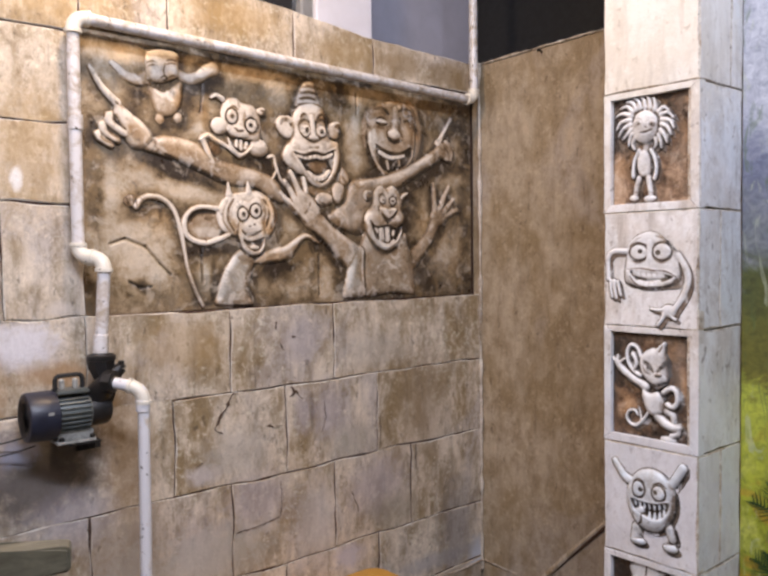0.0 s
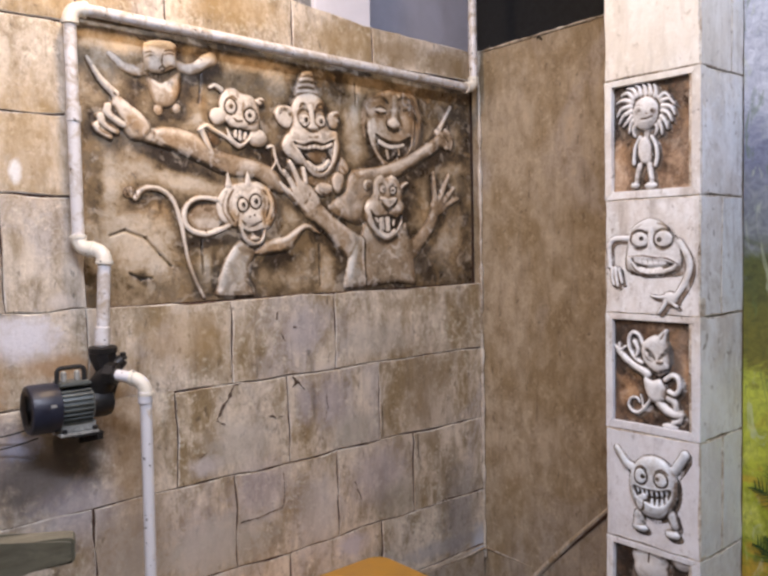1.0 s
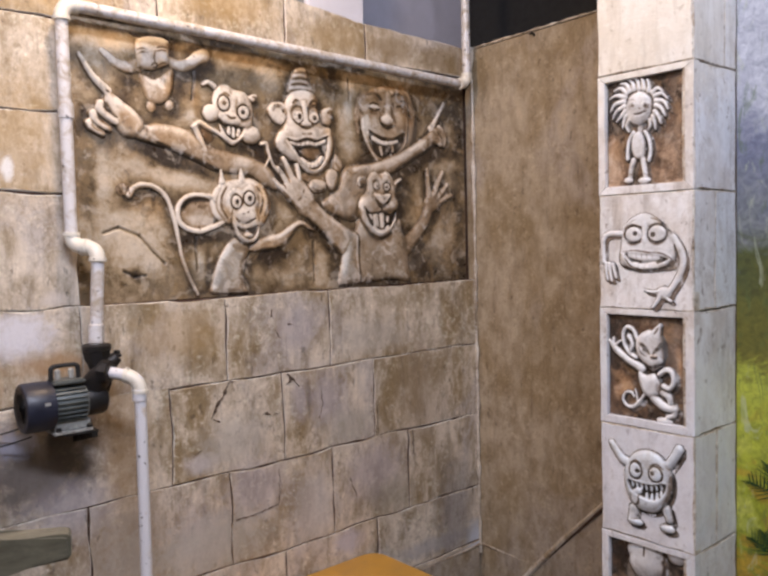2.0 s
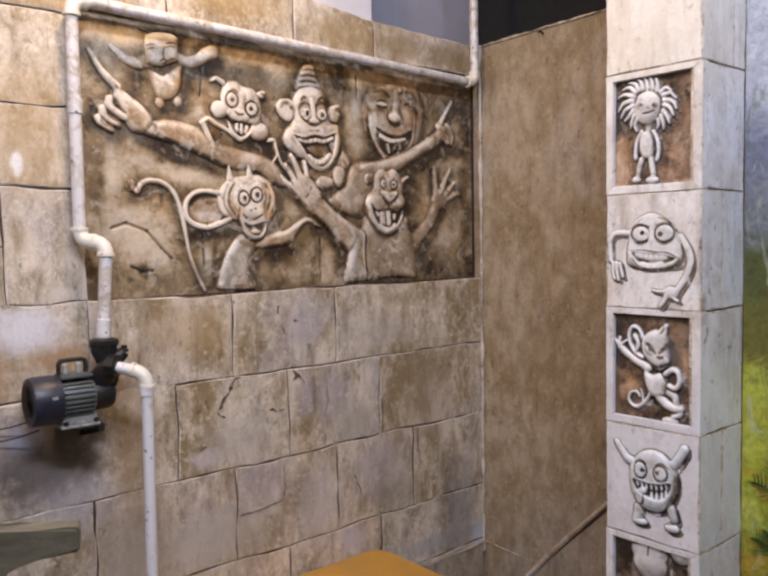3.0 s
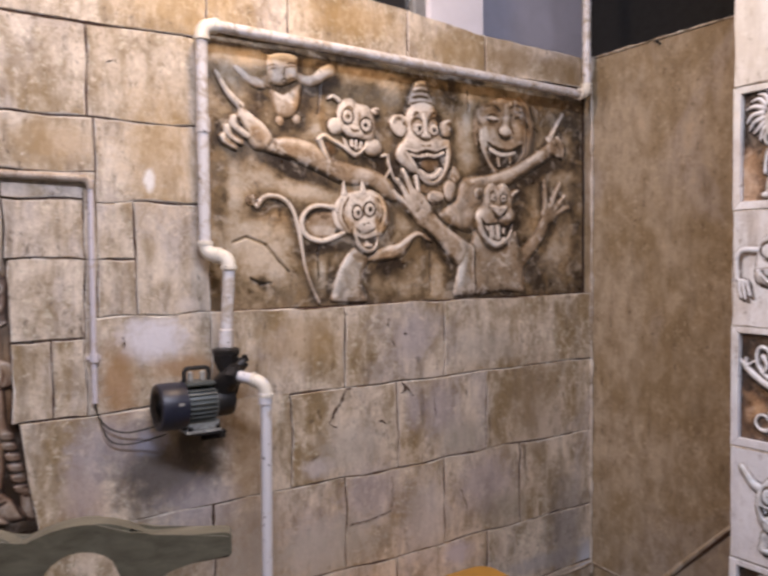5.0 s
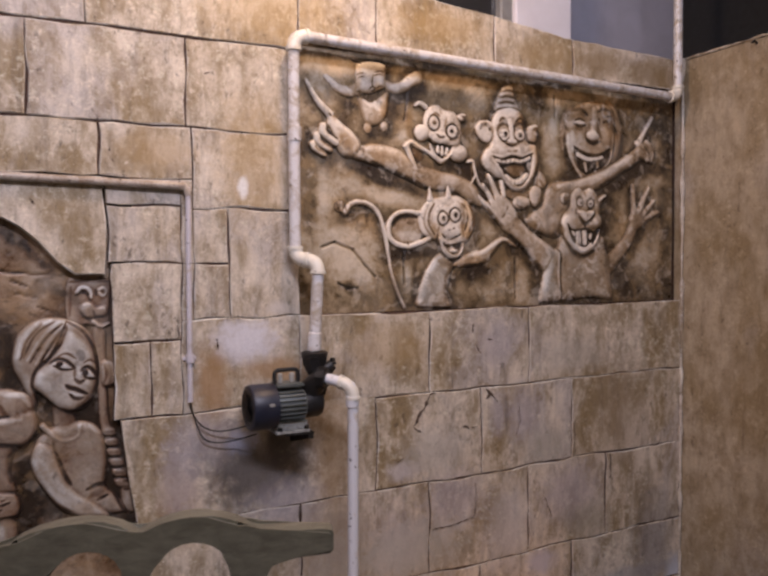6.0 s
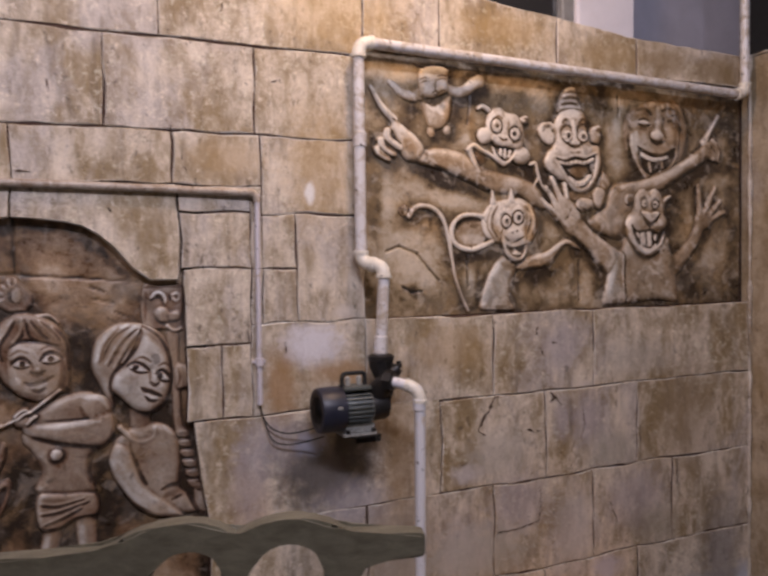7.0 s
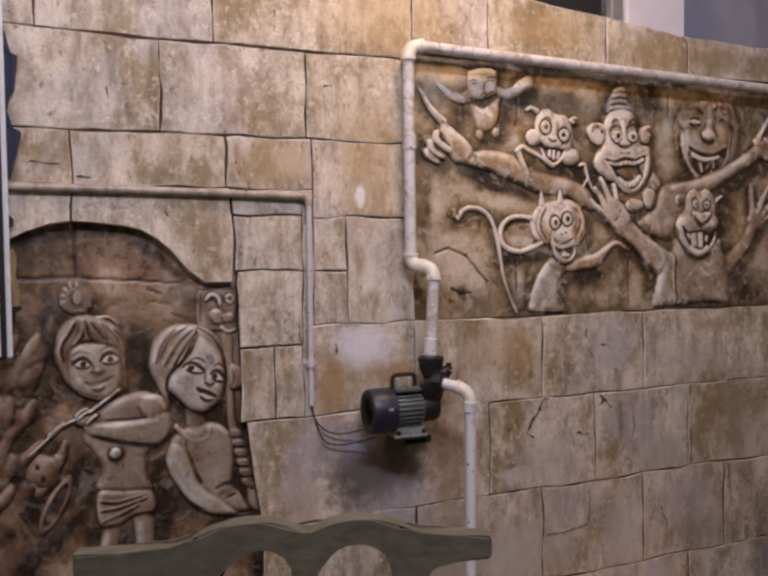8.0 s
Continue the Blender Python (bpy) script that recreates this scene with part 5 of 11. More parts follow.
f.stroke(((-0.3538, 1.4664), (-0.2830, 1.4403), (-0.1876, 1.4065)), 0.0064, 0.16, 0.8, -0.0012)
f.stroke(((-0.1724, 1.4364), (-0.0841, 1.4225)), 0.0110, 0.7, 0.4, 0.0008)
f.form(((0.2192, 1.4184), (0.2435, 1.4383), (0.3098, 1.4478), (0.3887, 1.4673), (0.4714, 1.4998), (0.5359, 1.5352), (0.5914, 1.5677), (0.6181, 1.5416), (0.5794, 1.5042), (0.5134, 1.4688), (0.4495, 1.4346), (0.3979, 1.4140), (0.3478, 1.4028), (0.3181, 1.3794), (0.2880, 1.3127), (0.2589, 1.2729), (0.1768, 1.2935), (0.1419, 1.3210), (0.1601, 1.3439), (0.2055, 1.3737)), 0.0342, 0.0130, 0.52, 0.0000)
f.stroke(((0.2620, 1.4278), (0.3485, 1.4397), (0.4501, 1.4756), (0.5577, 1.5307)), 0.0122, 0.74, 0.6, 0.0008)
f.stroke(((0.4288, 1.4366), (0.5135, 1.4750), (0.5907, 1.5143)), 0.0073, 0.15, 0.7, -0.0012)
f.stroke(((0.2376, 1.4193), (0.2186, 1.3899), (0.2364, 1.3619)), 0.0130, 0.7, 0.6, 0.0008)
f.stroke(((0.1774, 1.3218), (0.2407, 1.2973)), 0.0161, 0.64, 0.5, 0.0008)
f.stroke(((0.2791, 1.3416), (0.2650, 1.2977), (0.2403, 1.2800)), 0.0083, 0.2, 0.6, -0.0012)
f.stroke(((0.2305, 1.4333), (0.2523, 1.4129), (0.2807, 1.4259)), 0.0033, 0.25, 0.6, -0.0012)
f.form(((-0.4702, 1.5818), (-0.4368, 1.5597), (-0.4073, 1.5399), (-0.3849, 1.5107), (-0.3895, 1.4870), (-0.4133, 1.4711), (-0.4385, 1.4759), (-0.4545, 1.4951), (-0.4673, 1.5302), (-0.4803, 1.5581)), 0.0176, 0.0160, 0.62, 0.0020)
f.form(((-0.4967, 1.5496), (-0.4802, 1.5604), (-0.4672, 1.5348), (-0.4528, 1.5089), (-0.4734, 1.4889), (-0.4982, 1.4755), (-0.5217, 1.4846), (-0.5233, 1.5022), (-0.5110, 1.5302)), 0.0103, 0.0100, 0.42, 0.0020)
f.path(((-0.5323, 1.6533), (-0.5059, 1.6108), (-0.4703, 1.5773)), 0.0061, 0.0129, 0.0160, 0.98, 0.0020)
f.path(((-0.4911, 1.5457), (-0.4871, 1.5282), (-0.4541, 1.5066)), 0.0103, 0.0096, 0.0080, 0.84, 0.0110)
f.path(((-0.5091, 1.5214), (-0.4983, 1.5046), (-0.4700, 1.4881)), 0.0103, 0.0089, 0.0080, 0.78, 0.0110)
f.path(((-0.5189, 1.5004), (-0.5103, 1.4878), (-0.4855, 1.4754)), 0.0095, 0.0082, 0.0080, 0.74, 0.0100)
f.stroke(((-0.4789, 1.5313), (-0.4514, 1.5159)), 0.0023, 0.12, 0.9, -0.0012)
f.stroke(((-0.5002, 1.5156), (-0.4846, 1.5014), (-0.4663, 1.4941)), 0.0021, 0.12, 0.9, -0.0012)
f.stroke(((-0.5134, 1.4954), (-0.5013, 1.4853), (-0.4808, 1.4792)), 0.0020, 0.14, 0.9, -0.0012)
f.stroke(((-0.4522, 1.5613), (-0.4407, 1.5512)), 0.0105, 1, 0.8, 0.0008)
f.stroke(((-0.4313, 1.5465), (-0.4006, 1.5232), (-0.3914, 1.5043)), 0.0060, 0.92, 0.7, 0.0008)
f.stroke(((-0.4417, 1.5226), (-0.4185, 1.4961)), 0.0130, 0.42, 0.5, -0.0012)
f.stroke(((-0.4761, 1.5789), (-0.4670, 1.5732)), 0.0023, 0.08, 1, -0.0012)
f.stroke(((-0.5260, 1.6433), (-0.4860, 1.5911)), 0.0039, 1.05, 0.9, 0.0008)
f.stroke(((-0.3811, 1.5158), (-0.3782, 1.4903), (-0.3875, 1.4708)), 0.0030, 0.15, 0.8, -0.0012)
f.stroke(((-0.4218, 1.4727), (-0.4021, 1.4766), (-0.3881, 1.4894)), 0.0036, 0.8, 0.6, 0.0008)
f.stroke(((-0.5223, 1.4979), (-0.5195, 1.4826)), 0.0034, 0.9, 0.6, 0.0008)
f.glaze(((-0.4321, 1.5235), (-0.4088, 1.4969)), 0.0166, 0.6)
f.glaze(((-0.3403, 1.4888), (-0.2551, 1.4740)), 0.0202, 0.6)
f.form(((0.5645, 1.5468), (0.5915, 1.5756), (0.6255, 1.5896), (0.6526, 1.5665), (0.6639, 1.5387), (0.6428, 1.5133), (0.6132, 1.5191), (0.5842, 1.5264)), 0.0189, 0.0130, 0.5, 0.0020)
f.path(((0.5870, 1.5736), (0.6167, 1.6108), (0.6468, 1.6565)), 0.0136, 0.0091, 0.0150, 0.8, 0.0000)
f.path(((0.6208, 1.5797), (0.6479, 1.5566), (0.6429, 1.5244)), 0.0103, 0.0092, 0.0080, 0.6, 0.0090)
f.path(((0.5981, 1.5683), (0.6227, 1.5514), (0.6247, 1.5263)), 0.0102, 0.0091, 0.0080, 0.58, 0.0090)
f.stroke(((0.6093, 1.5661), (0.6317, 1.5426)), 0.0030, 0.12, 0.9, -0.0012)
f.stroke(((0.6366, 1.5716), (0.6592, 1.5384)), 0.0031, 0.14, 0.8, -0.0012)
f.stroke(((0.6029, 1.5875), (0.6304, 1.6248), (0.6537, 1.6524)), 0.0034, 0.1, 0.9, -0.0008)
f.stroke(((0.5917, 1.5897), (0.6168, 1.6234), (0.6422, 1.6544)), 0.0047, 0.95, 0.8, 0.0008)
f.form(((0.0328, 1.6272), (0.0367, 1.6543), (0.0504, 1.6827), (0.0640, 1.6993), (0.0958, 1.7050), (0.1071, 1.6849), (0.1168, 1.6589), (0.1229, 1.6296), (0.0806, 1.6301)), 0.0150, 0.0110, 0.5, 0.0000)
f.stroke(((0.0413, 1.6416), (0.0760, 1.6471), (0.1113, 1.6446)), 0.0042, 0.9, 0.8, 0.0008)
f.stroke(((0.0411, 1.6335), (0.0758, 1.6390), (0.1111, 1.6364)), 0.0030, 0.15, 0.7, -0.0012)
f.stroke(((0.0466, 1.6582), (0.0764, 1.6640), (0.1066, 1.6617)), 0.0042, 0.9, 0.8, 0.0008)
f.stroke(((0.0464, 1.6502), (0.0762, 1.6559), (0.1064, 1.6535)), 0.0030, 0.15, 0.7, -0.0012)
f.stroke(((0.0519, 1.6749), (0.0768, 1.6809), (0.1019, 1.6788)), 0.0042, 0.9, 0.8, 0.0008)
f.stroke(((0.0517, 1.6669), (0.0766, 1.6728), (0.1017, 1.6706)), 0.0030, 0.15, 0.7, -0.0012)
f.stroke(((0.0605, 1.6908), (0.0789, 1.6966), (0.0972, 1.6944)), 0.0042, 0.9, 0.8, 0.0008)
f.stroke(((0.0603, 1.6827), (0.0787, 1.6885), (0.0970, 1.6862)), 0.0030, 0.15, 0.7, -0.0012)
f.stroke(((0.0989, 1.6919), (0.1115, 1.6528)), 0.0076, 0.25, 0.6, -0.0012)
f.form(((-0.0322, 1.5778), (-0.0192, 1.5962), (0.0143, 1.6012), (0.0269, 1.5866), (0.0260, 1.5492), (0.0111, 1.5359), (-0.0111, 1.5418), (-0.0280, 1.5586)), 0.0116, 0.0100, 0.82, 0.0020)
f.form(((0.1444, 1.5852), (0.1657, 1.5998), (0.1887, 1.5994), (0.1917, 1.5717), (0.1787, 1.5482), (0.1541, 1.5529)), 0.0110, 0.0090, 0.62, 0.0020)
f.stroke(((-0.0166, 1.5742), (-0.0100, 1.5867), (0.0092, 1.5874), (0.0168, 1.5723)), 0.0058, 0.1, 0.95, -0.0012)
f.stroke(((-0.0090, 1.5618), (0.0002, 1.5468), (0.0131, 1.5507)), 0.0087, 0.98, 0.7, 0.0008)
f.stroke(((0.1689, 1.5849), (0.1814, 1.5889), (0.1826, 1.5639)), 0.0055, 0.22, 0.85, -0.0012)
f.stroke(((0.1514, 1.5886), (0.1692, 1.5988), (0.1869, 1.5964)), 0.0031, 0.95, 0.8, 0.0008)
f.form(((0.0225, 1.6061), (0.0426, 1.6297), (0.0809, 1.6423), (0.1180, 1.6372), (0.1381, 1.6148), (0.1425, 1.5795), (0.1488, 1.5483), (0.1786, 1.5412), (0.1921, 1.5086), (0.1877, 1.4689), (0.1637, 1.4296), (0.1230, 1.4052), (0.0889, 1.4104), (0.0625, 1.4295), (0.0267, 1.4476), (-0.0019, 1.4657), (-0.0140, 1.4900), (-0.0038, 1.5160), (0.0143, 1.5348), (0.0246, 1.5598), (0.0188, 1.5858)), 0.0273, 0.0200, 0.66, 0.0040)
f.dome(0.0864, 1.5222, 0.0709, 0.0205, 0.0050, 0, 0.72, 0.0210)
f.stroke(((0.0058, 1.5181), (-0.0045, 1.4908), (0.0110, 1.4680), (0.0463, 1.4461)), 0.0132, 0.98, 0.75, 0.0008)
f.stroke(((0.0339, 1.6087), (0.0606, 1.6265), (0.0974, 1.6294)), 0.0135, 0.92, 0.7, 0.0008)
f.stroke(((0.0261, 1.5559), (0.0126, 1.5320), (0.0026, 1.5179)), 0.0044, 0.4, 0.5, -0.0012)
f.stroke(((0.1263, 1.6272), (0.1359, 1.5939), (0.1332, 1.5524)), 0.0093, 0.28, 0.7, -0.0012)
f.stroke(((0.1766, 1.5326), (0.1865, 1.4941), (0.1693, 1.4439)), 0.0079, 0.3, 0.7, -0.0012)
f.stroke(((0.0368, 1.5261), (0.0780, 1.5188), (0.1379, 1.5293)), 0.0136, 0.85, 0.6, 0.0008)
f.stroke(((0.0434, 1.5977), (0.0535, 1.6082), (0.0699, 1.5992)), 0.0045, 0.12, 0.95, -0.0012)
f.stroke(((0.1001, 1.6011), (0.1174, 1.6125), (0.1343, 1.5979)), 0.0046, 0.14, 0.95, -0.0012)
f.stroke(((0.1051, 1.5948), (0.1206, 1.6047)), 0.0061, 0.85, 0.7, 0.0008)
f.stroke(((0.0393, 1.5612), (0.0414, 1.5828), (0.0598, 1.5955), (0.0779, 1.5866), (0.0791, 1.5650)), 0.0060, 0.13, 0.9, -0.0012)
f.stroke(((0.0925, 1.5636), (0.0930, 1.5854), (0.1137, 1.5985), (0.1341, 1.5896), (0.1370, 1.5679)), 0.0061, 0.14, 0.9, -0.0012)
f.stroke(((0.0424, 1.5561), (0.0586, 1.5428), (0.0788, 1.5542)), 0.0030, 0.12, 0.9, -0.0012)
f.stroke(((0.0957, 1.5557), (0.1142, 1.5465), (0.1351, 1.5594)), 0.0031, 0.12, 0.9, -0.0012)
f.dome(0.0607, 1.5633, 0.0149, 0.0162, 0.0030, 0, 0.99, 0.0245)
f.cut(0.0641, 1.5649, 0.0067, 0.0081, 0.0012, 0, 0.03)
f.dome(0.1146, 1.5657, 0.0163, 0.0151, 0.0030, 0, 0.99, 0.0245)
f.cut(0.1146, 1.5644, 0.0069, 0.0075, 0.0012, 0, 0.03)
f.path(((0.0800, 1.6030), (0.0843, 1.5737), (0.0871, 1.5495)), 0.0073, 0.0100, 0.0040, 0.98, 0.0235)
f.dome(0.0870, 1.5468, 0.0169, 0.0068, 0.0030, 0, 0.98, 0.0255)
f.stroke(((0.0618, 1.5391), (0.0867, 1.5332), (0.1124, 1.5422)), 0.0033, 0.08, 1, -0.0012)
f.stroke(((0.0713, 1.5183), (0.0863, 1.5141), (0.1033, 1.5209)), 0.0046, 0.3, 0.7, -0.0012)
f.hole(((0.0231, 1.5009), (0.0573, 1.4914), (0.0876, 1.5019), (0.1182, 1.4988), (0.1585, 1.5144), (0.1595, 1.4782), (0.1464, 1.4426), (0.1216, 1.4204), (0.0943, 1.4244), (0.0711, 1.4408), (0.0501, 1.4666)), 0.0120, 0.05)
f.dome(0.1038, 1.4689, 0.0325, 0.0206, 0.0040, 0, 0.36, 0.0120)
f.path(((0.0359, 1.4912), (0.0672, 1.4881), (0.0942, 1.4929), (0.1250, 1.4924), (0.1513, 1.5027)), 0.0070, 0.0062, 0.0030, 1, 0.0190)
f.path(((0.0695, 1.4448), (0.0928, 1.4325), (0.1202, 1.4341), (0.1414, 1.4534)), 0.0081, 0.0074, 0.0030, 1, 0.0180)
f.stroke(((0.0525, 1.4965), (0.0522, 1.4830)), 0.0012, 0.3, 0.8, -0.0006)
f.stroke(((0.0674, 1.4949), (0.0670, 1.4813)), 0.0012, 0.3, 0.8, -0.0006)
f.stroke(((0.0825, 1.4974), (0.0822, 1.4838)), 0.0012, 0.3, 0.8, -0.0006)
f.stroke(((0.0978, 1.5000), (0.0974, 1.4863)), 0.0012, 0.3, 0.8, -0.0006)
f.stroke(((0.1131, 1.4998), (0.1128, 1.4860)), 0.0012, 0.3, 0.8, -0.0006)
f.stroke(((0.1303, 1.5011), (0.1300, 1.4872)), 0.0012, 0.3, 0.8, -0.0006)
f.stroke(((0.0846, 1.4444), (0.0842, 1.4280)), 0.0014, 0.3, 0.8, -0.0006)
f.stroke(((0.0980, 1.4397), (0.0977, 1.4232)), 0.0014, 0.3, 0.8, -0.0006)
f.stroke(((0.1117, 1.4405), (0.1113, 1.4240)), 0.0014, 0.3, 0.8, -0.0006)
f.stroke(((0.1256, 1.4469), (0.1253, 1.4302)), 0.0014, 0.3, 0.8, -0.0006)
f.stroke(((0.0215, 1.5021), (0.0541, 1.4939), (0.0877, 1.5046), (0.1217, 1.5004), (0.1621, 1.5161)), 0.0036, 0.05, 1, -0.0012)
f.stroke(((0.0152, 1.5056), (0.0543, 1.5020), (0.0862, 1.5127), (0.1253, 1.5090), (0.1640, 1.5232)), 0.0046, 0.95, 0.7, 0.0008)
f.stroke(((0.0181, 1.4952), (0.0435, 1.4648), (0.0659, 1.4351), (0.0924, 1.4147), (0.1232, 1.4135), (0.1516, 1.4401), (0.1666, 1.4815), (0.1674, 1.5179)), 0.0040, 0.92, 0.85, 0.0008)
f.stroke(((0.1762, 1.4303), (0.1298, 1.4028), (0.0888, 1.4063), (0.0590, 1.4238)), 0.0046, 0.14, 0.8, -0.0012)
f.glaze(((0.1642, 1.5315), (0.1811, 1.4938), (0.1623, 1.4435)), 0.0110, 0.7)
f.glaze(((0.1176, 1.6194), (0.1338, 1.5800)), 0.0123, 0.7)
f.glaze(((0.1038, 1.4675), (0.1071, 1.4609)), 0.0215, 0.4)
f.form(((0.1878, 1.4717), (0.2127, 1.4564), (0.2213, 1.4327), (0.2028, 1.4147), (0.1833, 1.4293)), 0.0112, 0.0100, 0.55, 0.0040)
f.dome(0.1193, 1.3981, 0.0518, 0.0180, 0.0050, 0, 0.35, 0.0060)
f.form(((0.0932, 1.3777), (0.1158, 1.3938), (0.1522, 1.3870), (0.1535, 1.3647), (0.1253, 1.3540), (0.0996, 1.3600)), 0.0140, 0.0100, 0.78, 0.0100)
f.form(((0.1563, 1.4138), (0.1743, 1.4260), (0.1991, 1.4131), (0.1948, 1.3818), (0.1747, 1.3612), (0.1573, 1.3775)), 0.0143, 0.0100, 0.85, 0.0100)
f.stroke(((0.1686, 1.4088), (0.1752, 1.3866)), 0.0111, 1, 0.7, 0.0008)
f.stroke(((0.1032, 1.3698), (0.1289, 1.3596), (0.1500, 1.3688)), 0.0031, 0.2, 0.8, -0.0012)
f.stroke(((0.1086, 1.3810), (0.1363, 1.3794)), 0.0078, 0.95, 0.6, 0.0008)
f.stroke(((0.1963, 1.4526), (0.2122, 1.4322)), 0.0048, 0.85, 0.7, 0.0008)
f.stroke(((0.1908, 1.4438), (0.2048, 1.4248)), 0.0026, 0.2, 0.8, -0.0012)
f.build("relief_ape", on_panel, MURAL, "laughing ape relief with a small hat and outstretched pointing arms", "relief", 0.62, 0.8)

f = Relief(0.258, 0.533, 1.442, 1.705, 0.0016)
f.path(((0.3175, 1.6519), (0.2904, 1.6316), (0.2784, 1.5944)), 0.0159, 0.0060, 0.0025, 0.47, 0.0000)
f.stroke(((0.3175, 1.6519), (0.2904, 1.6316), (0.2784, 1.5944)), 0.0040, 0.56, 0.5, 0.0008)
f.path(((0.3017, 1.6256), (0.2819, 1.5804), (0.2867, 1.5376)), 0.0159, 0.0060, 0.0025, 0.47, 0.0000)
f.stroke(((0.3017, 1.6256), (0.2819, 1.5804), (0.2867, 1.5376)), 0.0040, 0.56, 0.5, 0.0008)
f.path(((0.4638, 1.6837), (0.4908, 1.6687), (0.5072, 1.6325)), 0.0172, 0.0064, 0.0025, 0.47, 0.0000)
f.stroke(((0.4638, 1.6837), (0.4908, 1.6687), (0.5072, 1.6325)), 0.0043, 0.56, 0.5, 0.0008)
f.path(((0.4905, 1.6459), (0.5112, 1.6100), (0.5062, 1.5605)), 0.0173, 0.0065, 0.0025, 0.47, 0.0000)
f.stroke(((0.4905, 1.6459), (0.5112, 1.6100), (0.5062, 1.5605)), 0.0043, 0.56, 0.5, 0.0008)
f.path(((0.4854, 1.5922), (0.5019, 1.5601), (0.4863, 1.5131)), 0.0173, 0.0065, 0.0025, 0.47, 0.0000)
f.stroke(((0.4854, 1.5922), (0.5019, 1.5601), (0.4863, 1.5131)), 0.0043, 0.56, 0.5, 0.0008)
f.form(((0.3000, 1.6355), (0.3332, 1.6682), (0.4026, 1.6898), (0.4659, 1.6810), (0.4884, 1.6457), (0.4897, 1.5926), (0.4847, 1.5465), (0.4671, 1.4965), (0.3725, 1.4544), (0.3489, 1.4619), (0.3185, 1.5038), (0.2965, 1.5529), (0.2917, 1.6000)), 0.0517, 0.0150, 0.46, 0.0000)
f.stroke(((0.3213, 1.6538), (0.3486, 1.6613), (0.3661, 1.6516), (0.3758, 1.6424)), 0.0058, 0.08, 0.95, -0.0012)
f.stroke(((0.3445, 1.6521), (0.3659, 1.6398)), 0.0058, 0.3, 0.6, -0.0012)
f.stroke(((0.4162, 1.6573), (0.4409, 1.6690), (0.4697, 1.6603)), 0.0056, 0.12, 0.9, -0.0012)
f.stroke(((0.4124, 1.6717), (0.4245, 1.6671)), 0.0070, 0.8, 0.6, 0.0008)
f.form(((0.3226, 1.6191), (0.3382, 1.6266), (0.3597, 1.6230), (0.3655, 1.6163), (0.3438, 1.6126)), 0.0068, 0.0030, 0.92, 0.0135)
f.form(((0.4382, 1.6298), (0.4569, 1.6408), (0.4736, 1.6411), (0.4651, 1.6311), (0.4484, 1.6264)), 0.0071, 0.0030, 0.74, 0.0135)
f.stroke(((0.3206, 1.6160), (0.3438, 1.6097), (0.3674, 1.6136)), 0.0041, 0.08, 0.95, -0.0012)
f.stroke(((0.3246, 1.6237), (0.3442, 1.6316), (0.3637, 1.6264)), 0.0032, 0.1, 0.9, -0.0012)
f.stroke(((0.4361, 1.6281), (0.4568, 1.6333), (0.4736, 1.6426)), 0.0042, 0.1, 0.95, -0.0012)
f.stroke(((0.4404, 1.6420), (0.4612, 1.6488), (0.4778, 1.6461)), 0.0032, 0.14, 0.85, -0.0012)
f.stroke(((0.3281, 1.6008), (0.3553, 1.6006)), 0.0051, 0.3, 0.6, -0.0012)
f.path(((0.4021, 1.6586), (0.4035, 1.6262), (0.3991, 1.6020)), 0.0114, 0.0166, 0.0040, 0.56, 0.0130)
f.dome(0.3947, 1.5837, 0.0262, 0.0134, 0.0060, 0, 0.72, 0.0150)
f.stroke(((0.3788, 1.5882), (0.4070, 1.5938)), 0.0104, 1, 0.85, 0.0008)
f.stroke(((0.3706, 1.5726), (0.3943, 1.5600), (0.4269, 1.5688)), 0.0062, 0.06, 1, -0.0012)
f.stroke(((0.3670, 1.5929), (0.3686, 1.5725)), 0.0034, 0.2, 0.8, -0.0012)
f.stroke(((0.4220, 1.6385), (0.4194, 1.6085), (0.4312, 1.5782)), 0.0070, 0.24, 0.8, -0.0012)
f.stroke(((0.3876, 1.6348), (0.3831, 1.6048)), 0.0052, 0.34, 0.5, -0.0012)
f.stroke(((0.3163, 1.5880), (0.3156, 1.5546), (0.3345, 1.5270)), 0.0168, 0.78, 0.75, 0.0008)
f.stroke(((0.3433, 1.5848), (0.3505, 1.5473), (0.3819, 1.5352)), 0.0188, 0.72, 0.7, 0.0008)
f.stroke(((0.4440, 1.6094), (0.4558, 1.5713)), 0.0159, 0.66, 0.6, 0.0008)
f.stroke(((0.3366, 1.6424), (0.3717, 1.6317)), 0.0085, 0.36, 0.4, -0.0012)
f.stroke(((0.3982, 1.5514), (0.4224, 1.5444)), 0.0087, 0.5, 0.6, -0.0012)
f.hole(((0.3232, 1.5465), (0.3502, 1.5326), (0.3817, 1.5248), (0.4262, 1.5282), (0.4680, 1.5497), (0.4717, 1.5211), (0.4504, 1.4923), (0.4132, 1.4778), (0.3807, 1.4638), (0.3550, 1.4726), (0.3378, 1.4964)), 0.0090, 0.04)
f.path(((0.3403, 1.5260), (0.3755, 1.5139), (0.4057, 1.5147), (0.4385, 1.5217)), 0.0071, 0.0054, 0.0020, 0.95, 0.0090)
f.path(((0.3694, 1.5016), (0.3749, 1.4783)), 0.0066, 0.0050, 0.0020, 0.6, 0.0050)
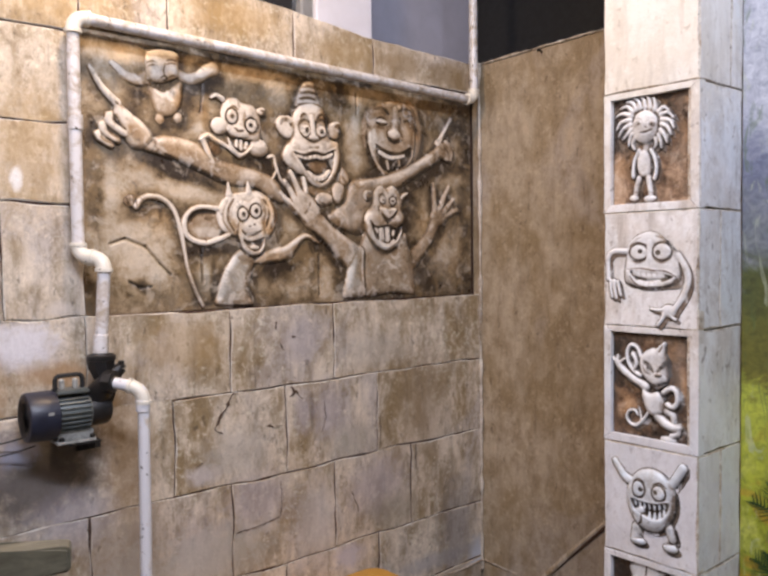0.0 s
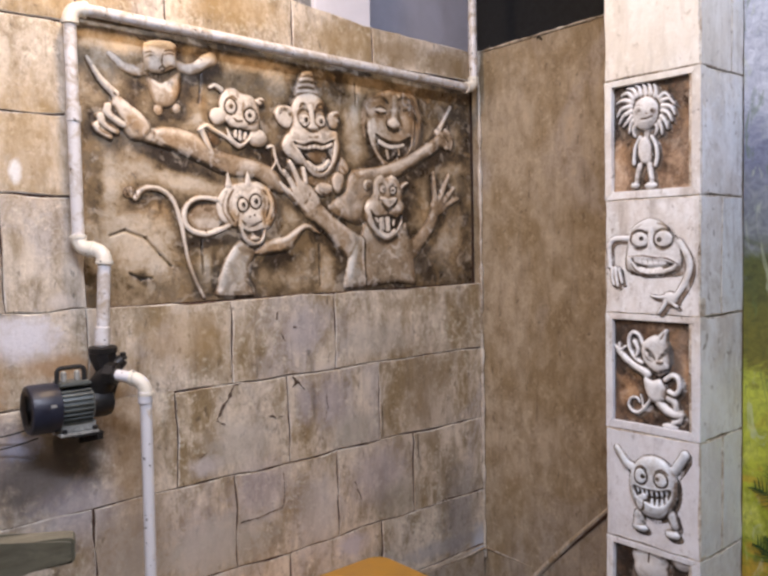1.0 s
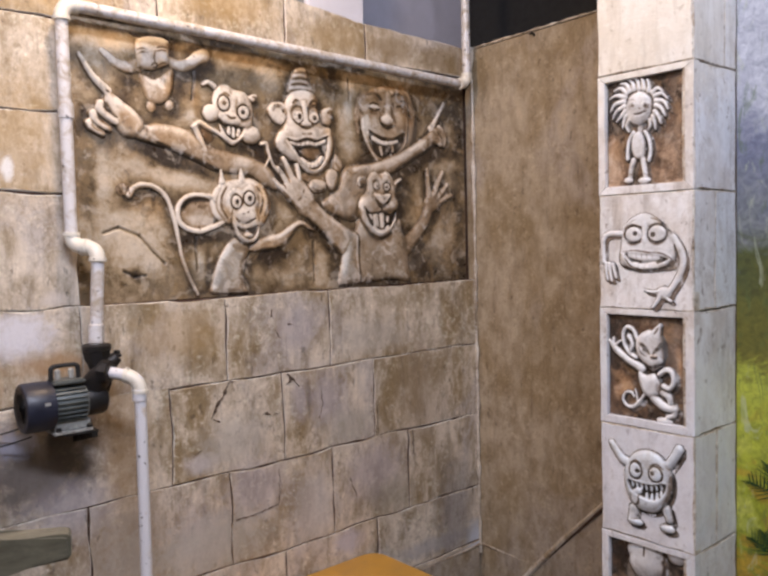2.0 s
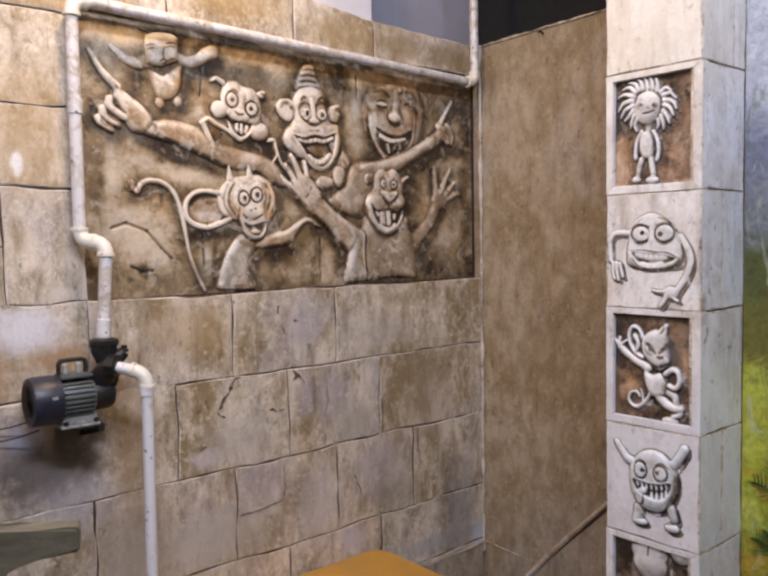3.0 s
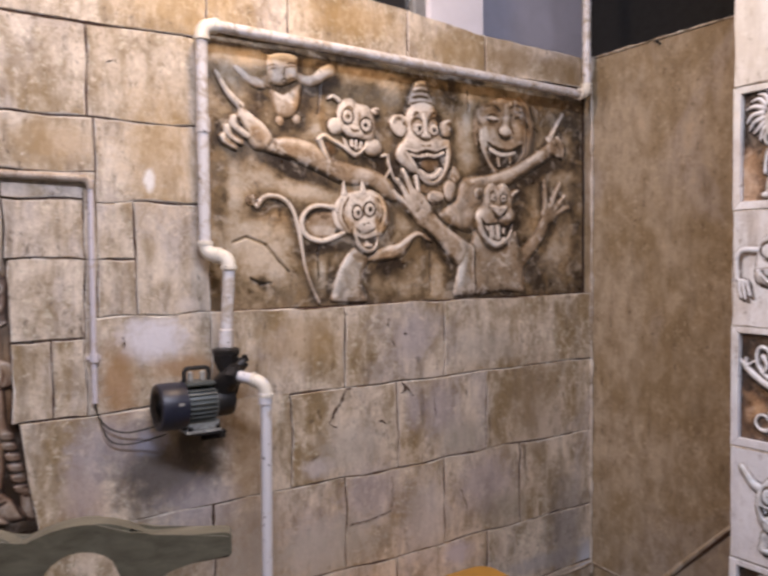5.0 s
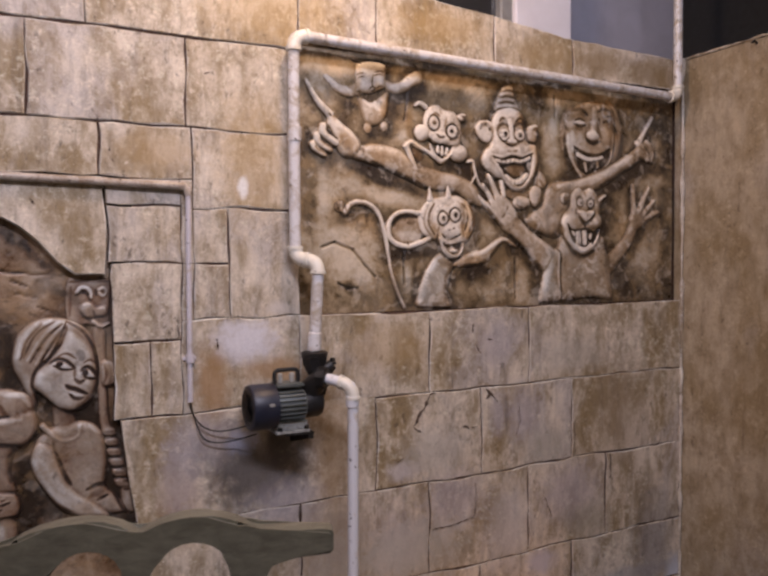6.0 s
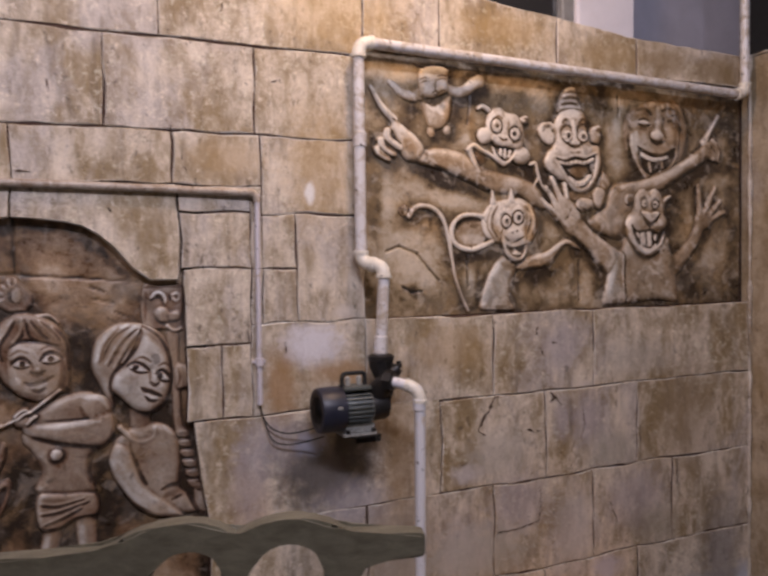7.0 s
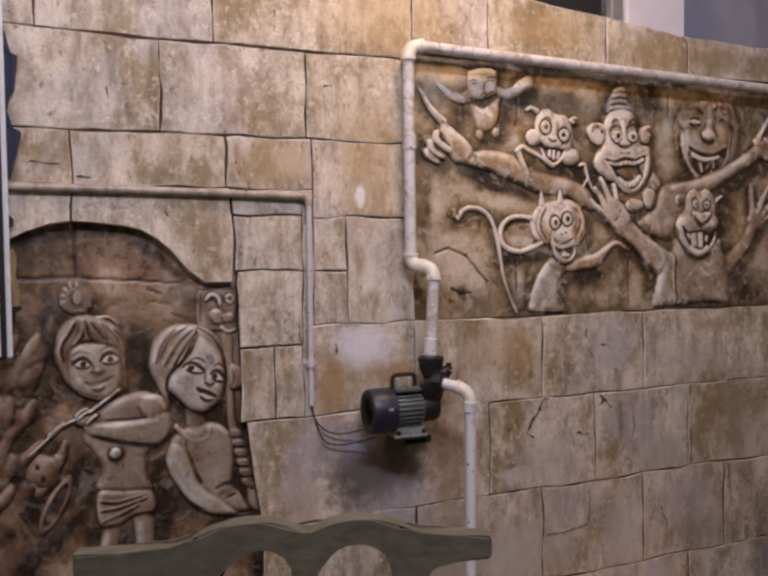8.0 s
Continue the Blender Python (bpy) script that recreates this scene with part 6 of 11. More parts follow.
f.path(((0.4177, 1.5081), (0.4215, 1.4904)), 0.0067, 0.0046, 0.0020, 0.52, 0.0050)
f.stroke(((0.3213, 1.5492), (0.3502, 1.5356), (0.3818, 1.5277), (0.4263, 1.5312), (0.4722, 1.5531)), 0.0035, 0.05, 1, -0.0012)
f.stroke(((0.3008, 1.5807), (0.3038, 1.5347), (0.3261, 1.4927), (0.3567, 1.4594)), 0.0057, 0.84, 0.8, 0.0008)
f.stroke(((0.4813, 1.5979), (0.4805, 1.5492), (0.4756, 1.5032)), 0.0054, 0.8, 0.75, 0.0008)
f.stroke(((0.3230, 1.5363), (0.3377, 1.4935), (0.3569, 1.4712)), 0.0034, 0.1, 0.8, -0.0012)
f.stroke(((0.2938, 1.6089), (0.3010, 1.5923)), 0.0050, 0.14, 0.8, -0.0012)
f.stroke(((0.3723, 1.6699), (0.3844, 1.6772)), 0.0137, 0.62, 0.5, 0.0008)
f.glaze(((0.3527, 1.6705), (0.4533, 1.6765), (0.4770, 1.5914)), 0.0315, 0.9)
f.glaze(((0.3250, 1.6426), (0.3718, 1.6405)), 0.0152, 0.9)
f.glaze(((0.3123, 1.5833), (0.3207, 1.5186)), 0.0184, -0.8)
f.glaze(((0.3470, 1.5720), (0.3621, 1.5395)), 0.0170, -0.5)
f.build("relief_lion", on_panel, MURAL, "laughing lion head relief with faint mane, brown plaster", "relief", 0.5, 0.12, 0.05)

f = Relief(-0.464, 0.131, 1.072, 1.431, 0.0018)
f.path(((-0.4276, 1.3356), (-0.4136, 1.3548), (-0.3887, 1.3617), (-0.3574, 1.3546), (-0.3313, 1.3292), (-0.3147, 1.2764), (-0.3057, 1.2277), (-0.2966, 1.1786), (-0.2805, 1.1337), (-0.2586, 1.0891)), 0.0097, 0.0060, 0.0110, 0.78, 0.0000)
f.stroke(((-0.4160, 1.3547), (-0.3886, 1.3640), (-0.3574, 1.3570), (-0.3337, 1.3339), (-0.3170, 1.2860), (-0.3068, 1.2326), (-0.2977, 1.1835), (-0.2791, 1.1336)), 0.0027, 1, 0.85, 0.0003)
f.dome(-0.4417, 1.3490, 0.0180, 0.0162, 0.0060, 0, 0.52, 0.0000)
f.stroke(((-0.4521, 1.3579), (-0.4456, 1.3397)), 0.0023, 0.2, 0.8, -0.0012)
f.stroke(((-0.4400, 1.3630), (-0.4385, 1.3353)), 0.0024, 0.85, 0.7, 0.0008)
f.stroke(((-0.4294, 1.3565), (-0.4276, 1.3380)), 0.0024, 0.15, 0.8, -0.0012)
f.form(((-0.3060, 1.3008), (-0.2920, 1.3255), (-0.2647, 1.3373), (-0.2290, 1.3385), (-0.2013, 1.3255), (-0.2028, 1.2752), (-0.2132, 1.2575), (-0.2483, 1.2486), (-0.2834, 1.2571), (-0.3028, 1.2765)), 0.0078, 0.0030, 0.56, 0.0000)
f.path(((-0.2010, 1.3356), (-0.2427, 1.3405), (-0.2756, 1.3358), (-0.2975, 1.3180), (-0.3062, 1.2935), (-0.2990, 1.2692), (-0.2754, 1.2534), (-0.2441, 1.2486), (-0.2089, 1.2587), (-0.1801, 1.2703)), 0.0081, 0.0081, 0.0090, 1, 0.0010)
f.stroke(((-0.2927, 1.3011), (-0.2814, 1.3209), (-0.2527, 1.3291), (-0.2181, 1.3276)), 0.0078, 0.14, 0.9, -0.001)
f.stroke(((-0.2464, 1.3119), (-0.2241, 1.3149)), 0.0079, 0.3, 0.7, -0.001)
f.stroke(((-0.2811, 1.2866), (-0.2474, 1.2772), (-0.2223, 1.2825)), 0.0104, 0.74, 0.6, 0.0002)
f.stroke(((-0.2525, 1.3365), (-0.2545, 1.3142)), 0.0016, 0.15, 0.7, -0.0012)
f.stroke(((-0.2479, 1.2622), (-0.2442, 1.2461)), 0.0021, 0.2, 0.8, -0.0012)
f.stroke(((-0.2912, 1.2644), (-0.2620, 1.2485), (-0.2274, 1.2499)), 0.0023, 1.05, 0.7, 0.0008)
f.form(((-0.2238, 1.0899), (-0.2141, 1.1313), (-0.2046, 1.1639), (-0.1866, 1.1941), (-0.1686, 1.2181), (-0.1418, 1.2346), (-0.1109, 1.2163), (-0.1040, 1.1954), (-0.1173, 1.1487), (-0.1227, 1.1162), (-0.1115, 1.0843), (-0.1680, 1.0845)), 0.0247, 0.0130, 0.64, 0.0000)
f.stroke(((-0.1643, 1.2142), (-0.1912, 1.1827), (-0.2040, 1.1385), (-0.2122, 1.1008)), 0.0108, 0.86, 0.7, 0.0008)
f.stroke(((-0.1144, 1.2007), (-0.1278, 1.1490), (-0.1322, 1.0970)), 0.0098, 0.34, 0.6, -0.0012)
f.stroke(((-0.2180, 1.0947), (-0.1679, 1.0897), (-0.1175, 1.0885)), 0.0027, 0.95, 0.7, 0.0008)
f.stroke(((-0.1527, 1.2115), (-0.1204, 1.2008)), 0.0111, 0.25, 0.6, -0.0012)
f.glaze(((-0.1504, 1.1883), (-0.1814, 1.1250)), 0.0356, -0.9)
f.form(((-0.1085, 1.1968), (-0.0772, 1.2253), (-0.0348, 1.2371), (-0.0026, 1.2464), (0.0304, 1.2669), (0.0638, 1.2781), (0.0907, 1.2687), (0.1193, 1.2452), (0.0919, 1.2507), (0.0684, 1.2589), (0.0481, 1.2492), (0.0259, 1.2180), (0.0010, 1.2006), (-0.0359, 1.1944), (-0.0750, 1.1910)), 0.0163, 0.0110, 0.56, 0.0000)
f.stroke(((-0.0587, 1.2239), (-0.0029, 1.2370), (0.0469, 1.2670), (0.0805, 1.2700)), 0.0067, 0.86, 0.7, 0.0008)
f.stroke(((-0.0749, 1.1976), (-0.0118, 1.2034), (0.0295, 1.2315)), 0.0059, 0.18, 0.7, -0.0012)
f.stroke(((-0.0370, 1.2131), (-0.0082, 1.2182)), 0.0088, 0.7, 0.5, 0.0008)
f.glaze(((-0.0900, 1.2070), (-0.0275, 1.2130)), 0.0172, 0.6)
f.form(((-0.2154, 1.3252), (-0.2032, 1.3556), (-0.1770, 1.3781), (-0.1375, 1.3849), (-0.0926, 1.3896), (-0.0577, 1.3755), (-0.0351, 1.3473), (-0.0296, 1.3143), (-0.0431, 1.2796), (-0.0701, 1.2582), (-0.1483, 1.2629), (-0.1715, 1.2679), (-0.1985, 1.2777), (-0.2120, 1.2977)), 0.0277, 0.0140, 0.72, 0.0000)
f.path(((-0.1784, 1.3767), (-0.1794, 1.3918), (-0.1818, 1.4094)), 0.0113, 0.0029, 0.0110, 0.92, 0.0030)
f.path(((-0.1198, 1.3845), (-0.1208, 1.3998), (-0.1234, 1.4151)), 0.0116, 0.0030, 0.0110, 0.95, 0.0030)
f.stroke(((-0.2097, 1.3278), (-0.1976, 1.3558), (-0.1713, 1.3745)), 0.0080, 1, 0.8, 0.0008)
f.stroke(((-0.2062, 1.3028), (-0.1912, 1.2816), (-0.1656, 1.2705)), 0.0054, 0.9, 0.7, 0.0008)
f.stroke(((-0.1658, 1.3646), (-0.1824, 1.3387), (-0.1833, 1.3083), (-0.1653, 1.2807)), 0.0035, 0.2, 0.9, -0.0012)
f.stroke(((-0.1832, 1.3614), (-0.1968, 1.3345), (-0.1963, 1.3030), (-0.1770, 1.2780)), 0.0027, 0.42, 0.7, -0.0012)
f.stroke(((-0.0780, 1.3681), (-0.0588, 1.3373), (-0.0692, 1.2924)), 0.0034, 0.2, 0.9, -0.0012)
f.stroke(((-0.0549, 1.3664), (-0.0387, 1.3300), (-0.0539, 1.2874)), 0.0034, 0.26, 0.8, -0.0012)
f.stroke(((-0.0676, 1.3528), (-0.0513, 1.3257), (-0.0616, 1.2899)), 0.0043, 0.82, 0.7, 0.0008)
f.stroke(((-0.1451, 1.3757), (-0.1004, 1.3802), (-0.0702, 1.3710)), 0.0056, 0.86, 0.6, 0.0008)
f.form(((-0.1726, 1.3314), (-0.1604, 1.3521), (-0.1382, 1.3606), (-0.1189, 1.3613), (-0.0991, 1.3725), (-0.0782, 1.3590), (-0.0728, 1.3317), (-0.0783, 1.2988), (-0.0715, 1.2661), (-0.0754, 1.2345), (-0.0912, 1.2175), (-0.1125, 1.2151), (-0.1346, 1.2256), (-0.1488, 1.2449), (-0.1554, 1.2706), (-0.1607, 1.2897), (-0.1732, 1.3085)), 0.0167, 0.0080, 0.84, 0.0120)
f.stroke(((-0.1698, 1.3264), (-0.1576, 1.3497), (-0.1309, 1.3583)), 0.0055, 1, 0.8, 0.0008)
f.stroke(((-0.0857, 1.3626), (-0.0759, 1.3316)), 0.0042, 0.5, 0.5, -0.0012)
f.arc(-0.1422, 1.3246, 0.0155, 0.0186, 0, 360, 0.0033, 0.0015, 0.1)
f.dome(-0.1422, 1.3246, 0.0133, 0.0167, 0.0030, 0, 0.99, 0.0200)
f.cut(-0.1407, 1.3246, 0.0062, 0.0083, 0.0012, 0, 0.03)
f.arc(-0.1032, 1.3347, 0.0174, 0.0188, 0, 360, 0.0034, 0.0015, 0.1)
f.dome(-0.1032, 1.3347, 0.0151, 0.0169, 0.0030, 0, 0.99, 0.0200)
f.cut(-0.1017, 1.3348, 0.0066, 0.0078, 0.0012, 0, 0.03)
f.stroke(((-0.1505, 1.3423), (-0.1386, 1.3478)), 0.0021, 0.25, 0.8, -0.0012)
f.stroke(((-0.1208, 1.3458), (-0.1232, 1.3148)), 0.0022, 0.2, 0.8, -0.0012)
f.dome(-0.1164, 1.2904, 0.0300, 0.0143, 0.0040, 0, 0.9, 0.0190)
f.cut(-0.1223, 1.2941, 0.0039, 0.0028, 0.0010, 0, 0.08)
f.cut(-0.1087, 1.2983, 0.0039, 0.0029, 0.0010, 0, 0.08)
f.stroke(((-0.1463, 1.2835), (-0.1333, 1.2721), (-0.1109, 1.2710), (-0.0848, 1.2830)), 0.0028, 0.08, 1, -0.0012)
f.hole(((-0.1439, 1.2630), (-0.1189, 1.2553), (-0.0792, 1.2660), (-0.0781, 1.2476), (-0.0909, 1.2293), (-0.1092, 1.2255), (-0.1298, 1.2372)), 0.0080, 0.06)
f.dome(-0.1073, 1.2372, 0.0151, 0.0065, 0.0030, 0, 0.8, 0.0140)
f.path(((-0.1394, 1.2643), (-0.1173, 1.2579), (-0.0837, 1.2673)), 0.0050, 0.0047, 0.0020, 1, 0.0180)
f.stroke(((-0.1265, 1.2488), (-0.1069, 1.2528), (-0.0889, 1.2476)), 0.0025, 0.25, 0.8, -0.0012)
f.stroke(((-0.1524, 1.2731), (-0.1444, 1.2449), (-0.1243, 1.2216), (-0.0973, 1.2175), (-0.0784, 1.2371), (-0.0680, 1.2793)), 0.0042, 1, 0.9, 0.0008)
f.stroke(((-0.1545, 1.3038), (-0.1568, 1.2731), (-0.1460, 1.2398)), 0.0025, 0.2, 0.7, -0.0012)
f.stroke(((-0.1490, 1.2398), (-0.1245, 1.2152), (-0.0929, 1.2123), (-0.0708, 1.2345)), 0.0028, 0.14, 0.8, -0.0012)
f.glaze(((-0.0611, 1.3648), (-0.0435, 1.3259), (-0.0634, 1.2793)), 0.0172, 1)
f.glaze(((-0.0796, 1.3053), (-0.0732, 1.2595)), 0.0085, 1)
f.glaze(((-0.1705, 1.3035), (-0.1567, 1.2782)), 0.0095, 0.8)
f.build("relief_ring_eared_monkey", on_panel, MURAL, "smiling ring-eared monkey relief with long tail, cream plaster", "relief", 0.6, 0.75)

f = Relief(-0.037, 0.696, 1.072, 1.462, 0.0018)
f.path(((0.4581, 1.1902), (0.5055, 1.2269), (0.5497, 1.2708), (0.5702, 1.3120)), 0.0331, 0.0199, 0.0090, 0.46, 0.0000)
f.dome(0.5906, 1.3346, 0.0382, 0.0317, 0.0080, 0, 0.46, 0.0010)
f.path(((0.5752, 1.3531), (0.5713, 1.3970), (0.5697, 1.4409)), 0.0135, 0.0090, 0.0090, 0.52, 0.0000)
f.stroke(((0.5752, 1.3531), (0.5713, 1.3970), (0.5697, 1.4409)), 0.0030, 0.72, 0.5, 0.0008)
f.path(((0.5954, 1.3616), (0.6163, 1.3989), (0.6373, 1.4348)), 0.0137, 0.0091, 0.0090, 0.52, 0.0000)
f.stroke(((0.5954, 1.3616), (0.6163, 1.3989), (0.6373, 1.4348)), 0.0030, 0.72, 0.5, 0.0008)
f.path(((0.6157, 1.3543), (0.6412, 1.3775), (0.6599, 1.3942)), 0.0138, 0.0092, 0.0090, 0.52, 0.0000)
f.stroke(((0.6157, 1.3543), (0.6412, 1.3775), (0.6599, 1.3942)), 0.0031, 0.72, 0.5, 0.0008)
f.path(((0.6223, 1.3385), (0.6501, 1.3521), (0.6782, 1.3593)), 0.0139, 0.0093, 0.0090, 0.52, 0.0000)
f.stroke(((0.6223, 1.3385), (0.6501, 1.3521), (0.6782, 1.3593)), 0.0031, 0.72, 0.5, 0.0008)
f.stroke(((0.4837, 1.1991), (0.5318, 1.2425), (0.5587, 1.2866)), 0.0074, 0.66, 0.5, 0.0008)
f.stroke(((0.5049, 1.1849), (0.5581, 1.2393), (0.6037, 1.3031)), 0.0093, 0.16, 0.7, -0.0012)
f.stroke(((0.5666, 1.3733), (0.5594, 1.3338)), 0.0056, 0.7, 0.5, 0.0008)
f.stroke(((0.5879, 1.2997), (0.6266, 1.3114)), 0.0076, 0.14, 0.6, -0.0012)
f.stroke(((0.5869, 1.3945), (0.5955, 1.3695)), 0.0038, 0.12, 0.7, -0.0012)
f.stroke(((0.6183, 1.3799), (0.6272, 1.3610)), 0.0038, 0.14, 0.7, -0.0012)
f.form(((0.1923, 1.0906), (0.2045, 1.1506), (0.2127, 1.1936), (0.2320, 1.2367), (0.2641, 1.2512), (0.2818, 1.2834), (0.4346, 1.2852), (0.4506, 1.2455), (0.4690, 1.2116), (0.4767, 1.1620), (0.4841, 1.0903), (0.4439, 1.0889), (0.3863, 1.0943), (0.3224, 1.0879), (0.2760, 1.0855), (0.2364, 1.0843)), 0.0308, 0.0140, 0.57, 0.0000)
f.stroke(((0.2354, 1.2222), (0.2215, 1.1747), (0.2128, 1.1100)), 0.0147, 0.86, 0.7, 0.0008)
f.stroke(((0.2812, 1.2541), (0.2861, 1.2102)), 0.0167, 0.74, 0.5, 0.0008)
f.stroke(((0.4503, 1.2241), (0.4619, 1.1624), (0.4652, 1.1066)), 0.0108, 0.36, 0.6, -0.0012)
f.stroke(((0.3058, 1.2395), (0.3544, 1.2171), (0.4153, 1.2394)), 0.0155, 0.32, 0.6, -0.0012)
f.stroke(((0.2852, 1.1661), (0.3635, 1.1720), (0.4344, 1.1476)), 0.0242, 0.52, 0.4, 0.0008)
f.stroke(((0.2551, 1.0850), (0.3421, 1.0886), (0.4650, 1.0895)), 0.0035, 0.85, 0.6, 0.0008)
f.stroke(((0.2583, 1.2454), (0.2730, 1.2249), (0.2700, 1.1665), (0.2779, 1.0869)), 0.0032, 0.06, 1, -0.0012)
f.stroke(((0.2675, 1.2337), (0.2624, 1.1666), (0.2685, 1.0932)), 0.0037, 0.92, 0.6, 0.0008)
f.stroke(((0.2568, 1.1667), (0.2595, 1.1141)), 0.0050, 0.5, 0.5, -0.0012)
f.glaze(((0.2392, 1.2251), (0.2239, 1.1096)), 0.0229, -1)
f.glaze(((0.3061, 1.2542), (0.2858, 1.1955)), 0.0235, -1)
f.glaze(((0.3147, 1.1951), (0.3623, 1.1043)), 0.0515, -0.7)
f.glaze(((0.4043, 1.1940), (0.4337, 1.1016)), 0.0248, -0.5)
f.glaze(((0.4362, 1.2547), (0.4561, 1.1933)), 0.0161, -0.8)
f.form(((0.0993, 1.3476), (0.1591, 1.2988), (0.2416, 1.2511), (0.2637, 1.2337), (0.2404, 1.1932), (0.2069, 1.1764), (0.1573, 1.2198), (0.0892, 1.2783), (0.0560, 1.3012)), 0.0254, 0.0140, 0.6, 0.0000)
f.stroke(((0.1210, 1.3205), (0.1765, 1.2793), (0.2396, 1.2424)), 0.0096, 0.8, 0.7, 0.0008)
f.stroke(((0.0893, 1.2839), (0.1575, 1.2255), (0.2034, 1.1851)), 0.0071, 0.16, 0.8, -0.0012)
f.stroke(((0.1585, 1.2706), (0.2026, 1.2324)), 0.0160, 0.6, 0.4, 0.0008)
f.form(((0.0020, 1.3659), (0.0253, 1.3924), (0.0502, 1.4017), (0.0766, 1.3907), (0.1014, 1.3642), (0.1197, 1.3371), (0.1002, 1.3145), (0.0627, 1.3000), (0.0383, 1.3199), (0.0159, 1.3396)), 0.0181, 0.0140, 0.7, 0.0010)
f.path(((0.0179, 1.3558), (-0.0043, 1.3710), (-0.0214, 1.3876)), 0.0114, 0.0079, 0.0140, 0.84, 0.0010)
f.stroke(((0.0179, 1.3558), (-0.0043, 1.3710), (-0.0214, 1.3876)), 0.0029, 1, 0.8, 0.0008)
f.path(((0.0249, 1.3749), (0.0109, 1.3984), (-0.0063, 1.4189)), 0.0115, 0.0080, 0.0140, 0.84, 0.0010)
f.stroke(((0.0249, 1.3749), (0.0109, 1.3984), (-0.0063, 1.4189)), 0.0029, 1, 0.8, 0.0008)
f.path(((0.0417, 1.3918), (0.0277, 1.4208), (0.0137, 1.4468)), 0.0116, 0.0080, 0.0140, 0.84, 0.0010)
f.stroke(((0.0417, 1.3918), (0.0277, 1.4208), (0.0137, 1.4468)), 0.0030, 1, 0.8, 0.0008)
f.path(((0.0649, 1.3929), (0.0620, 1.4118), (0.0576, 1.4333)), 0.0108, 0.0076, 0.0140, 0.84, 0.0010)
f.stroke(((0.0649, 1.3929), (0.0620, 1.4118), (0.0576, 1.4333)), 0.0030, 1, 0.8, 0.0008)
f.stroke(((0.0165, 1.3638), (0.0089, 1.3850)), 0.0024, 0.14, 0.8, -0.0012)
f.stroke(((0.0316, 1.3806), (0.0223, 1.4017)), 0.0024, 0.14, 0.8, -0.0012)
f.stroke(((0.0533, 1.3937), (0.0456, 1.4163)), 0.0024, 0.14, 0.8, -0.0012)
f.stroke(((0.0776, 1.3633), (0.0670, 1.3411), (0.0568, 1.3326)), 0.0036, 0.25, 0.7, -0.0012)
f.stroke(((0.0330, 1.3725), (0.0541, 1.3570)), 0.0120, 0.92, 0.5, 0.0008)
f.stroke(((0.0082, 1.3581), (0.0368, 1.3266), (0.0628, 1.3054)), 0.0036, 0.18, 0.7, -0.0012)
f.stroke(((0.0944, 1.3557), (0.1110, 1.3341)), 0.0062, 0.86, 0.5, 0.0008)
f.dome(0.2857, 1.3898, 0.0190, 0.0175, 0.0080, 0, 0.5, 0.0130)
f.dome(0.2876, 1.3870, 0.0114, 0.0102, 0.0040, 0, 0.08, 0.0190)
f.path(((0.2974, 1.4034), (0.2822, 1.4042), (0.2726, 1.3936), (0.2760, 1.3793)), 0.0060, 0.0044, 0.0060, 0.92, 0.0170)
f.path(((0.4134, 1.3726), (0.4260, 1.3912), (0.4448, 1.4041)), 0.0106, 0.0064, 0.0100, 0.78, 0.0100)
f.stroke(((0.4197, 1.3818), (0.4406, 1.3993)), 0.0028, 0.14, 0.8, -0.0012)
f.stroke(((0.4116, 1.3876), (0.4154, 1.3696)), 0.0053, 0.1, 0.85, -0.0012)
f.form(((0.3069, 1.3980), (0.3189, 1.4176), (0.3404, 1.4275), (0.3619, 1.4167), (0.3800, 1.4281), (0.4040, 1.4188), (0.4199, 1.3939), (0.4276, 1.3640), (0.4333, 1.3338), (0.4286, 1.3003), (0.4158, 1.2668), (0.3888, 1.2395), (0.3565, 1.2260), (0.3213, 1.2365), (0.2910, 1.2659), (0.2745, 1.2979), (0.2712, 1.3254), (0.2830, 1.3475), (0.3024, 1.3628), (0.3066, 1.3805)), 0.0223, 0.0190, 0.62, 0.0060)
f.stroke(((0.3127, 1.4012), (0.3286, 1.4195), (0.3482, 1.4235)), 0.0058, 0.9, 0.8, 0.0008)
f.stroke(((0.3679, 1.4185), (0.3840, 1.4238), (0.3999, 1.4141)), 0.0052, 0.8, 0.7, 0.0008)
f.stroke(((0.3600, 1.4181), (0.3616, 1.4004)), 0.0038, 0.2, 0.8, -0.0012)
f.stroke(((0.2887, 1.3448), (0.2806, 1.3213), (0.2876, 1.2893)), 0.0083, 0.92, 0.8, 0.0008)
f.stroke(((0.4155, 1.3756), (0.4250, 1.3306), (0.4181, 1.2850)), 0.0088, 0.36, 0.7, -0.0012)
f.stroke(((0.3918, 1.4107), (0.4116, 1.3845)), 0.0105, 0.42, 0.5, -0.0012)
f.stroke(((0.3242, 1.3929), (0.3399, 1.3995), (0.3535, 1.3882)), 0.0029, 0.1, 0.9, -0.0012)
f.stroke(((0.3674, 1.3888), (0.3815, 1.3983), (0.3974, 1.3885)), 0.0029, 0.1, 0.9, -0.0012)
f.arc(0.3396, 1.3817, 0.0131, 0.0129, 0, 360, 0.0027, 0.0015, 0.1)
f.dome(0.3396, 1.3817, 0.0102, 0.0106, 0.0030, 0, 0.99, 0.0245)
f.cut(0.3435, 1.3804, 0.0059, 0.0044, 0.0012, 0, 0.03)
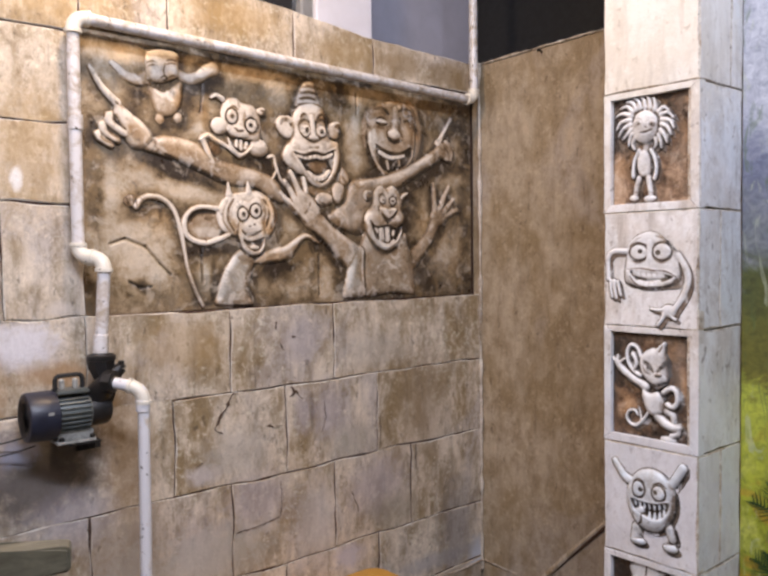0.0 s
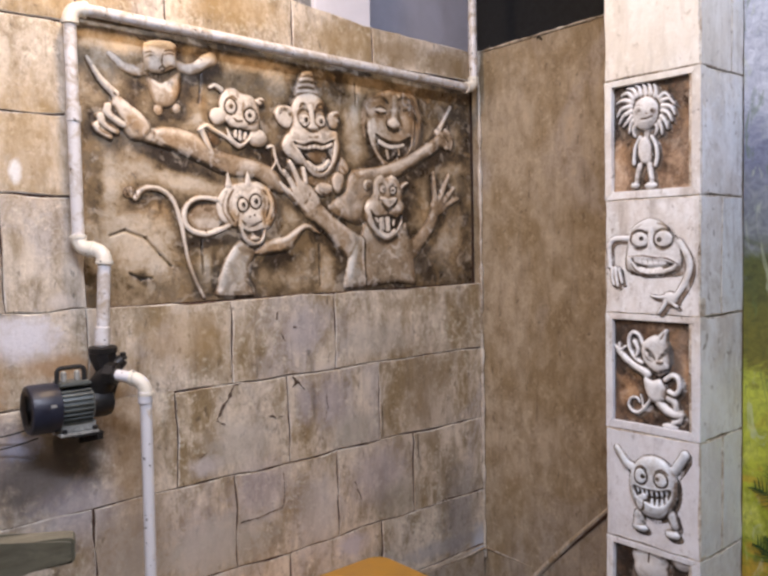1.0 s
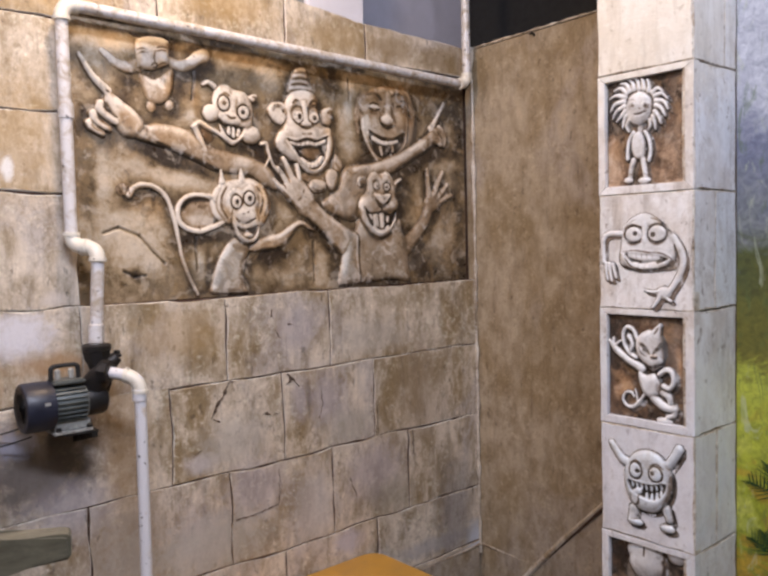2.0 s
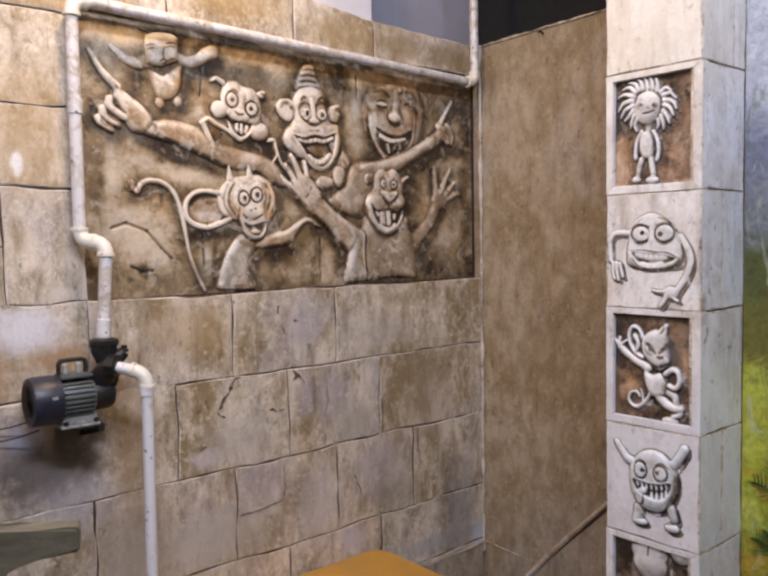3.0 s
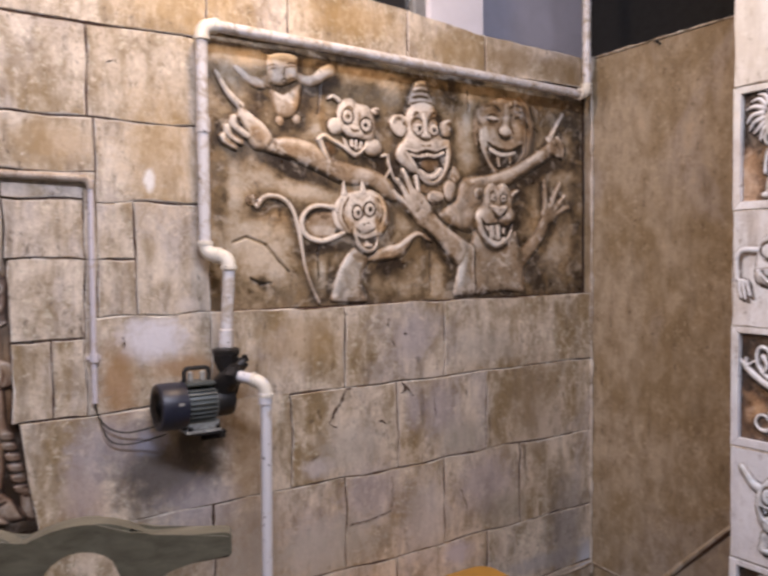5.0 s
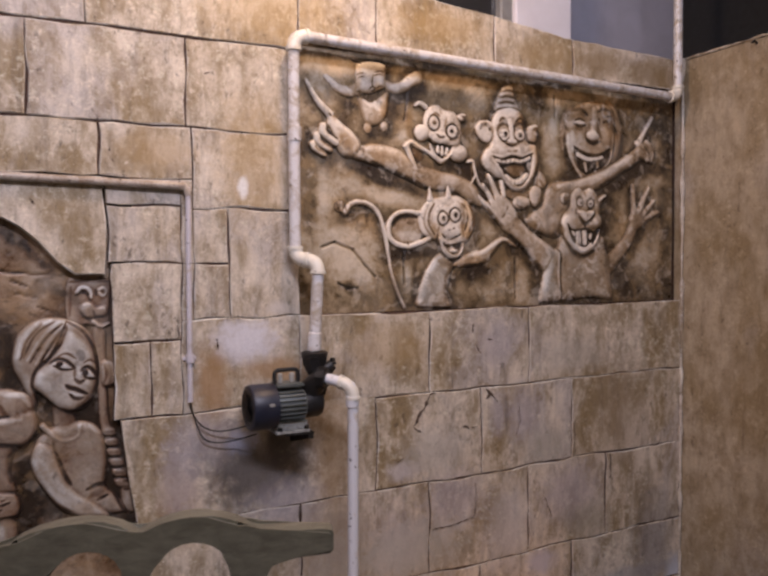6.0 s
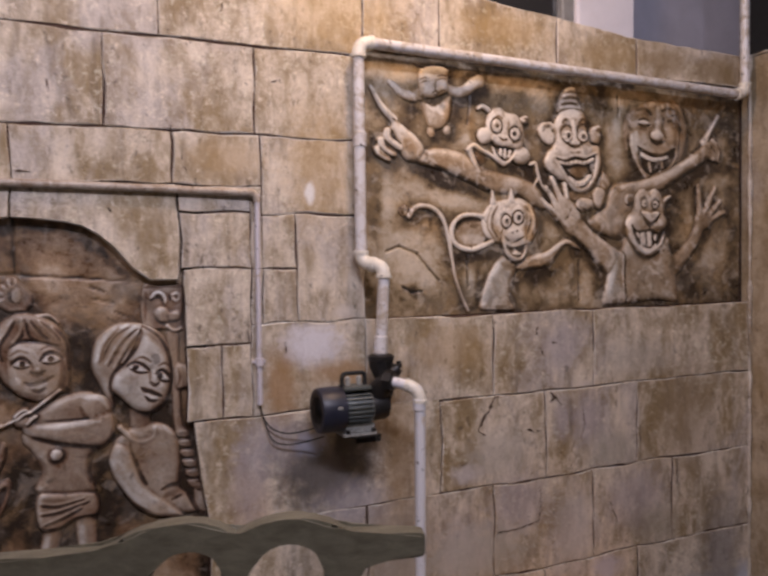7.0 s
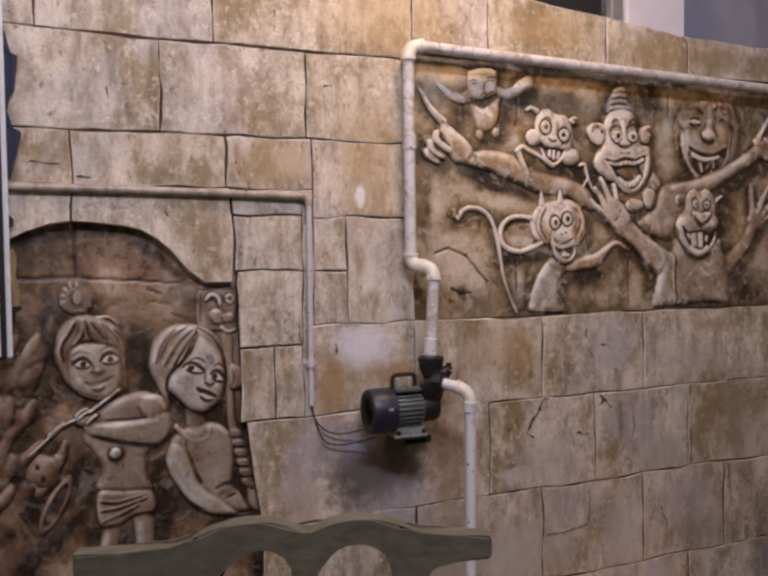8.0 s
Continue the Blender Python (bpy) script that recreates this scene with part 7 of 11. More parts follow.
f.arc(0.3812, 1.3789, 0.0139, 0.0130, 0, 360, 0.0028, 0.0015, 0.1)
f.dome(0.3812, 1.3789, 0.0108, 0.0108, 0.0030, 0, 0.99, 0.0245)
f.cut(0.3792, 1.3788, 0.0060, 0.0045, 0.0012, 0, 0.03)
f.stroke(((0.3276, 1.3666), (0.3432, 1.3627)), 0.0037, 0.3, 0.7, -0.0012)
f.stroke(((0.3669, 1.3620), (0.3869, 1.3641)), 0.0038, 0.2, 0.8, -0.0012)
f.dome(0.3133, 1.3264, 0.0348, 0.0221, 0.0080, 0, 0.74, 0.0225)
f.dome(0.3944, 1.3283, 0.0344, 0.0226, 0.0080, 0, 0.66, 0.0225)
f.stroke(((0.3000, 1.3393), (0.3193, 1.3398)), 0.0084, 0.95, 0.7, 0.0008)
f.stroke(((0.3904, 1.3297), (0.4065, 1.3211)), 0.0087, 0.92, 0.7, 0.0008)
f.form(((0.3274, 1.3533), (0.3431, 1.3582), (0.3608, 1.3528), (0.3808, 1.3579), (0.3948, 1.3539), (0.3825, 1.3370), (0.3602, 1.3231), (0.3407, 1.3359)), 0.0086, 0.0070, 0.8, 0.0290)
f.stroke(((0.3236, 1.3605), (0.3291, 1.3430), (0.3465, 1.3272), (0.3602, 1.3186), (0.3783, 1.3295), (0.3947, 1.3464)), 0.0051, 0.05, 1, -0.0012)
f.stroke(((0.3391, 1.3522), (0.3607, 1.3484)), 0.0075, 1, 0.9, 0.0008)
f.stroke(((0.3602, 1.3201), (0.3599, 1.3022)), 0.0034, 0.1, 0.9, -0.0012)
f.stroke(((0.3627, 1.3499), (0.3625, 1.3380)), 0.0022, 0.2, 0.8, -0.0012)
f.hole(((0.2938, 1.3143), (0.3147, 1.3000), (0.3420, 1.3004), (0.3658, 1.3023), (0.3898, 1.2937), (0.4144, 1.3092), (0.4225, 1.3002), (0.4034, 1.2621), (0.3587, 1.2395), (0.3217, 1.2572), (0.3028, 1.2836)), 0.0120, 0.04)
f.path(((0.3361, 1.2973), (0.3394, 1.2618)), 0.0111, 0.0098, 0.0030, 1, 0.0180)
f.path(((0.3598, 1.2977), (0.3611, 1.2589)), 0.0112, 0.0099, 0.0030, 0.98, 0.0180)
f.stroke(((0.3480, 1.3005), (0.3512, 1.2589)), 0.0026, 0.08, 0.95, -0.0012)
f.path(((0.3147, 1.2985), (0.3222, 1.2838)), 0.0061, 0.0041, 0.0030, 0.9, 0.0160)
f.path(((0.3877, 1.2906), (0.3854, 1.2756)), 0.0071, 0.0050, 0.0030, 0.85, 0.0160)
f.path(((0.3275, 1.2543), (0.3568, 1.2440), (0.3871, 1.2560)), 0.0066, 0.0066, 0.0030, 0.92, 0.0170)
f.stroke(((0.3315, 1.2603), (0.3590, 1.2514), (0.3832, 1.2620)), 0.0028, 0.06, 0.9, -0.0012)
f.stroke(((0.2882, 1.3185), (0.3108, 1.2999), (0.3421, 1.3019), (0.3699, 1.3039), (0.3938, 1.2937), (0.4226, 1.3093)), 0.0034, 0.05, 1, -0.0012)
f.stroke(((0.2823, 1.3096), (0.3025, 1.2689), (0.3547, 1.2335), (0.3951, 1.2485), (0.4243, 1.2881)), 0.0052, 0.95, 0.85, 0.0008)
f.stroke(((0.2729, 1.3153), (0.2800, 1.2892)), 0.0040, 0.1, 0.7, -0.0012)
f.stroke(((0.2762, 1.2891), (0.3135, 1.2365), (0.3564, 1.2185), (0.4051, 1.2425), (0.4304, 1.2821)), 0.0052, 0.16, 0.7, -0.0012)
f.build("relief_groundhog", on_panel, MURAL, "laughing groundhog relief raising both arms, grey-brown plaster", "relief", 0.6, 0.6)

f = Relief(0.784, 0.944, 1.307, 1.561, 0.0014)
f.dome(0.8667, 1.4914, 0.0541, 0.0438, 0.0050, 0, 0.62, 0.0000)
f.path(((0.8316, 1.4912), (0.8124, 1.4832), (0.8028, 1.4674)), 0.0075, 0.0030, 0.0090, 0.82, 0.0010)
f.stroke(((0.8316, 1.4912), (0.8124, 1.4832), (0.8028, 1.4674)), 0.0015, 1, 0.8, 0.0008)
f.path(((0.8315, 1.5018), (0.8075, 1.4989), (0.7966, 1.4832)), 0.0075, 0.0030, 0.0090, 0.82, 0.0010)
f.stroke(((0.8315, 1.5018), (0.8075, 1.4989), (0.7966, 1.4832)), 0.0015, 1, 0.8, 0.0008)
f.path(((0.8338, 1.5109), (0.8122, 1.5174), (0.7952, 1.5124)), 0.0075, 0.0030, 0.0090, 0.82, 0.0010)
f.stroke(((0.8338, 1.5109), (0.8122, 1.5174), (0.7952, 1.5124)), 0.0015, 1, 0.8, 0.0008)
f.path(((0.8373, 1.5188), (0.8242, 1.5314), (0.8073, 1.5288)), 0.0074, 0.0030, 0.0090, 0.82, 0.0010)
f.stroke(((0.8373, 1.5188), (0.8242, 1.5314), (0.8073, 1.5288)), 0.0015, 1, 0.8, 0.0008)
f.path(((0.8455, 1.5228), (0.8360, 1.5380), (0.8217, 1.5414)), 0.0074, 0.0029, 0.0090, 0.82, 0.0010)
f.stroke(((0.8455, 1.5228), (0.8360, 1.5380), (0.8217, 1.5414)), 0.0015, 1, 0.8, 0.0008)
f.path(((0.8548, 1.5245), (0.8501, 1.5399), (0.8407, 1.5467)), 0.0073, 0.0029, 0.0090, 0.82, 0.0010)
f.stroke(((0.8548, 1.5245), (0.8501, 1.5399), (0.8407, 1.5467)), 0.0014, 1, 0.8, 0.0008)
f.path(((0.8664, 1.5237), (0.8628, 1.5409), (0.8558, 1.5493)), 0.0072, 0.0029, 0.0090, 0.82, 0.0010)
f.stroke(((0.8664, 1.5237), (0.8628, 1.5409), (0.8558, 1.5493)), 0.0014, 1, 0.8, 0.0008)
f.path(((0.8779, 1.5218), (0.8755, 1.5388), (0.8708, 1.5489)), 0.0072, 0.0029, 0.0090, 0.82, 0.0010)
f.stroke(((0.8779, 1.5218), (0.8755, 1.5388), (0.8708, 1.5489)), 0.0014, 1, 0.8, 0.0008)
f.path(((0.8892, 1.5159), (0.8902, 1.5301), (0.8856, 1.5412)), 0.0071, 0.0028, 0.0090, 0.82, 0.0010)
f.stroke(((0.8892, 1.5159), (0.8902, 1.5301), (0.8856, 1.5412)), 0.0014, 1, 0.8, 0.0008)
f.path(((0.8983, 1.5104), (0.9093, 1.5179), (0.9226, 1.5097)), 0.0070, 0.0028, 0.0090, 0.82, 0.0010)
f.stroke(((0.8983, 1.5104), (0.9093, 1.5179), (0.9226, 1.5097)), 0.0014, 1, 0.8, 0.0008)
f.path(((0.9028, 1.5036), (0.9204, 1.5050), (0.9325, 1.4920)), 0.0070, 0.0028, 0.0090, 0.82, 0.0010)
f.stroke(((0.9028, 1.5036), (0.9204, 1.5050), (0.9325, 1.4920)), 0.0014, 1, 0.8, 0.0008)
f.path(((0.9051, 1.4930), (0.9239, 1.4882), (0.9327, 1.4708)), 0.0070, 0.0028, 0.0090, 0.82, 0.0010)
f.stroke(((0.9051, 1.4930), (0.9239, 1.4882), (0.9327, 1.4708)), 0.0014, 1, 0.8, 0.0008)
f.path(((0.9052, 1.4828), (0.9185, 1.4748), (0.9263, 1.4575)), 0.0070, 0.0028, 0.0090, 0.82, 0.0010)
f.stroke(((0.9052, 1.4828), (0.9185, 1.4748), (0.9263, 1.4575)), 0.0014, 1, 0.8, 0.0008)
f.path(((0.9031, 1.4708), (0.9121, 1.4573), (0.9177, 1.4423)), 0.0070, 0.0028, 0.0090, 0.82, 0.0010)
f.stroke(((0.9031, 1.4708), (0.9121, 1.4573), (0.9177, 1.4423)), 0.0014, 1, 0.8, 0.0008)
f.path(((0.8987, 1.4611), (0.9033, 1.4461), (0.9045, 1.4316)), 0.0071, 0.0028, 0.0090, 0.82, 0.0010)
f.stroke(((0.8987, 1.4611), (0.9033, 1.4461), (0.9045, 1.4316)), 0.0014, 1, 0.8, 0.0008)
f.path(((0.8328, 1.4804), (0.8222, 1.4691), (0.8126, 1.4597)), 0.0075, 0.0030, 0.0090, 0.82, 0.0010)
f.stroke(((0.8328, 1.4804), (0.8222, 1.4691), (0.8126, 1.4597)), 0.0015, 1, 0.8, 0.0008)
f.path(((0.8353, 1.4706), (0.8294, 1.4576), (0.8271, 1.4440)), 0.0074, 0.0030, 0.0090, 0.82, 0.0010)
f.stroke(((0.8353, 1.4706), (0.8294, 1.4576), (0.8271, 1.4440)), 0.0015, 1, 0.8, 0.0008)
f.path(((0.8424, 1.4601), (0.8366, 1.4482), (0.8414, 1.4349)), 0.0074, 0.0030, 0.0090, 0.82, 0.0010)
f.stroke(((0.8424, 1.4601), (0.8366, 1.4482), (0.8414, 1.4349)), 0.0015, 1, 0.8, 0.0008)
f.path(((0.8920, 1.4538), (0.8921, 1.4414), (0.8877, 1.4336)), 0.0071, 0.0029, 0.0090, 0.82, 0.0010)
f.stroke(((0.8920, 1.4538), (0.8921, 1.4414), (0.8877, 1.4336)), 0.0014, 1, 0.8, 0.0008)
f.dome(0.8667, 1.4820, 0.0311, 0.0354, 0.0100, 0, 0.8, 0.0060)
f.stroke(((0.8364, 1.4757), (0.8495, 1.4529), (0.8693, 1.4442), (0.8897, 1.4561)), 0.0029, 1, 0.85, 0.0008)
f.stroke(((0.8409, 1.5088), (0.8607, 1.5121), (0.8837, 1.5044)), 0.0055, 0.95, 0.6, 0.0008)
f.dome(0.8539, 1.4911, 0.0105, 0.0084, 0.0010, 0, 0.5, 0.0140)
f.cut(0.8551, 1.4889, 0.0047, 0.0031, 0.0010, 0, 0.18)
f.dome(0.8838, 1.4858, 0.0091, 0.0072, 0.0010, 0, 0.55, 0.0140)
f.cut(0.8850, 1.4846, 0.0040, 0.0031, 0.0010, 0, 0.2)
f.stroke(((0.8422, 1.5002), (0.8539, 1.5016), (0.8643, 1.4949)), 0.0015, 0.25, 0.8, -0.0012)
f.stroke(((0.8576, 1.4707), (0.8703, 1.4701), (0.8862, 1.4741)), 0.0020, 0.12, 1, -0.0012)
f.stroke(((0.8599, 1.4662), (0.8726, 1.4646), (0.8840, 1.4682)), 0.0022, 1, 0.7, 0.0008)
f.stroke(((0.8690, 1.4817), (0.8759, 1.4787)), 0.0014, 0.25, 0.8, -0.0012)
f.path(((0.8682, 1.4464), (0.8683, 1.4318)), 0.0079, 0.0079, 0.0060, 0.6, 0.0000)
f.form(((0.8463, 1.4174), (0.8567, 1.4321), (0.8729, 1.4302), (0.8811, 1.4095), (0.8824, 1.3833), (0.8722, 1.3728), (0.8560, 1.3753), (0.8464, 1.3942)), 0.0110, 0.0110, 0.72, 0.0000)
f.path(((0.8520, 1.4316), (0.8416, 1.4137), (0.8382, 1.3907), (0.8383, 1.3759)), 0.0051, 0.0054, 0.0100, 0.95, 0.0000)
f.path(((0.8798, 1.4304), (0.8901, 1.4106), (0.8926, 1.3875), (0.8882, 1.3693)), 0.0049, 0.0052, 0.0100, 0.95, 0.0000)
f.path(((0.8525, 1.3725), (0.8467, 1.3539), (0.8445, 1.3392)), 0.0080, 0.0074, 0.0090, 0.72, 0.0000)
f.path(((0.8745, 1.3726), (0.8781, 1.3514), (0.8805, 1.3365)), 0.0079, 0.0072, 0.0090, 0.72, 0.0000)
f.dome(0.8398, 1.3300, 0.0119, 0.0075, 0.0100, 0, 0.95, 0.0000)
f.dome(0.8772, 1.3273, 0.0161, 0.0073, 0.0100, 0, 0.95, 0.0000)
f.stroke(((0.8630, 1.3652), (0.8632, 1.3378)), 0.0028, 0.12, 0.8, -0.0012)
f.stroke(((0.8475, 1.4110), (0.8453, 1.3901), (0.8513, 1.3768)), 0.0022, 0.2, 0.9, -0.0012)
f.stroke(((0.8822, 1.4094), (0.8847, 1.3831)), 0.0022, 0.2, 0.9, -0.0012)
f.stroke(((0.8580, 1.4172), (0.8651, 1.4007)), 0.0066, 0.95, 0.5, 0.0008)
f.stroke(((0.8373, 1.3440), (0.8539, 1.3406)), 0.0013, 0.3, 0.8, -0.0012)
f.stroke(((0.8701, 1.3415), (0.8885, 1.3380)), 0.0013, 0.3, 0.8, -0.0012)
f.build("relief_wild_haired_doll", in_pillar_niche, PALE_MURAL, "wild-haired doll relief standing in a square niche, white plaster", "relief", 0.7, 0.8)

f = Relief(0.770, 0.983, 1.044, 1.267, 0.0014)
f.form(((0.8264, 1.1984), (0.8287, 1.2221), (0.8441, 1.2420), (0.8674, 1.2540), (0.8915, 1.2552), (0.9152, 1.2430), (0.9374, 1.2219), (0.9517, 1.1992), (0.9562, 1.1737), (0.9511, 1.1482), (0.9316, 1.1387), (0.8400, 1.1392), (0.8230, 1.1541)), 0.0153, 0.0080, 0.84, 0.0000)
f.stroke(((0.8299, 1.2220), (0.8441, 1.2410), (0.8674, 1.2529), (0.8915, 1.2542), (0.9174, 1.2419), (0.9396, 1.2198)), 0.0024, 1, 0.7, 0.0008)
f.stroke(((0.8347, 1.2241), (0.8488, 1.2366), (0.8652, 1.2446)), 0.0022, 0.3, 0.7, -0.0012)
f.stroke(((0.8973, 1.2457), (0.9219, 1.2366), (0.9396, 1.2157)), 0.0026, 0.25, 0.8, -0.0012)
f.arc(0.8584, 1.2108, 0.0217, 0.0175, 0, 360, 0.0036, 0.0015, 0.1)
f.dome(0.8584, 1.2108, 0.0199, 0.0159, 0.0030, 0, 0.99, 0.0080)
f.cut(0.8631, 1.2129, 0.0058, 0.0053, 0.0012, 0, 0.03)
f.arc(0.9133, 1.2120, 0.0217, 0.0181, 0, 360, 0.0034, 0.0015, 0.1)
f.dome(0.9133, 1.2120, 0.0200, 0.0166, 0.0030, 0, 0.99, 0.0080)
f.cut(0.9043, 1.2101, 0.0067, 0.0062, 0.0012, 0, 0.03)
f.stroke(((0.8372, 1.2026), (0.8539, 1.1907), (0.8748, 1.1948)), 0.0045, 0.22, 0.9, -0.0012)
f.stroke(((0.8954, 1.1977), (0.9134, 1.1903), (0.9332, 1.1994)), 0.0043, 0.2, 0.9, -0.0012)
f.stroke(((0.8347, 1.2219), (0.8536, 1.2322), (0.8792, 1.2252)), 0.0022, 0.1, 0.9, -0.0012)
f.stroke(((0.8929, 1.2270), (0.9153, 1.2327), (0.9374, 1.2198)), 0.0024, 0.1, 0.9, -0.0012)
f.path(((0.8849, 1.2335), (0.8839, 1.2157), (0.8829, 1.1978)), 0.0053, 0.0066, 0.0040, 0.98, 0.0070)
f.form(((0.8278, 1.1714), (0.8540, 1.1779), (0.8865, 1.1758), (0.9203, 1.1747), (0.9488, 1.1625), (0.9316, 1.1417), (0.8925, 1.1348), (0.8542, 1.1362), (0.8351, 1.1510)), 0.0055, 0.0040, 0.9, 0.0070)
f.hole(((0.8362, 1.1714), (0.8692, 1.1694), (0.9092, 1.1664), (0.9402, 1.1583), (0.9227, 1.1478), (0.8925, 1.1411), (0.8612, 1.1438), (0.8470, 1.1554)), 0.0070, 0.06)
f.path(((0.8505, 1.1672), (0.8809, 1.1610), (0.9137, 1.1612)), 0.0073, 0.0066, 0.0030, 1, 0.0060)
f.path(((0.8589, 1.1459), (0.8822, 1.1420), (0.9071, 1.1466)), 0.0059, 0.0053, 0.0030, 0.98, 0.0060)
f.stroke(((0.8634, 1.1704), (0.8647, 1.1566)), 0.0009, 0.25, 0.9, -0.0006)
f.stroke(((0.8762, 1.1705), (0.8774, 1.1567)), 0.0009, 0.25, 0.9, -0.0006)
f.stroke(((0.8888, 1.1705), (0.8901, 1.1568)), 0.0009, 0.25, 0.9, -0.0006)
f.stroke(((0.9013, 1.1705), (0.9025, 1.1570)), 0.0009, 0.25, 0.9, -0.0006)
f.stroke(((0.8705, 1.1492), (0.8706, 1.1376)), 0.0009, 0.25, 0.9, -0.0006)
f.stroke(((0.8832, 1.1494), (0.8833, 1.1378)), 0.0009, 0.25, 0.9, -0.0006)
f.stroke(((0.8958, 1.1496), (0.8959, 1.1380)), 0.0009, 0.25, 0.9, -0.0006)
f.stroke(((0.8302, 1.1736), (0.8610, 1.1757), (0.8922, 1.1716), (0.9225, 1.1696), (0.9467, 1.1584)), 0.0020, 0.08, 1, -0.0012)
f.stroke(((0.8375, 1.1596), (0.8518, 1.1426), (0.8753, 1.1355)), 0.0020, 0.12, 0.9, -0.0012)
f.stroke(((0.9205, 1.1426), (0.9371, 1.1398), (0.9468, 1.1522)), 0.0074, 0.42, 0.7, -0.0012)
f.path(((0.8275, 1.2135), (0.7957, 1.2140), (0.7821, 1.2011), (0.7809, 1.1768), (0.7823, 1.1526)), 0.0070, 0.0063, 0.0090, 0.95, 0.0000)
f.stroke(((0.7933, 1.2031), (0.8106, 1.2051)), 0.0023, 0.12, 0.9, -0.0012)
f.path(((0.7886, 1.1482), (0.7887, 1.1284), (0.7925, 1.1120)), 0.0053, 0.0042, 0.0090, 0.88, 0.0000)
f.stroke(((0.7886, 1.1482), (0.7887, 1.1284), (0.7925, 1.1120)), 0.0014, 1, 0.7, 0.0008)
f.path(((0.7973, 1.1483), (0.7987, 1.1286), (0.8025, 1.1101)), 0.0053, 0.0042, 0.0090, 0.88, 0.0000)
f.stroke(((0.7973, 1.1483), (0.7987, 1.1286), (0.8025, 1.1101)), 0.0014, 1, 0.7, 0.0008)
f.path(((0.8060, 1.1463), (0.8098, 1.1289), (0.8135, 1.1169)), 0.0053, 0.0042, 0.0090, 0.88, 0.0000)
f.stroke(((0.8060, 1.1463), (0.8098, 1.1289), (0.8135, 1.1169)), 0.0014, 1, 0.7, 0.0008)
f.path(((0.9484, 1.2033), (0.9658, 1.1748), (0.9703, 1.1485), (0.9589, 1.1177), (0.9408, 1.0904)), 0.0088, 0.0075, 0.0090, 0.92, 0.0000)
f.stroke(((0.9518, 1.1890), (0.9563, 1.1635), (0.9533, 1.1431)), 0.0023, 0.15, 0.9, -0.0012)
f.dome(0.9277, 1.0857, 0.0188, 0.0145, 0.0090, 0, 0.9, 0.0000)
f.path(((0.9188, 1.0895), (0.9031, 1.0868), (0.8860, 1.0893)), 0.0047, 0.0034, 0.0090, 0.95, 0.0000)
f.path(((0.9189, 1.0812), (0.9123, 1.0683), (0.9023, 1.0542)), 0.0060, 0.0044, 0.0090, 0.95, 0.0000)
f.path(((0.9300, 1.0796), (0.9366, 1.0716), (0.9432, 1.0689)), 0.0051, 0.0038, 0.0090, 0.9, 0.0000)
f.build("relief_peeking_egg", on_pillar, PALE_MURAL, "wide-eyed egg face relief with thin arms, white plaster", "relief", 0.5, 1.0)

f = Relief(0.780, 0.961, 0.784, 1.031, 0.0014)
f.dome(0.8398, 0.9726, 0.0192, 0.0306, 0.0040, 0, 0.4, 0.0000)
f.path(((0.8565, 0.9828), (0.8492, 1.0007), (0.8336, 1.0060), (0.8240, 0.9921), (0.8265, 0.9692), (0.8388, 0.9495), (0.8568, 0.9405)), 0.0055, 0.0055, 0.0120, 0.92, 0.0000)
f.path(((0.8373, 0.9855), (0.8459, 0.9699), (0.8424, 0.9532)), 0.0055, 0.0041, 0.0090, 0.75, 0.0020)
f.form(((0.8530, 0.9716), (0.8647, 0.9932), (0.8879, 1.0048), (0.9062, 0.9998), (0.9198, 0.9894), (0.9222, 0.9643), (0.9247, 0.9435), (0.9170, 0.9247), (0.9001, 0.9131), (0.8828, 0.9207), (0.8698, 0.9332), (0.8591, 0.9462)), 0.0155, 0.0180, 0.8, 0.0000)
f.form(((0.8937, 0.9967), (0.9049, 1.0125), (0.9161, 1.0186), (0.9174, 0.9987), (0.9131, 0.9825)), 0.0055, 0.0100, 0.9, 0.0080)
f.stroke(((0.9028, 0.9953), (0.9084, 1.0043), (0.9117, 1.0109)), 0.0028, 0.12, 0.9, -0.0012)
f.dome(0.8766, 0.9609, 0.0081, 0.0065, 0.0020, 0, 0.98, 0.0185)
f.cut(0.8801, 0.9602, 0.0042, 0.0039, 0.0010, 0, 0.03)
f.stroke(((0.8636, 0.9769), (0.8777, 0.9675), (0.8917, 0.9517)), 0.0040, 0.06, 1, -0.0012)
f.dome(0.9099, 0.9652, 0.0056, 0.0048, 0.0020, 0, 0.95, 0.0175)
f.cut(0.9087, 0.9640, 0.0032, 0.0032, 0.0010, 0, 0.05)
f.stroke(((0.8986, 0.9524), (0.9110, 0.9643), (0.9199, 0.9778)), 0.0037, 0.08, 1, -0.0012)
f.stroke(((0.8672, 0.9686), (0.8709, 0.9517), (0.8849, 0.9467)), 0.0016, 0.2, 0.8, -0.0012)
f.stroke(((0.8880, 0.9877), (0.8939, 0.9647), (0.8964, 0.9500)), 0.0044, 0.98, 0.6, 0.0008)
f.dome(0.9033, 0.9390, 0.0193, 0.0106, 0.0060, 0, 0.98, 0.0150)
f.dome(0.9032, 0.9465, 0.0091, 0.0043, 0.0030, 0, 0.12, 0.0220)
f.stroke(((0.8757, 0.9317), (0.8943, 0.9231), (0.9214, 0.9326)), 0.0029, 0.05, 1, -0.0012)
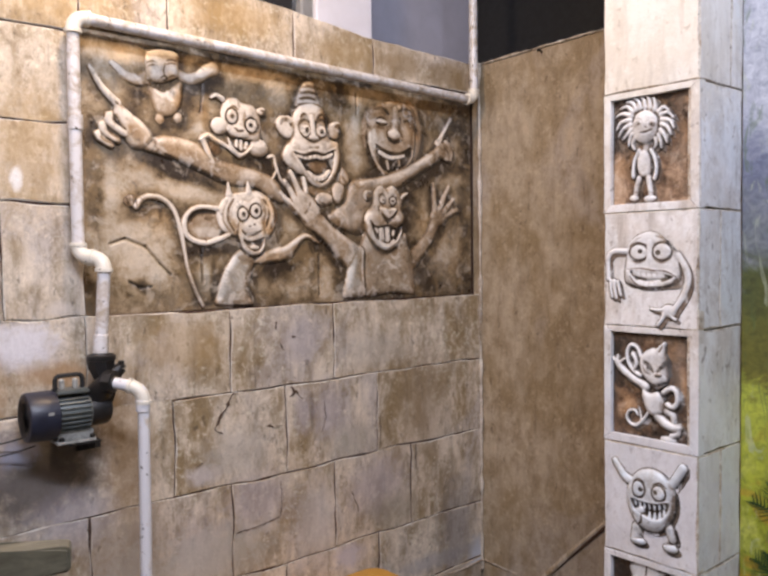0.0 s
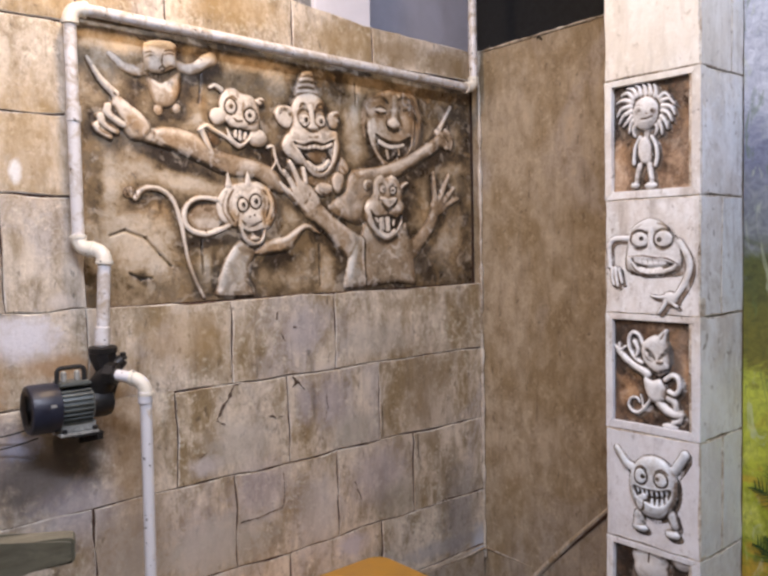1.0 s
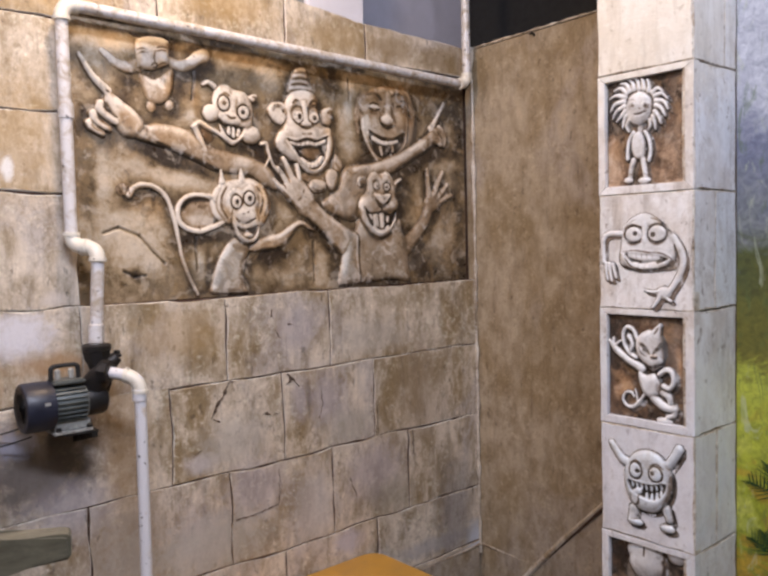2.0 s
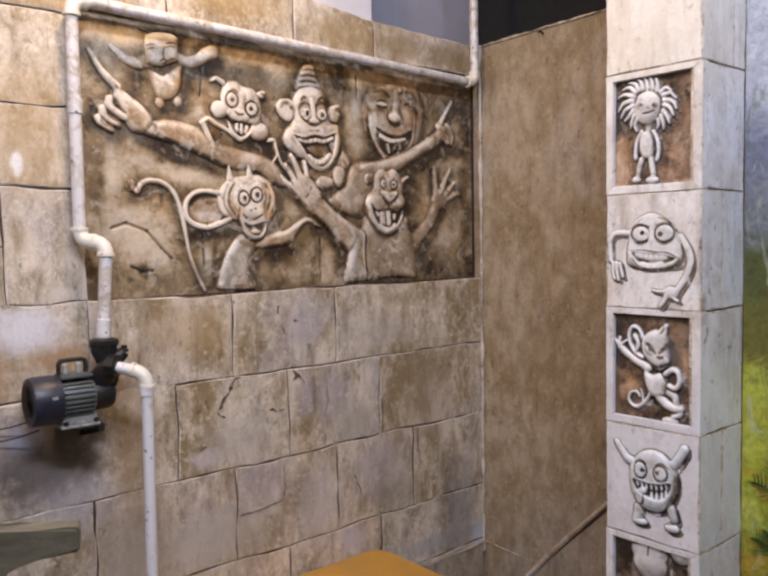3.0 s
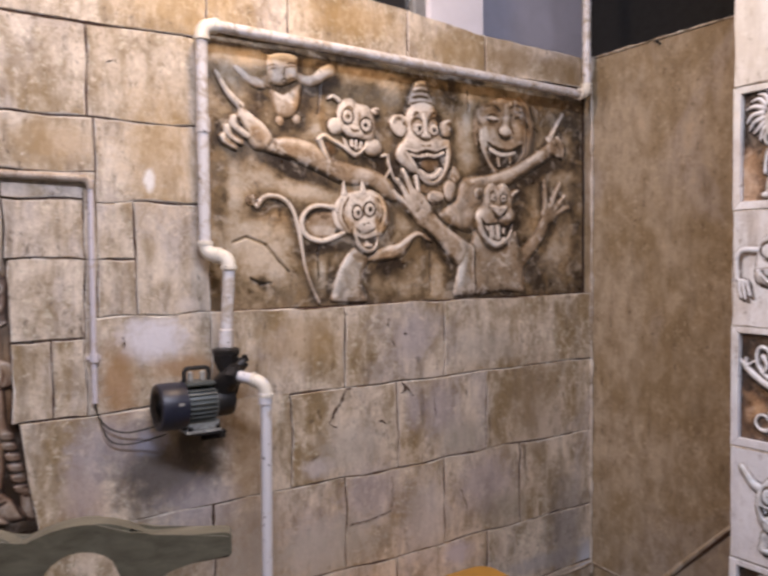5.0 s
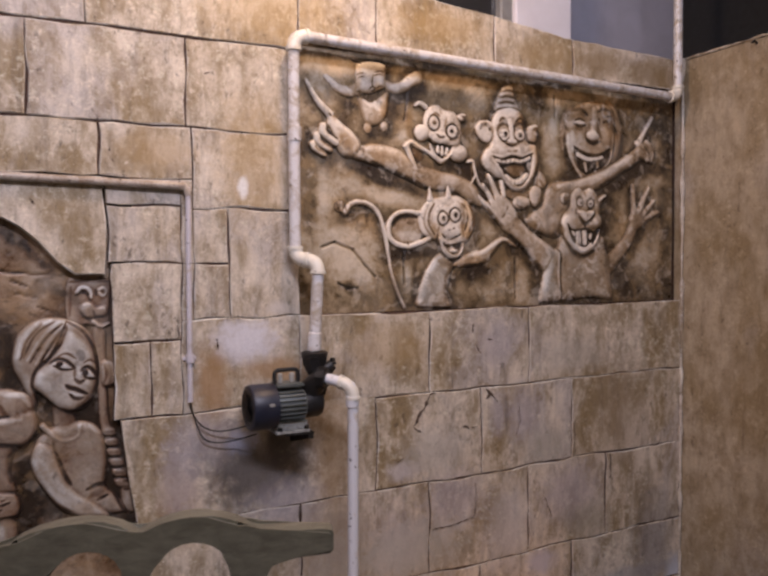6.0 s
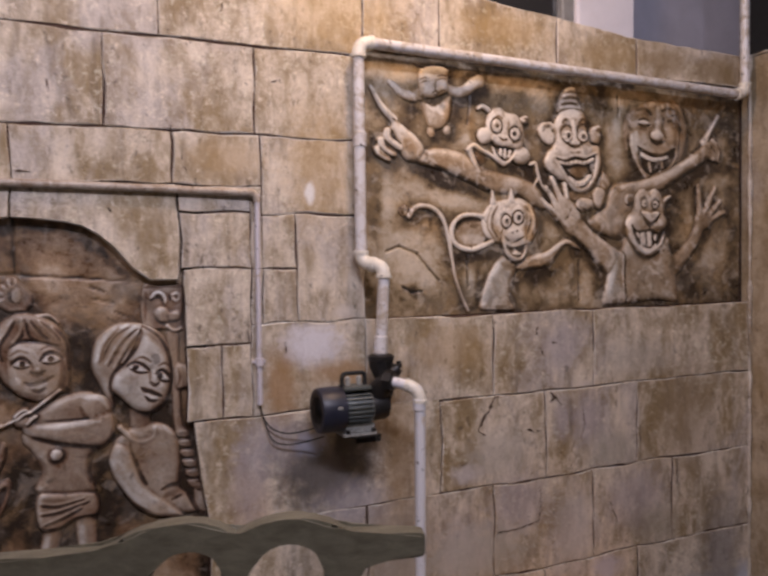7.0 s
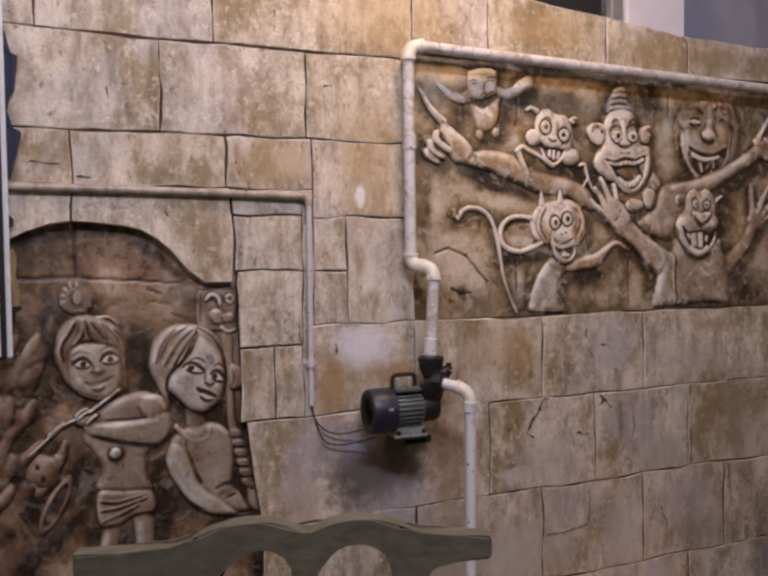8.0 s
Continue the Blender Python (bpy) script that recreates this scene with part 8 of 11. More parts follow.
f.stroke(((0.8710, 0.9344), (0.8828, 0.9185), (0.9012, 0.9143)), 0.0029, 1, 0.8, 0.0008)
f.stroke(((0.8613, 0.9746), (0.8729, 0.9864), (0.8879, 0.9941)), 0.0067, 0.98, 0.6, 0.0008)
f.path(((0.8688, 0.9169), (0.8425, 0.9291), (0.8231, 0.9402), (0.8057, 0.9551), (0.7969, 0.9665)), 0.0111, 0.0083, 0.0120, 0.88, 0.0000)
f.path(((0.7957, 0.9641), (0.7881, 0.9746)), 0.0045, 0.0031, 0.0110, 0.95, 0.0000)
f.path(((0.7994, 0.9678), (0.7994, 0.9801)), 0.0045, 0.0031, 0.0110, 0.95, 0.0000)
f.path(((0.8057, 0.9651), (0.8167, 0.9738)), 0.0045, 0.0031, 0.0110, 0.95, 0.0000)
f.stroke(((0.8617, 0.9247), (0.8352, 0.9371), (0.8132, 0.9525)), 0.0030, 1, 0.8, 0.0008)
f.stroke(((0.8570, 0.9155), (0.8353, 0.9239), (0.8157, 0.9372)), 0.0023, 0.25, 0.7, -0.0012)
f.form(((0.8641, 0.9141), (0.8806, 0.9053), (0.9001, 0.9099), (0.9128, 0.8944), (0.9163, 0.8736), (0.9074, 0.8595), (0.8891, 0.8536), (0.8739, 0.8611), (0.8632, 0.8814), (0.8583, 0.9015)), 0.0134, 0.0160, 0.84, 0.0000)
f.stroke(((0.8760, 0.8950), (0.8831, 0.8743)), 0.0090, 1, 0.6, 0.0008)
f.stroke(((0.9083, 0.8885), (0.9107, 0.8696)), 0.0055, 0.4, 0.6, -0.0012)
f.path(((0.9126, 0.9093), (0.9271, 0.9195), (0.9405, 0.9148), (0.9439, 0.8953), (0.9353, 0.8805), (0.9207, 0.8838)), 0.0071, 0.0065, 0.0120, 0.9, 0.0030)
f.stroke(((0.9239, 0.9022), (0.9329, 0.8970), (0.9263, 0.8898)), 0.0033, 0.12, 0.9, -0.0012)
f.path(((0.9152, 0.8703), (0.9310, 0.8630), (0.9356, 0.8489)), 0.0104, 0.0078, 0.0100, 0.72, 0.0000)
f.path(((0.8972, 0.8569), (0.9155, 0.8415), (0.9357, 0.8362), (0.9456, 0.8378)), 0.0118, 0.0092, 0.0130, 0.86, 0.0000)
f.path(((0.9456, 0.8378), (0.9447, 0.8250), (0.9292, 0.8171)), 0.0065, 0.0065, 0.0110, 0.86, 0.0000)
f.dome(0.9215, 0.8084, 0.0202, 0.0075, 0.0120, 0, 0.98, 0.0000)
f.path(((0.8763, 0.8615), (0.8623, 0.8420), (0.8456, 0.8285), (0.8311, 0.8306), (0.8224, 0.8437), (0.8285, 0.8579), (0.8430, 0.8611), (0.8491, 0.8521)), 0.0050, 0.0036, 0.0100, 0.9, 0.0000)
f.path(((0.8575, 0.8413), (0.8550, 0.8584), (0.8514, 0.8689)), 0.0033, 0.0022, 0.0080, 0.75, 0.0000)
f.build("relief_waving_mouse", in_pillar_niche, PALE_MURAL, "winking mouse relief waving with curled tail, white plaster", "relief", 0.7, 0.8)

f = Relief(0.783, 0.976, 0.551, 0.771, 0.0014)
f.path(((0.8500, 0.7041), (0.8281, 0.7094), (0.8120, 0.7262), (0.7994, 0.7417)), 0.0127, 0.0091, 0.0110, 0.9, 0.0000)
f.path(((0.9378, 0.7175), (0.9509, 0.7372), (0.9605, 0.7550)), 0.0116, 0.0116, 0.0110, 0.9, 0.0000)
f.path(((0.8531, 0.6039), (0.8497, 0.5808)), 0.0125, 0.0111, 0.0100, 0.68, 0.0000)
f.path(((0.9309, 0.6199), (0.9390, 0.5984)), 0.0118, 0.0105, 0.0100, 0.68, 0.0000)
f.dome(0.8569, 0.5749, 0.0204, 0.0100, 0.0130, 0, 0.97, 0.0000)
f.dome(0.9336, 0.5776, 0.0179, 0.0107, 0.0130, 0, 0.97, 0.0000)
f.form(((0.8379, 0.7081), (0.8594, 0.7335), (0.8899, 0.7429), (0.9197, 0.7350), (0.9390, 0.7146), (0.9481, 0.6849), (0.9440, 0.6520), (0.9275, 0.6211), (0.9026, 0.6027), (0.8734, 0.6037), (0.8470, 0.6190), (0.8334, 0.6503), (0.8295, 0.6796)), 0.0225, 0.0180, 0.78, 0.0000)
f.stroke(((0.8428, 0.7058), (0.8642, 0.7279), (0.8923, 0.7358), (0.9176, 0.7260)), 0.0034, 1, 0.8, 0.0008)
f.stroke(((0.8383, 0.6537), (0.8530, 0.6239), (0.8769, 0.6101), (0.9049, 0.6109), (0.9252, 0.6291)), 0.0027, 1, 0.7, 0.0008)
f.stroke(((0.9425, 0.6942), (0.9395, 0.6541), (0.9253, 0.6248)), 0.0033, 0.4, 0.6, -0.0012)
f.arc(0.8633, 0.6937, 0.0148, 0.0181, 0, 360, 0.0032, 0.0015, 0.1)
f.dome(0.8633, 0.6937, 0.0131, 0.0165, 0.0030, 0, 0.99, 0.0180)
f.cut(0.8692, 0.6939, 0.0059, 0.0055, 0.0012, 0, 0.03)
f.arc(0.9110, 0.6935, 0.0153, 0.0167, 0, 360, 0.0031, 0.0015, 0.1)
f.dome(0.9110, 0.6935, 0.0136, 0.0150, 0.0030, 0, 0.99, 0.0180)
f.cut(0.9042, 0.6951, 0.0057, 0.0054, 0.0012, 0, 0.03)
f.stroke(((0.8476, 0.7069), (0.8643, 0.7170), (0.8785, 0.7091)), 0.0018, 0.15, 0.9, -0.0012)
f.stroke(((0.8971, 0.7087), (0.9131, 0.7165), (0.9290, 0.7071)), 0.0018, 0.15, 0.9, -0.0012)
f.stroke(((0.8880, 0.6980), (0.8892, 0.6853)), 0.0045, 1, 0.6, 0.0008)
f.hole(((0.8442, 0.6695), (0.8730, 0.6673), (0.9021, 0.6687), (0.9326, 0.6770), (0.9317, 0.6586), (0.9172, 0.6389), (0.8966, 0.6327), (0.8767, 0.6364), (0.8528, 0.6449)), 0.0100, 0.04)
f.path(((0.8539, 0.6684), (0.8552, 0.6555)), 0.0050, 0.0017, 0.0030, 1, 0.0110)
f.path(((0.8647, 0.6676), (0.8659, 0.6536)), 0.0049, 0.0016, 0.0030, 1, 0.0110)
f.path(((0.8753, 0.6668), (0.8766, 0.6529)), 0.0049, 0.0016, 0.0030, 1, 0.0110)
f.path(((0.8870, 0.6674), (0.8883, 0.6535)), 0.0049, 0.0016, 0.0030, 1, 0.0110)
f.path(((0.8986, 0.6679), (0.8999, 0.6541)), 0.0048, 0.0016, 0.0030, 1, 0.0110)
f.path(((0.9101, 0.6706), (0.9114, 0.6569)), 0.0048, 0.0016, 0.0030, 1, 0.0110)
f.path(((0.9214, 0.6733), (0.9227, 0.6618)), 0.0047, 0.0016, 0.0030, 1, 0.0110)
f.path(((0.8885, 0.6350), (0.8884, 0.6470)), 0.0049, 0.0016, 0.0030, 0.98, 0.0110)
f.path(((0.9001, 0.6357), (0.9000, 0.6476)), 0.0048, 0.0016, 0.0030, 0.98, 0.0110)
f.path(((0.9115, 0.6396), (0.9114, 0.6515)), 0.0048, 0.0016, 0.0030, 0.98, 0.0110)
f.path(((0.9216, 0.6486), (0.9216, 0.6594)), 0.0047, 0.0016, 0.0030, 0.98, 0.0110)
f.stroke(((0.8418, 0.6712), (0.8729, 0.6695), (0.9021, 0.6709), (0.9359, 0.6810)), 0.0029, 1, 0.9, 0.0008)
f.stroke(((0.8480, 0.6438), (0.8768, 0.6331), (0.8978, 0.6297), (0.9184, 0.6371), (0.9350, 0.6616)), 0.0029, 1, 0.9, 0.0008)
f.path(((0.8695, 0.6479), (0.8577, 0.6406), (0.8554, 0.6289), (0.8650, 0.6192)), 0.0076, 0.0055, 0.0050, 0.92, 0.0120)
f.stroke(((0.8696, 0.6391), (0.8697, 0.6237), (0.8603, 0.6146)), 0.0025, 0.08, 0.95, -0.0012)
f.stroke(((0.8493, 0.6385), (0.8494, 0.6230), (0.8603, 0.6124)), 0.0023, 0.12, 0.9, -0.0012)
f.stroke(((0.8484, 0.5804), (0.8700, 0.5840)), 0.0021, 0.2, 0.8, -0.0012)
f.stroke(((0.9211, 0.5828), (0.9413, 0.5884)), 0.0020, 0.2, 0.8, -0.0012)
f.T -= 0.7
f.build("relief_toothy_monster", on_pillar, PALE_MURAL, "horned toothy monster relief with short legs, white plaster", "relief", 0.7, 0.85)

f = Relief(0.818, 0.983, 0.382, 0.558, 0.0015)
f.dome(0.8734, 0.5032, 0.0450, 0.0285, 0.0120, 0, 0.7, 0.0000)
f.dome(0.8758, 0.4788, 0.0425, 0.0372, 0.0160, 0, 0.72, 0.0000)
f.arc(0.8711, 0.5025, 0.0403, 0.0241, 30, 150, 0.0022, 0.0015, 0.08)
f.line(0.8734, 0.5273, 0.8734, 0.4999, 0.0022, 0.0015, 0.08)
f.dome(0.9489, 0.5181, 0.0243, 0.0211, 0.0120, 0, 0.72, 0.0000)
f.dome(0.8853, 0.4273, 0.0352, 0.0328, 0.0140, 0, 0.7, 0.0000)
f.build("relief_capped_figure", in_pillar_niche, PALE_MURAL, "capped round-headed figure relief in a square niche, white plaster", "relief")

f = Relief(-1.448, -1.134, 0.579, 1.213, 0.0015)
f.form(((-1.3727, 1.1479), (-1.3662, 1.1785), (-1.3524, 1.1977), (-1.3360, 1.2015), (-1.3201, 1.1845), (-1.3042, 1.1643), (-1.3019, 1.1413), (-1.3217, 1.1254), (-1.3524, 1.1266)), 0.0119, 0.0080, 0.5, 0.0000)
f.stroke(((-1.3371, 1.1812), (-1.3325, 1.1980)), 0.0022, 0.78, 0.8, 0.0008)
f.stroke(((-1.3416, 1.1820), (-1.3414, 1.1995)), 0.0025, 0.22, 0.8, -0.0012)
f.stroke(((-1.3461, 1.1812), (-1.3504, 1.1981)), 0.0022, 0.78, 0.8, 0.0008)
f.stroke(((-1.3503, 1.1789), (-1.3587, 1.1938)), 0.0025, 0.22, 0.8, -0.0012)
f.stroke(((-1.3538, 1.1752), (-1.3656, 1.1870)), 0.0022, 0.78, 0.8, 0.0008)
f.stroke(((-1.3563, 1.1705), (-1.3707, 1.1783)), 0.0025, 0.22, 0.8, -0.0012)
f.stroke(((-1.3578, 1.1651), (-1.3736, 1.1683)), 0.0022, 0.78, 0.8, 0.0008)
f.stroke(((-1.3580, 1.1593), (-1.3740, 1.1577)), 0.0025, 0.22, 0.8, -0.0012)
f.stroke(((-1.3570, 1.1538), (-1.3720, 1.1475)), 0.0022, 0.78, 0.8, 0.0008)
f.dome(-1.3409, 1.1613, 0.0143, 0.0206, 0.0030, 0, 0.12, 0.0060)
f.dome(-1.3352, 1.1611, 0.0096, 0.0155, 0.0030, 0, 0.85, 0.0080)
f.stroke(((-1.3523, 1.1287), (-1.3282, 1.1339), (-1.3043, 1.1226)), 0.0030, 0.7, 0.7, 0.0008)
f.path(((-1.2986, 1.1161), (-1.2730, 1.1171), (-1.2556, 1.1016)), 0.0061, 0.0037, 0.0080, 0.66, 0.0000)
f.form(((-1.3846, 1.0561), (-1.3741, 1.0966), (-1.3487, 1.1203), (-1.3217, 1.1264), (-1.2917, 1.1179), (-1.2586, 1.0997), (-1.2393, 1.0712), (-1.2334, 1.0284), (-1.2346, 0.9805), (-1.2474, 0.9527), (-1.3471, 0.9678), (-1.3710, 0.9996), (-1.3835, 1.0293)), 0.0181, 0.0140, 0.44, 0.0000)
f.form(((-1.3556, 1.0441), (-1.3407, 1.0619), (-1.3058, 1.0652), (-1.2706, 1.0581), (-1.2473, 1.0356), (-1.2411, 1.0022), (-1.2479, 0.9698), (-1.2645, 0.9487), (-1.2945, 0.9385), (-1.3245, 0.9472), (-1.3481, 0.9668), (-1.3568, 0.9986)), 0.0202, 0.0120, 0.68, 0.0070)
f.stroke(((-1.3258, 1.1152), (-1.3285, 1.0862), (-1.3445, 1.0642)), 0.0040, 0.72, 0.8, 0.0008)
f.stroke(((-1.3211, 1.1118), (-1.3238, 1.0828), (-1.3398, 1.0608)), 0.0035, 0.12, 0.8, -0.0012)
f.stroke(((-1.3432, 1.1128), (-1.3573, 1.0855), (-1.3711, 1.0656)), 0.0040, 0.72, 0.8, 0.0008)
f.stroke(((-1.3385, 1.1095), (-1.3526, 1.0822), (-1.3665, 1.0623)), 0.0035, 0.12, 0.8, -0.0012)
f.stroke(((-1.3222, 1.1067), (-1.3171, 1.0804), (-1.2980, 1.0669)), 0.0040, 0.72, 0.8, 0.0008)
f.stroke(((-1.3174, 1.1034), (-1.3123, 1.0770), (-1.2931, 1.0635)), 0.0035, 0.12, 0.8, -0.0012)
f.stroke(((-1.3143, 1.1115), (-1.2955, 1.0846), (-1.2801, 1.0733)), 0.0040, 0.72, 0.8, 0.0008)
f.stroke(((-1.3095, 1.1082), (-1.2907, 1.0812), (-1.2753, 1.0699)), 0.0035, 0.12, 0.8, -0.0012)
f.stroke(((-1.2949, 1.1097), (-1.2718, 1.0876), (-1.2584, 1.0680)), 0.0041, 0.72, 0.8, 0.0008)
f.stroke(((-1.2901, 1.1063), (-1.2670, 1.0842), (-1.2535, 1.0645)), 0.0036, 0.12, 0.8, -0.0012)
f.stroke(((-1.3651, 1.0777), (-1.3734, 1.0524), (-1.3683, 1.0314)), 0.0039, 0.72, 0.8, 0.0008)
f.stroke(((-1.3605, 1.0743), (-1.3687, 1.0490), (-1.3636, 1.0280)), 0.0035, 0.12, 0.8, -0.0012)
f.stroke(((-1.2706, 1.0960), (-1.2503, 1.0718), (-1.2430, 1.0449)), 0.0041, 0.72, 0.8, 0.0008)
f.stroke(((-1.2658, 1.0926), (-1.2454, 1.0683), (-1.2381, 1.0414)), 0.0036, 0.12, 0.8, -0.0012)
f.stroke(((-1.2454, 1.0291), (-1.2402, 0.9969), (-1.2429, 0.9704)), 0.0041, 0.72, 0.8, 0.0008)
f.stroke(((-1.2405, 1.0256), (-1.2353, 0.9933), (-1.2380, 0.9669)), 0.0036, 0.12, 0.8, -0.0012)
f.stroke(((-1.3496, 1.0541), (-1.3252, 1.0673), (-1.2961, 1.0636), (-1.2568, 1.0531)), 0.0032, 0.1, 0.9, -0.0012)
f.form(((-1.3447, 1.0206), (-1.3330, 1.0271), (-1.3205, 1.0264), (-1.3120, 1.0175), (-1.3208, 1.0128), (-1.3343, 1.0137)), 0.0030, 0.0008, 0.86, 0.0196)
f.cut(-1.3264, 1.0205, 0.0063, 0.0068, 0.0008, 0, 0.02)
f.form(((-1.2902, 1.0255), (-1.2791, 1.0343), (-1.2653, 1.0345), (-1.2525, 1.0263), (-1.2637, 1.0196), (-1.2795, 1.0196)), 0.0031, 0.0008, 0.86, 0.0196)
f.cut(-1.2724, 1.0276, 0.0064, 0.0068, 0.0008, 0, 0.02)
f.stroke(((-1.3476, 1.0187), (-1.3358, 1.0304), (-1.3223, 1.0306), (-1.3100, 1.0184)), 0.0041, 0.03, 1, -0.0012)
f.stroke(((-1.2932, 1.0247), (-1.2810, 1.0386), (-1.2651, 1.0398), (-1.2495, 1.0272)), 0.0045, 0.03, 1, -0.0012)
f.stroke(((-1.3420, 1.0152), (-1.3286, 1.0102), (-1.3130, 1.0144)), 0.0022, 0.14, 0.9, -0.0012)
f.stroke(((-1.2874, 1.0201), (-1.2717, 1.0159), (-1.2546, 1.0212)), 0.0022, 0.14, 0.9, -0.0012)
f.stroke(((-1.3491, 1.0375), (-1.3334, 1.0469), (-1.3142, 1.0416)), 0.0025, 0.3, 0.7, -0.0012)
f.stroke(((-1.2926, 1.0467), (-1.2747, 1.0541), (-1.2550, 1.0445)), 0.0025, 0.28, 0.7, -0.0012)
f.stroke(((-1.3455, 1.0290), (-1.3495, 1.0209)), 0.0034, 0.2, 0.7, -0.0012)
f.stroke(((-1.3113, 1.0038), (-1.3056, 0.9982), (-1.2959, 0.9965), (-1.2839, 1.0030)), 0.0043, 0.05, 1, -0.0012)
f.stroke(((-1.3014, 1.0094), (-1.2937, 1.0068)), 0.0034, 0.9, 0.7, 0.0008)
f.stroke(((-1.3090, 1.0204), (-1.3074, 1.0067)), 0.0034, 0.3, 0.6, -0.0012)
f.stroke(((-1.3236, 0.9817), (-1.3140, 0.9768), (-1.3023, 0.9770), (-1.2865, 0.9811), (-1.2684, 0.9914)), 0.0038, 0.03, 1, -0.0012)
f.stroke(((-1.3103, 0.9702), (-1.2966, 0.9702), (-1.2806, 0.9775)), 0.0037, 0.92, 0.9, 0.0008)
f.stroke(((-1.3085, 0.9638), (-1.2968, 0.9608), (-1.2848, 0.9672)), 0.0038, 0.12, 0.9, -0.0012)
f.stroke(((-1.3388, 0.9911), (-1.3334, 0.9782)), 0.0060, 0.92, 0.7, 0.0008)
f.stroke(((-1.3375, 1.0399), (-1.3161, 1.0459), (-1.3007, 1.0367)), 0.0050, 0.82, 0.5, 0.0008)
f.stroke(((-1.2534, 1.0296), (-1.2484, 0.9921), (-1.2592, 0.9610)), 0.0062, 0.36, 0.6, -0.0012)
f.stroke(((-1.3376, 0.9618), (-1.3137, 0.9516), (-1.2843, 0.9514)), 0.0061, 0.5, 0.5, -0.0012)
f.form(((-1.3047, 0.9225), (-1.2445, 0.9482), (-1.1935, 0.9517), (-1.1581, 0.9174), (-1.1466, 0.8707), (-1.1686, 0.8271), (-1.1896, 0.8206), (-1.1989, 0.7783), (-1.1918, 0.7308), (-1.3044, 0.7451), (-1.2974, 0.7898), (-1.3121, 0.8284), (-1.3327, 0.8569), (-1.3278, 0.8962)), 0.0207, 0.0120, 0.54, 0.0000)
f.dome(-1.1873, 0.9113, 0.0371, 0.0345, 0.0100, 0, 0.6, 0.0070)
f.stroke(((-1.2092, 0.9390), (-1.1784, 0.9365), (-1.1603, 0.9100)), 0.0053, 0.85, 0.7, 0.0008)
f.stroke(((-1.2179, 0.9204), (-1.2082, 0.8980), (-1.2002, 0.8887)), 0.0048, 0.22, 0.6, -0.0012)
f.form(((-1.3390, 0.9098), (-1.3005, 0.8937), (-1.2509, 0.8933), (-1.2000, 0.8973), (-1.1604, 0.9068), (-1.1463, 0.8837), (-1.1535, 0.8473), (-1.1831, 0.8297), (-1.2321, 0.8380), (-1.2819, 0.8527), (-1.3227, 0.8705)), 0.0145, 0.0120, 0.62, 0.0060)
f.stroke(((-1.3007, 0.8874), (-1.2411, 0.8839), (-1.1796, 0.8868)), 0.0062, 0.82, 0.7, 0.0008)
f.stroke(((-1.3111, 0.8652), (-1.2522, 0.8444), (-1.1810, 0.8327)), 0.0049, 0.14, 0.8, -0.0012)
f.stroke(((-1.2857, 0.8965), (-1.2408, 0.8945), (-1.2001, 0.8951)), 0.0028, 0.15, 0.9, -0.0012)
f.stroke(((-1.2778, 0.8194), (-1.2540, 0.7740)), 0.0206, 0.66, 0.5, 0.0008)
f.stroke(((-1.3073, 0.8226), (-1.2912, 0.7997), (-1.2961, 0.7631)), 0.0059, 0.3, 0.6, -0.0012)
f.stroke(((-1.2020, 0.8165), (-1.2014, 0.7569)), 0.0061, 0.26, 0.7, -0.0012)
f.path(((-1.4355, 0.8366), (-1.4021, 0.8650), (-1.3682, 0.8937)), 0.0047, 0.0049, 0.0120, 0.8, 0.0060)
f.path(((-1.3682, 0.8937), (-1.3136, 0.9201), (-1.2572, 0.9598)), 0.0051, 0.0048, 0.0120, 0.78, 0.0100)
f.dome(-1.3296, 0.9027, 0.0193, 0.0157, 0.0120, 0, 0.62, 0.0100)
f.path(((-1.3438, 0.9123), (-1.3309, 0.9237), (-1.3212, 0.9250)), 0.0054, 0.0042, 0.0080, 0.72, 0.0160)
f.stroke(((-1.3439, 0.9071), (-1.3311, 0.9185), (-1.3214, 0.9197)), 0.0019, 0.14, 0.8, -0.0012)
f.path(((-1.3362, 0.9074), (-1.3234, 0.9168), (-1.3136, 0.9180)), 0.0054, 0.0042, 0.0080, 0.72, 0.0160)
f.stroke(((-1.3364, 0.9022), (-1.3235, 0.9115), (-1.3137, 0.9128)), 0.0019, 0.14, 0.8, -0.0012)
f.path(((-1.3201, 0.8955), (-1.3080, 0.9070), (-1.3041, 0.9088)), 0.0055, 0.0042, 0.0080, 0.72, 0.0160)
f.stroke(((-1.3202, 0.8903), (-1.3082, 0.9018), (-1.3042, 0.9035)), 0.0019, 0.14, 0.8, -0.0012)
f.path(((-1.3971, 0.8758), (-1.3893, 0.8844)), 0.0047, 0.0035, 0.0100, 0.82, 0.0080)
f.path(((-1.3875, 0.8831), (-1.3797, 0.8917)), 0.0047, 0.0036, 0.0100, 0.82, 0.0080)
f.path(((-1.3769, 0.8904), (-1.3690, 0.8990)), 0.0048, 0.0036, 0.0100, 0.82, 0.0080)
f.form(((-1.4361, 0.8142), (-1.4187, 0.8389), (-1.3908, 0.8317), (-1.3710, 0.8628), (-1.3579, 0.8511), (-1.3667, 0.8083), (-1.3922, 0.7780), (-1.4169, 0.7707), (-1.4350, 0.7873)), 0.0138, 0.0110, 0.46, 0.0000)
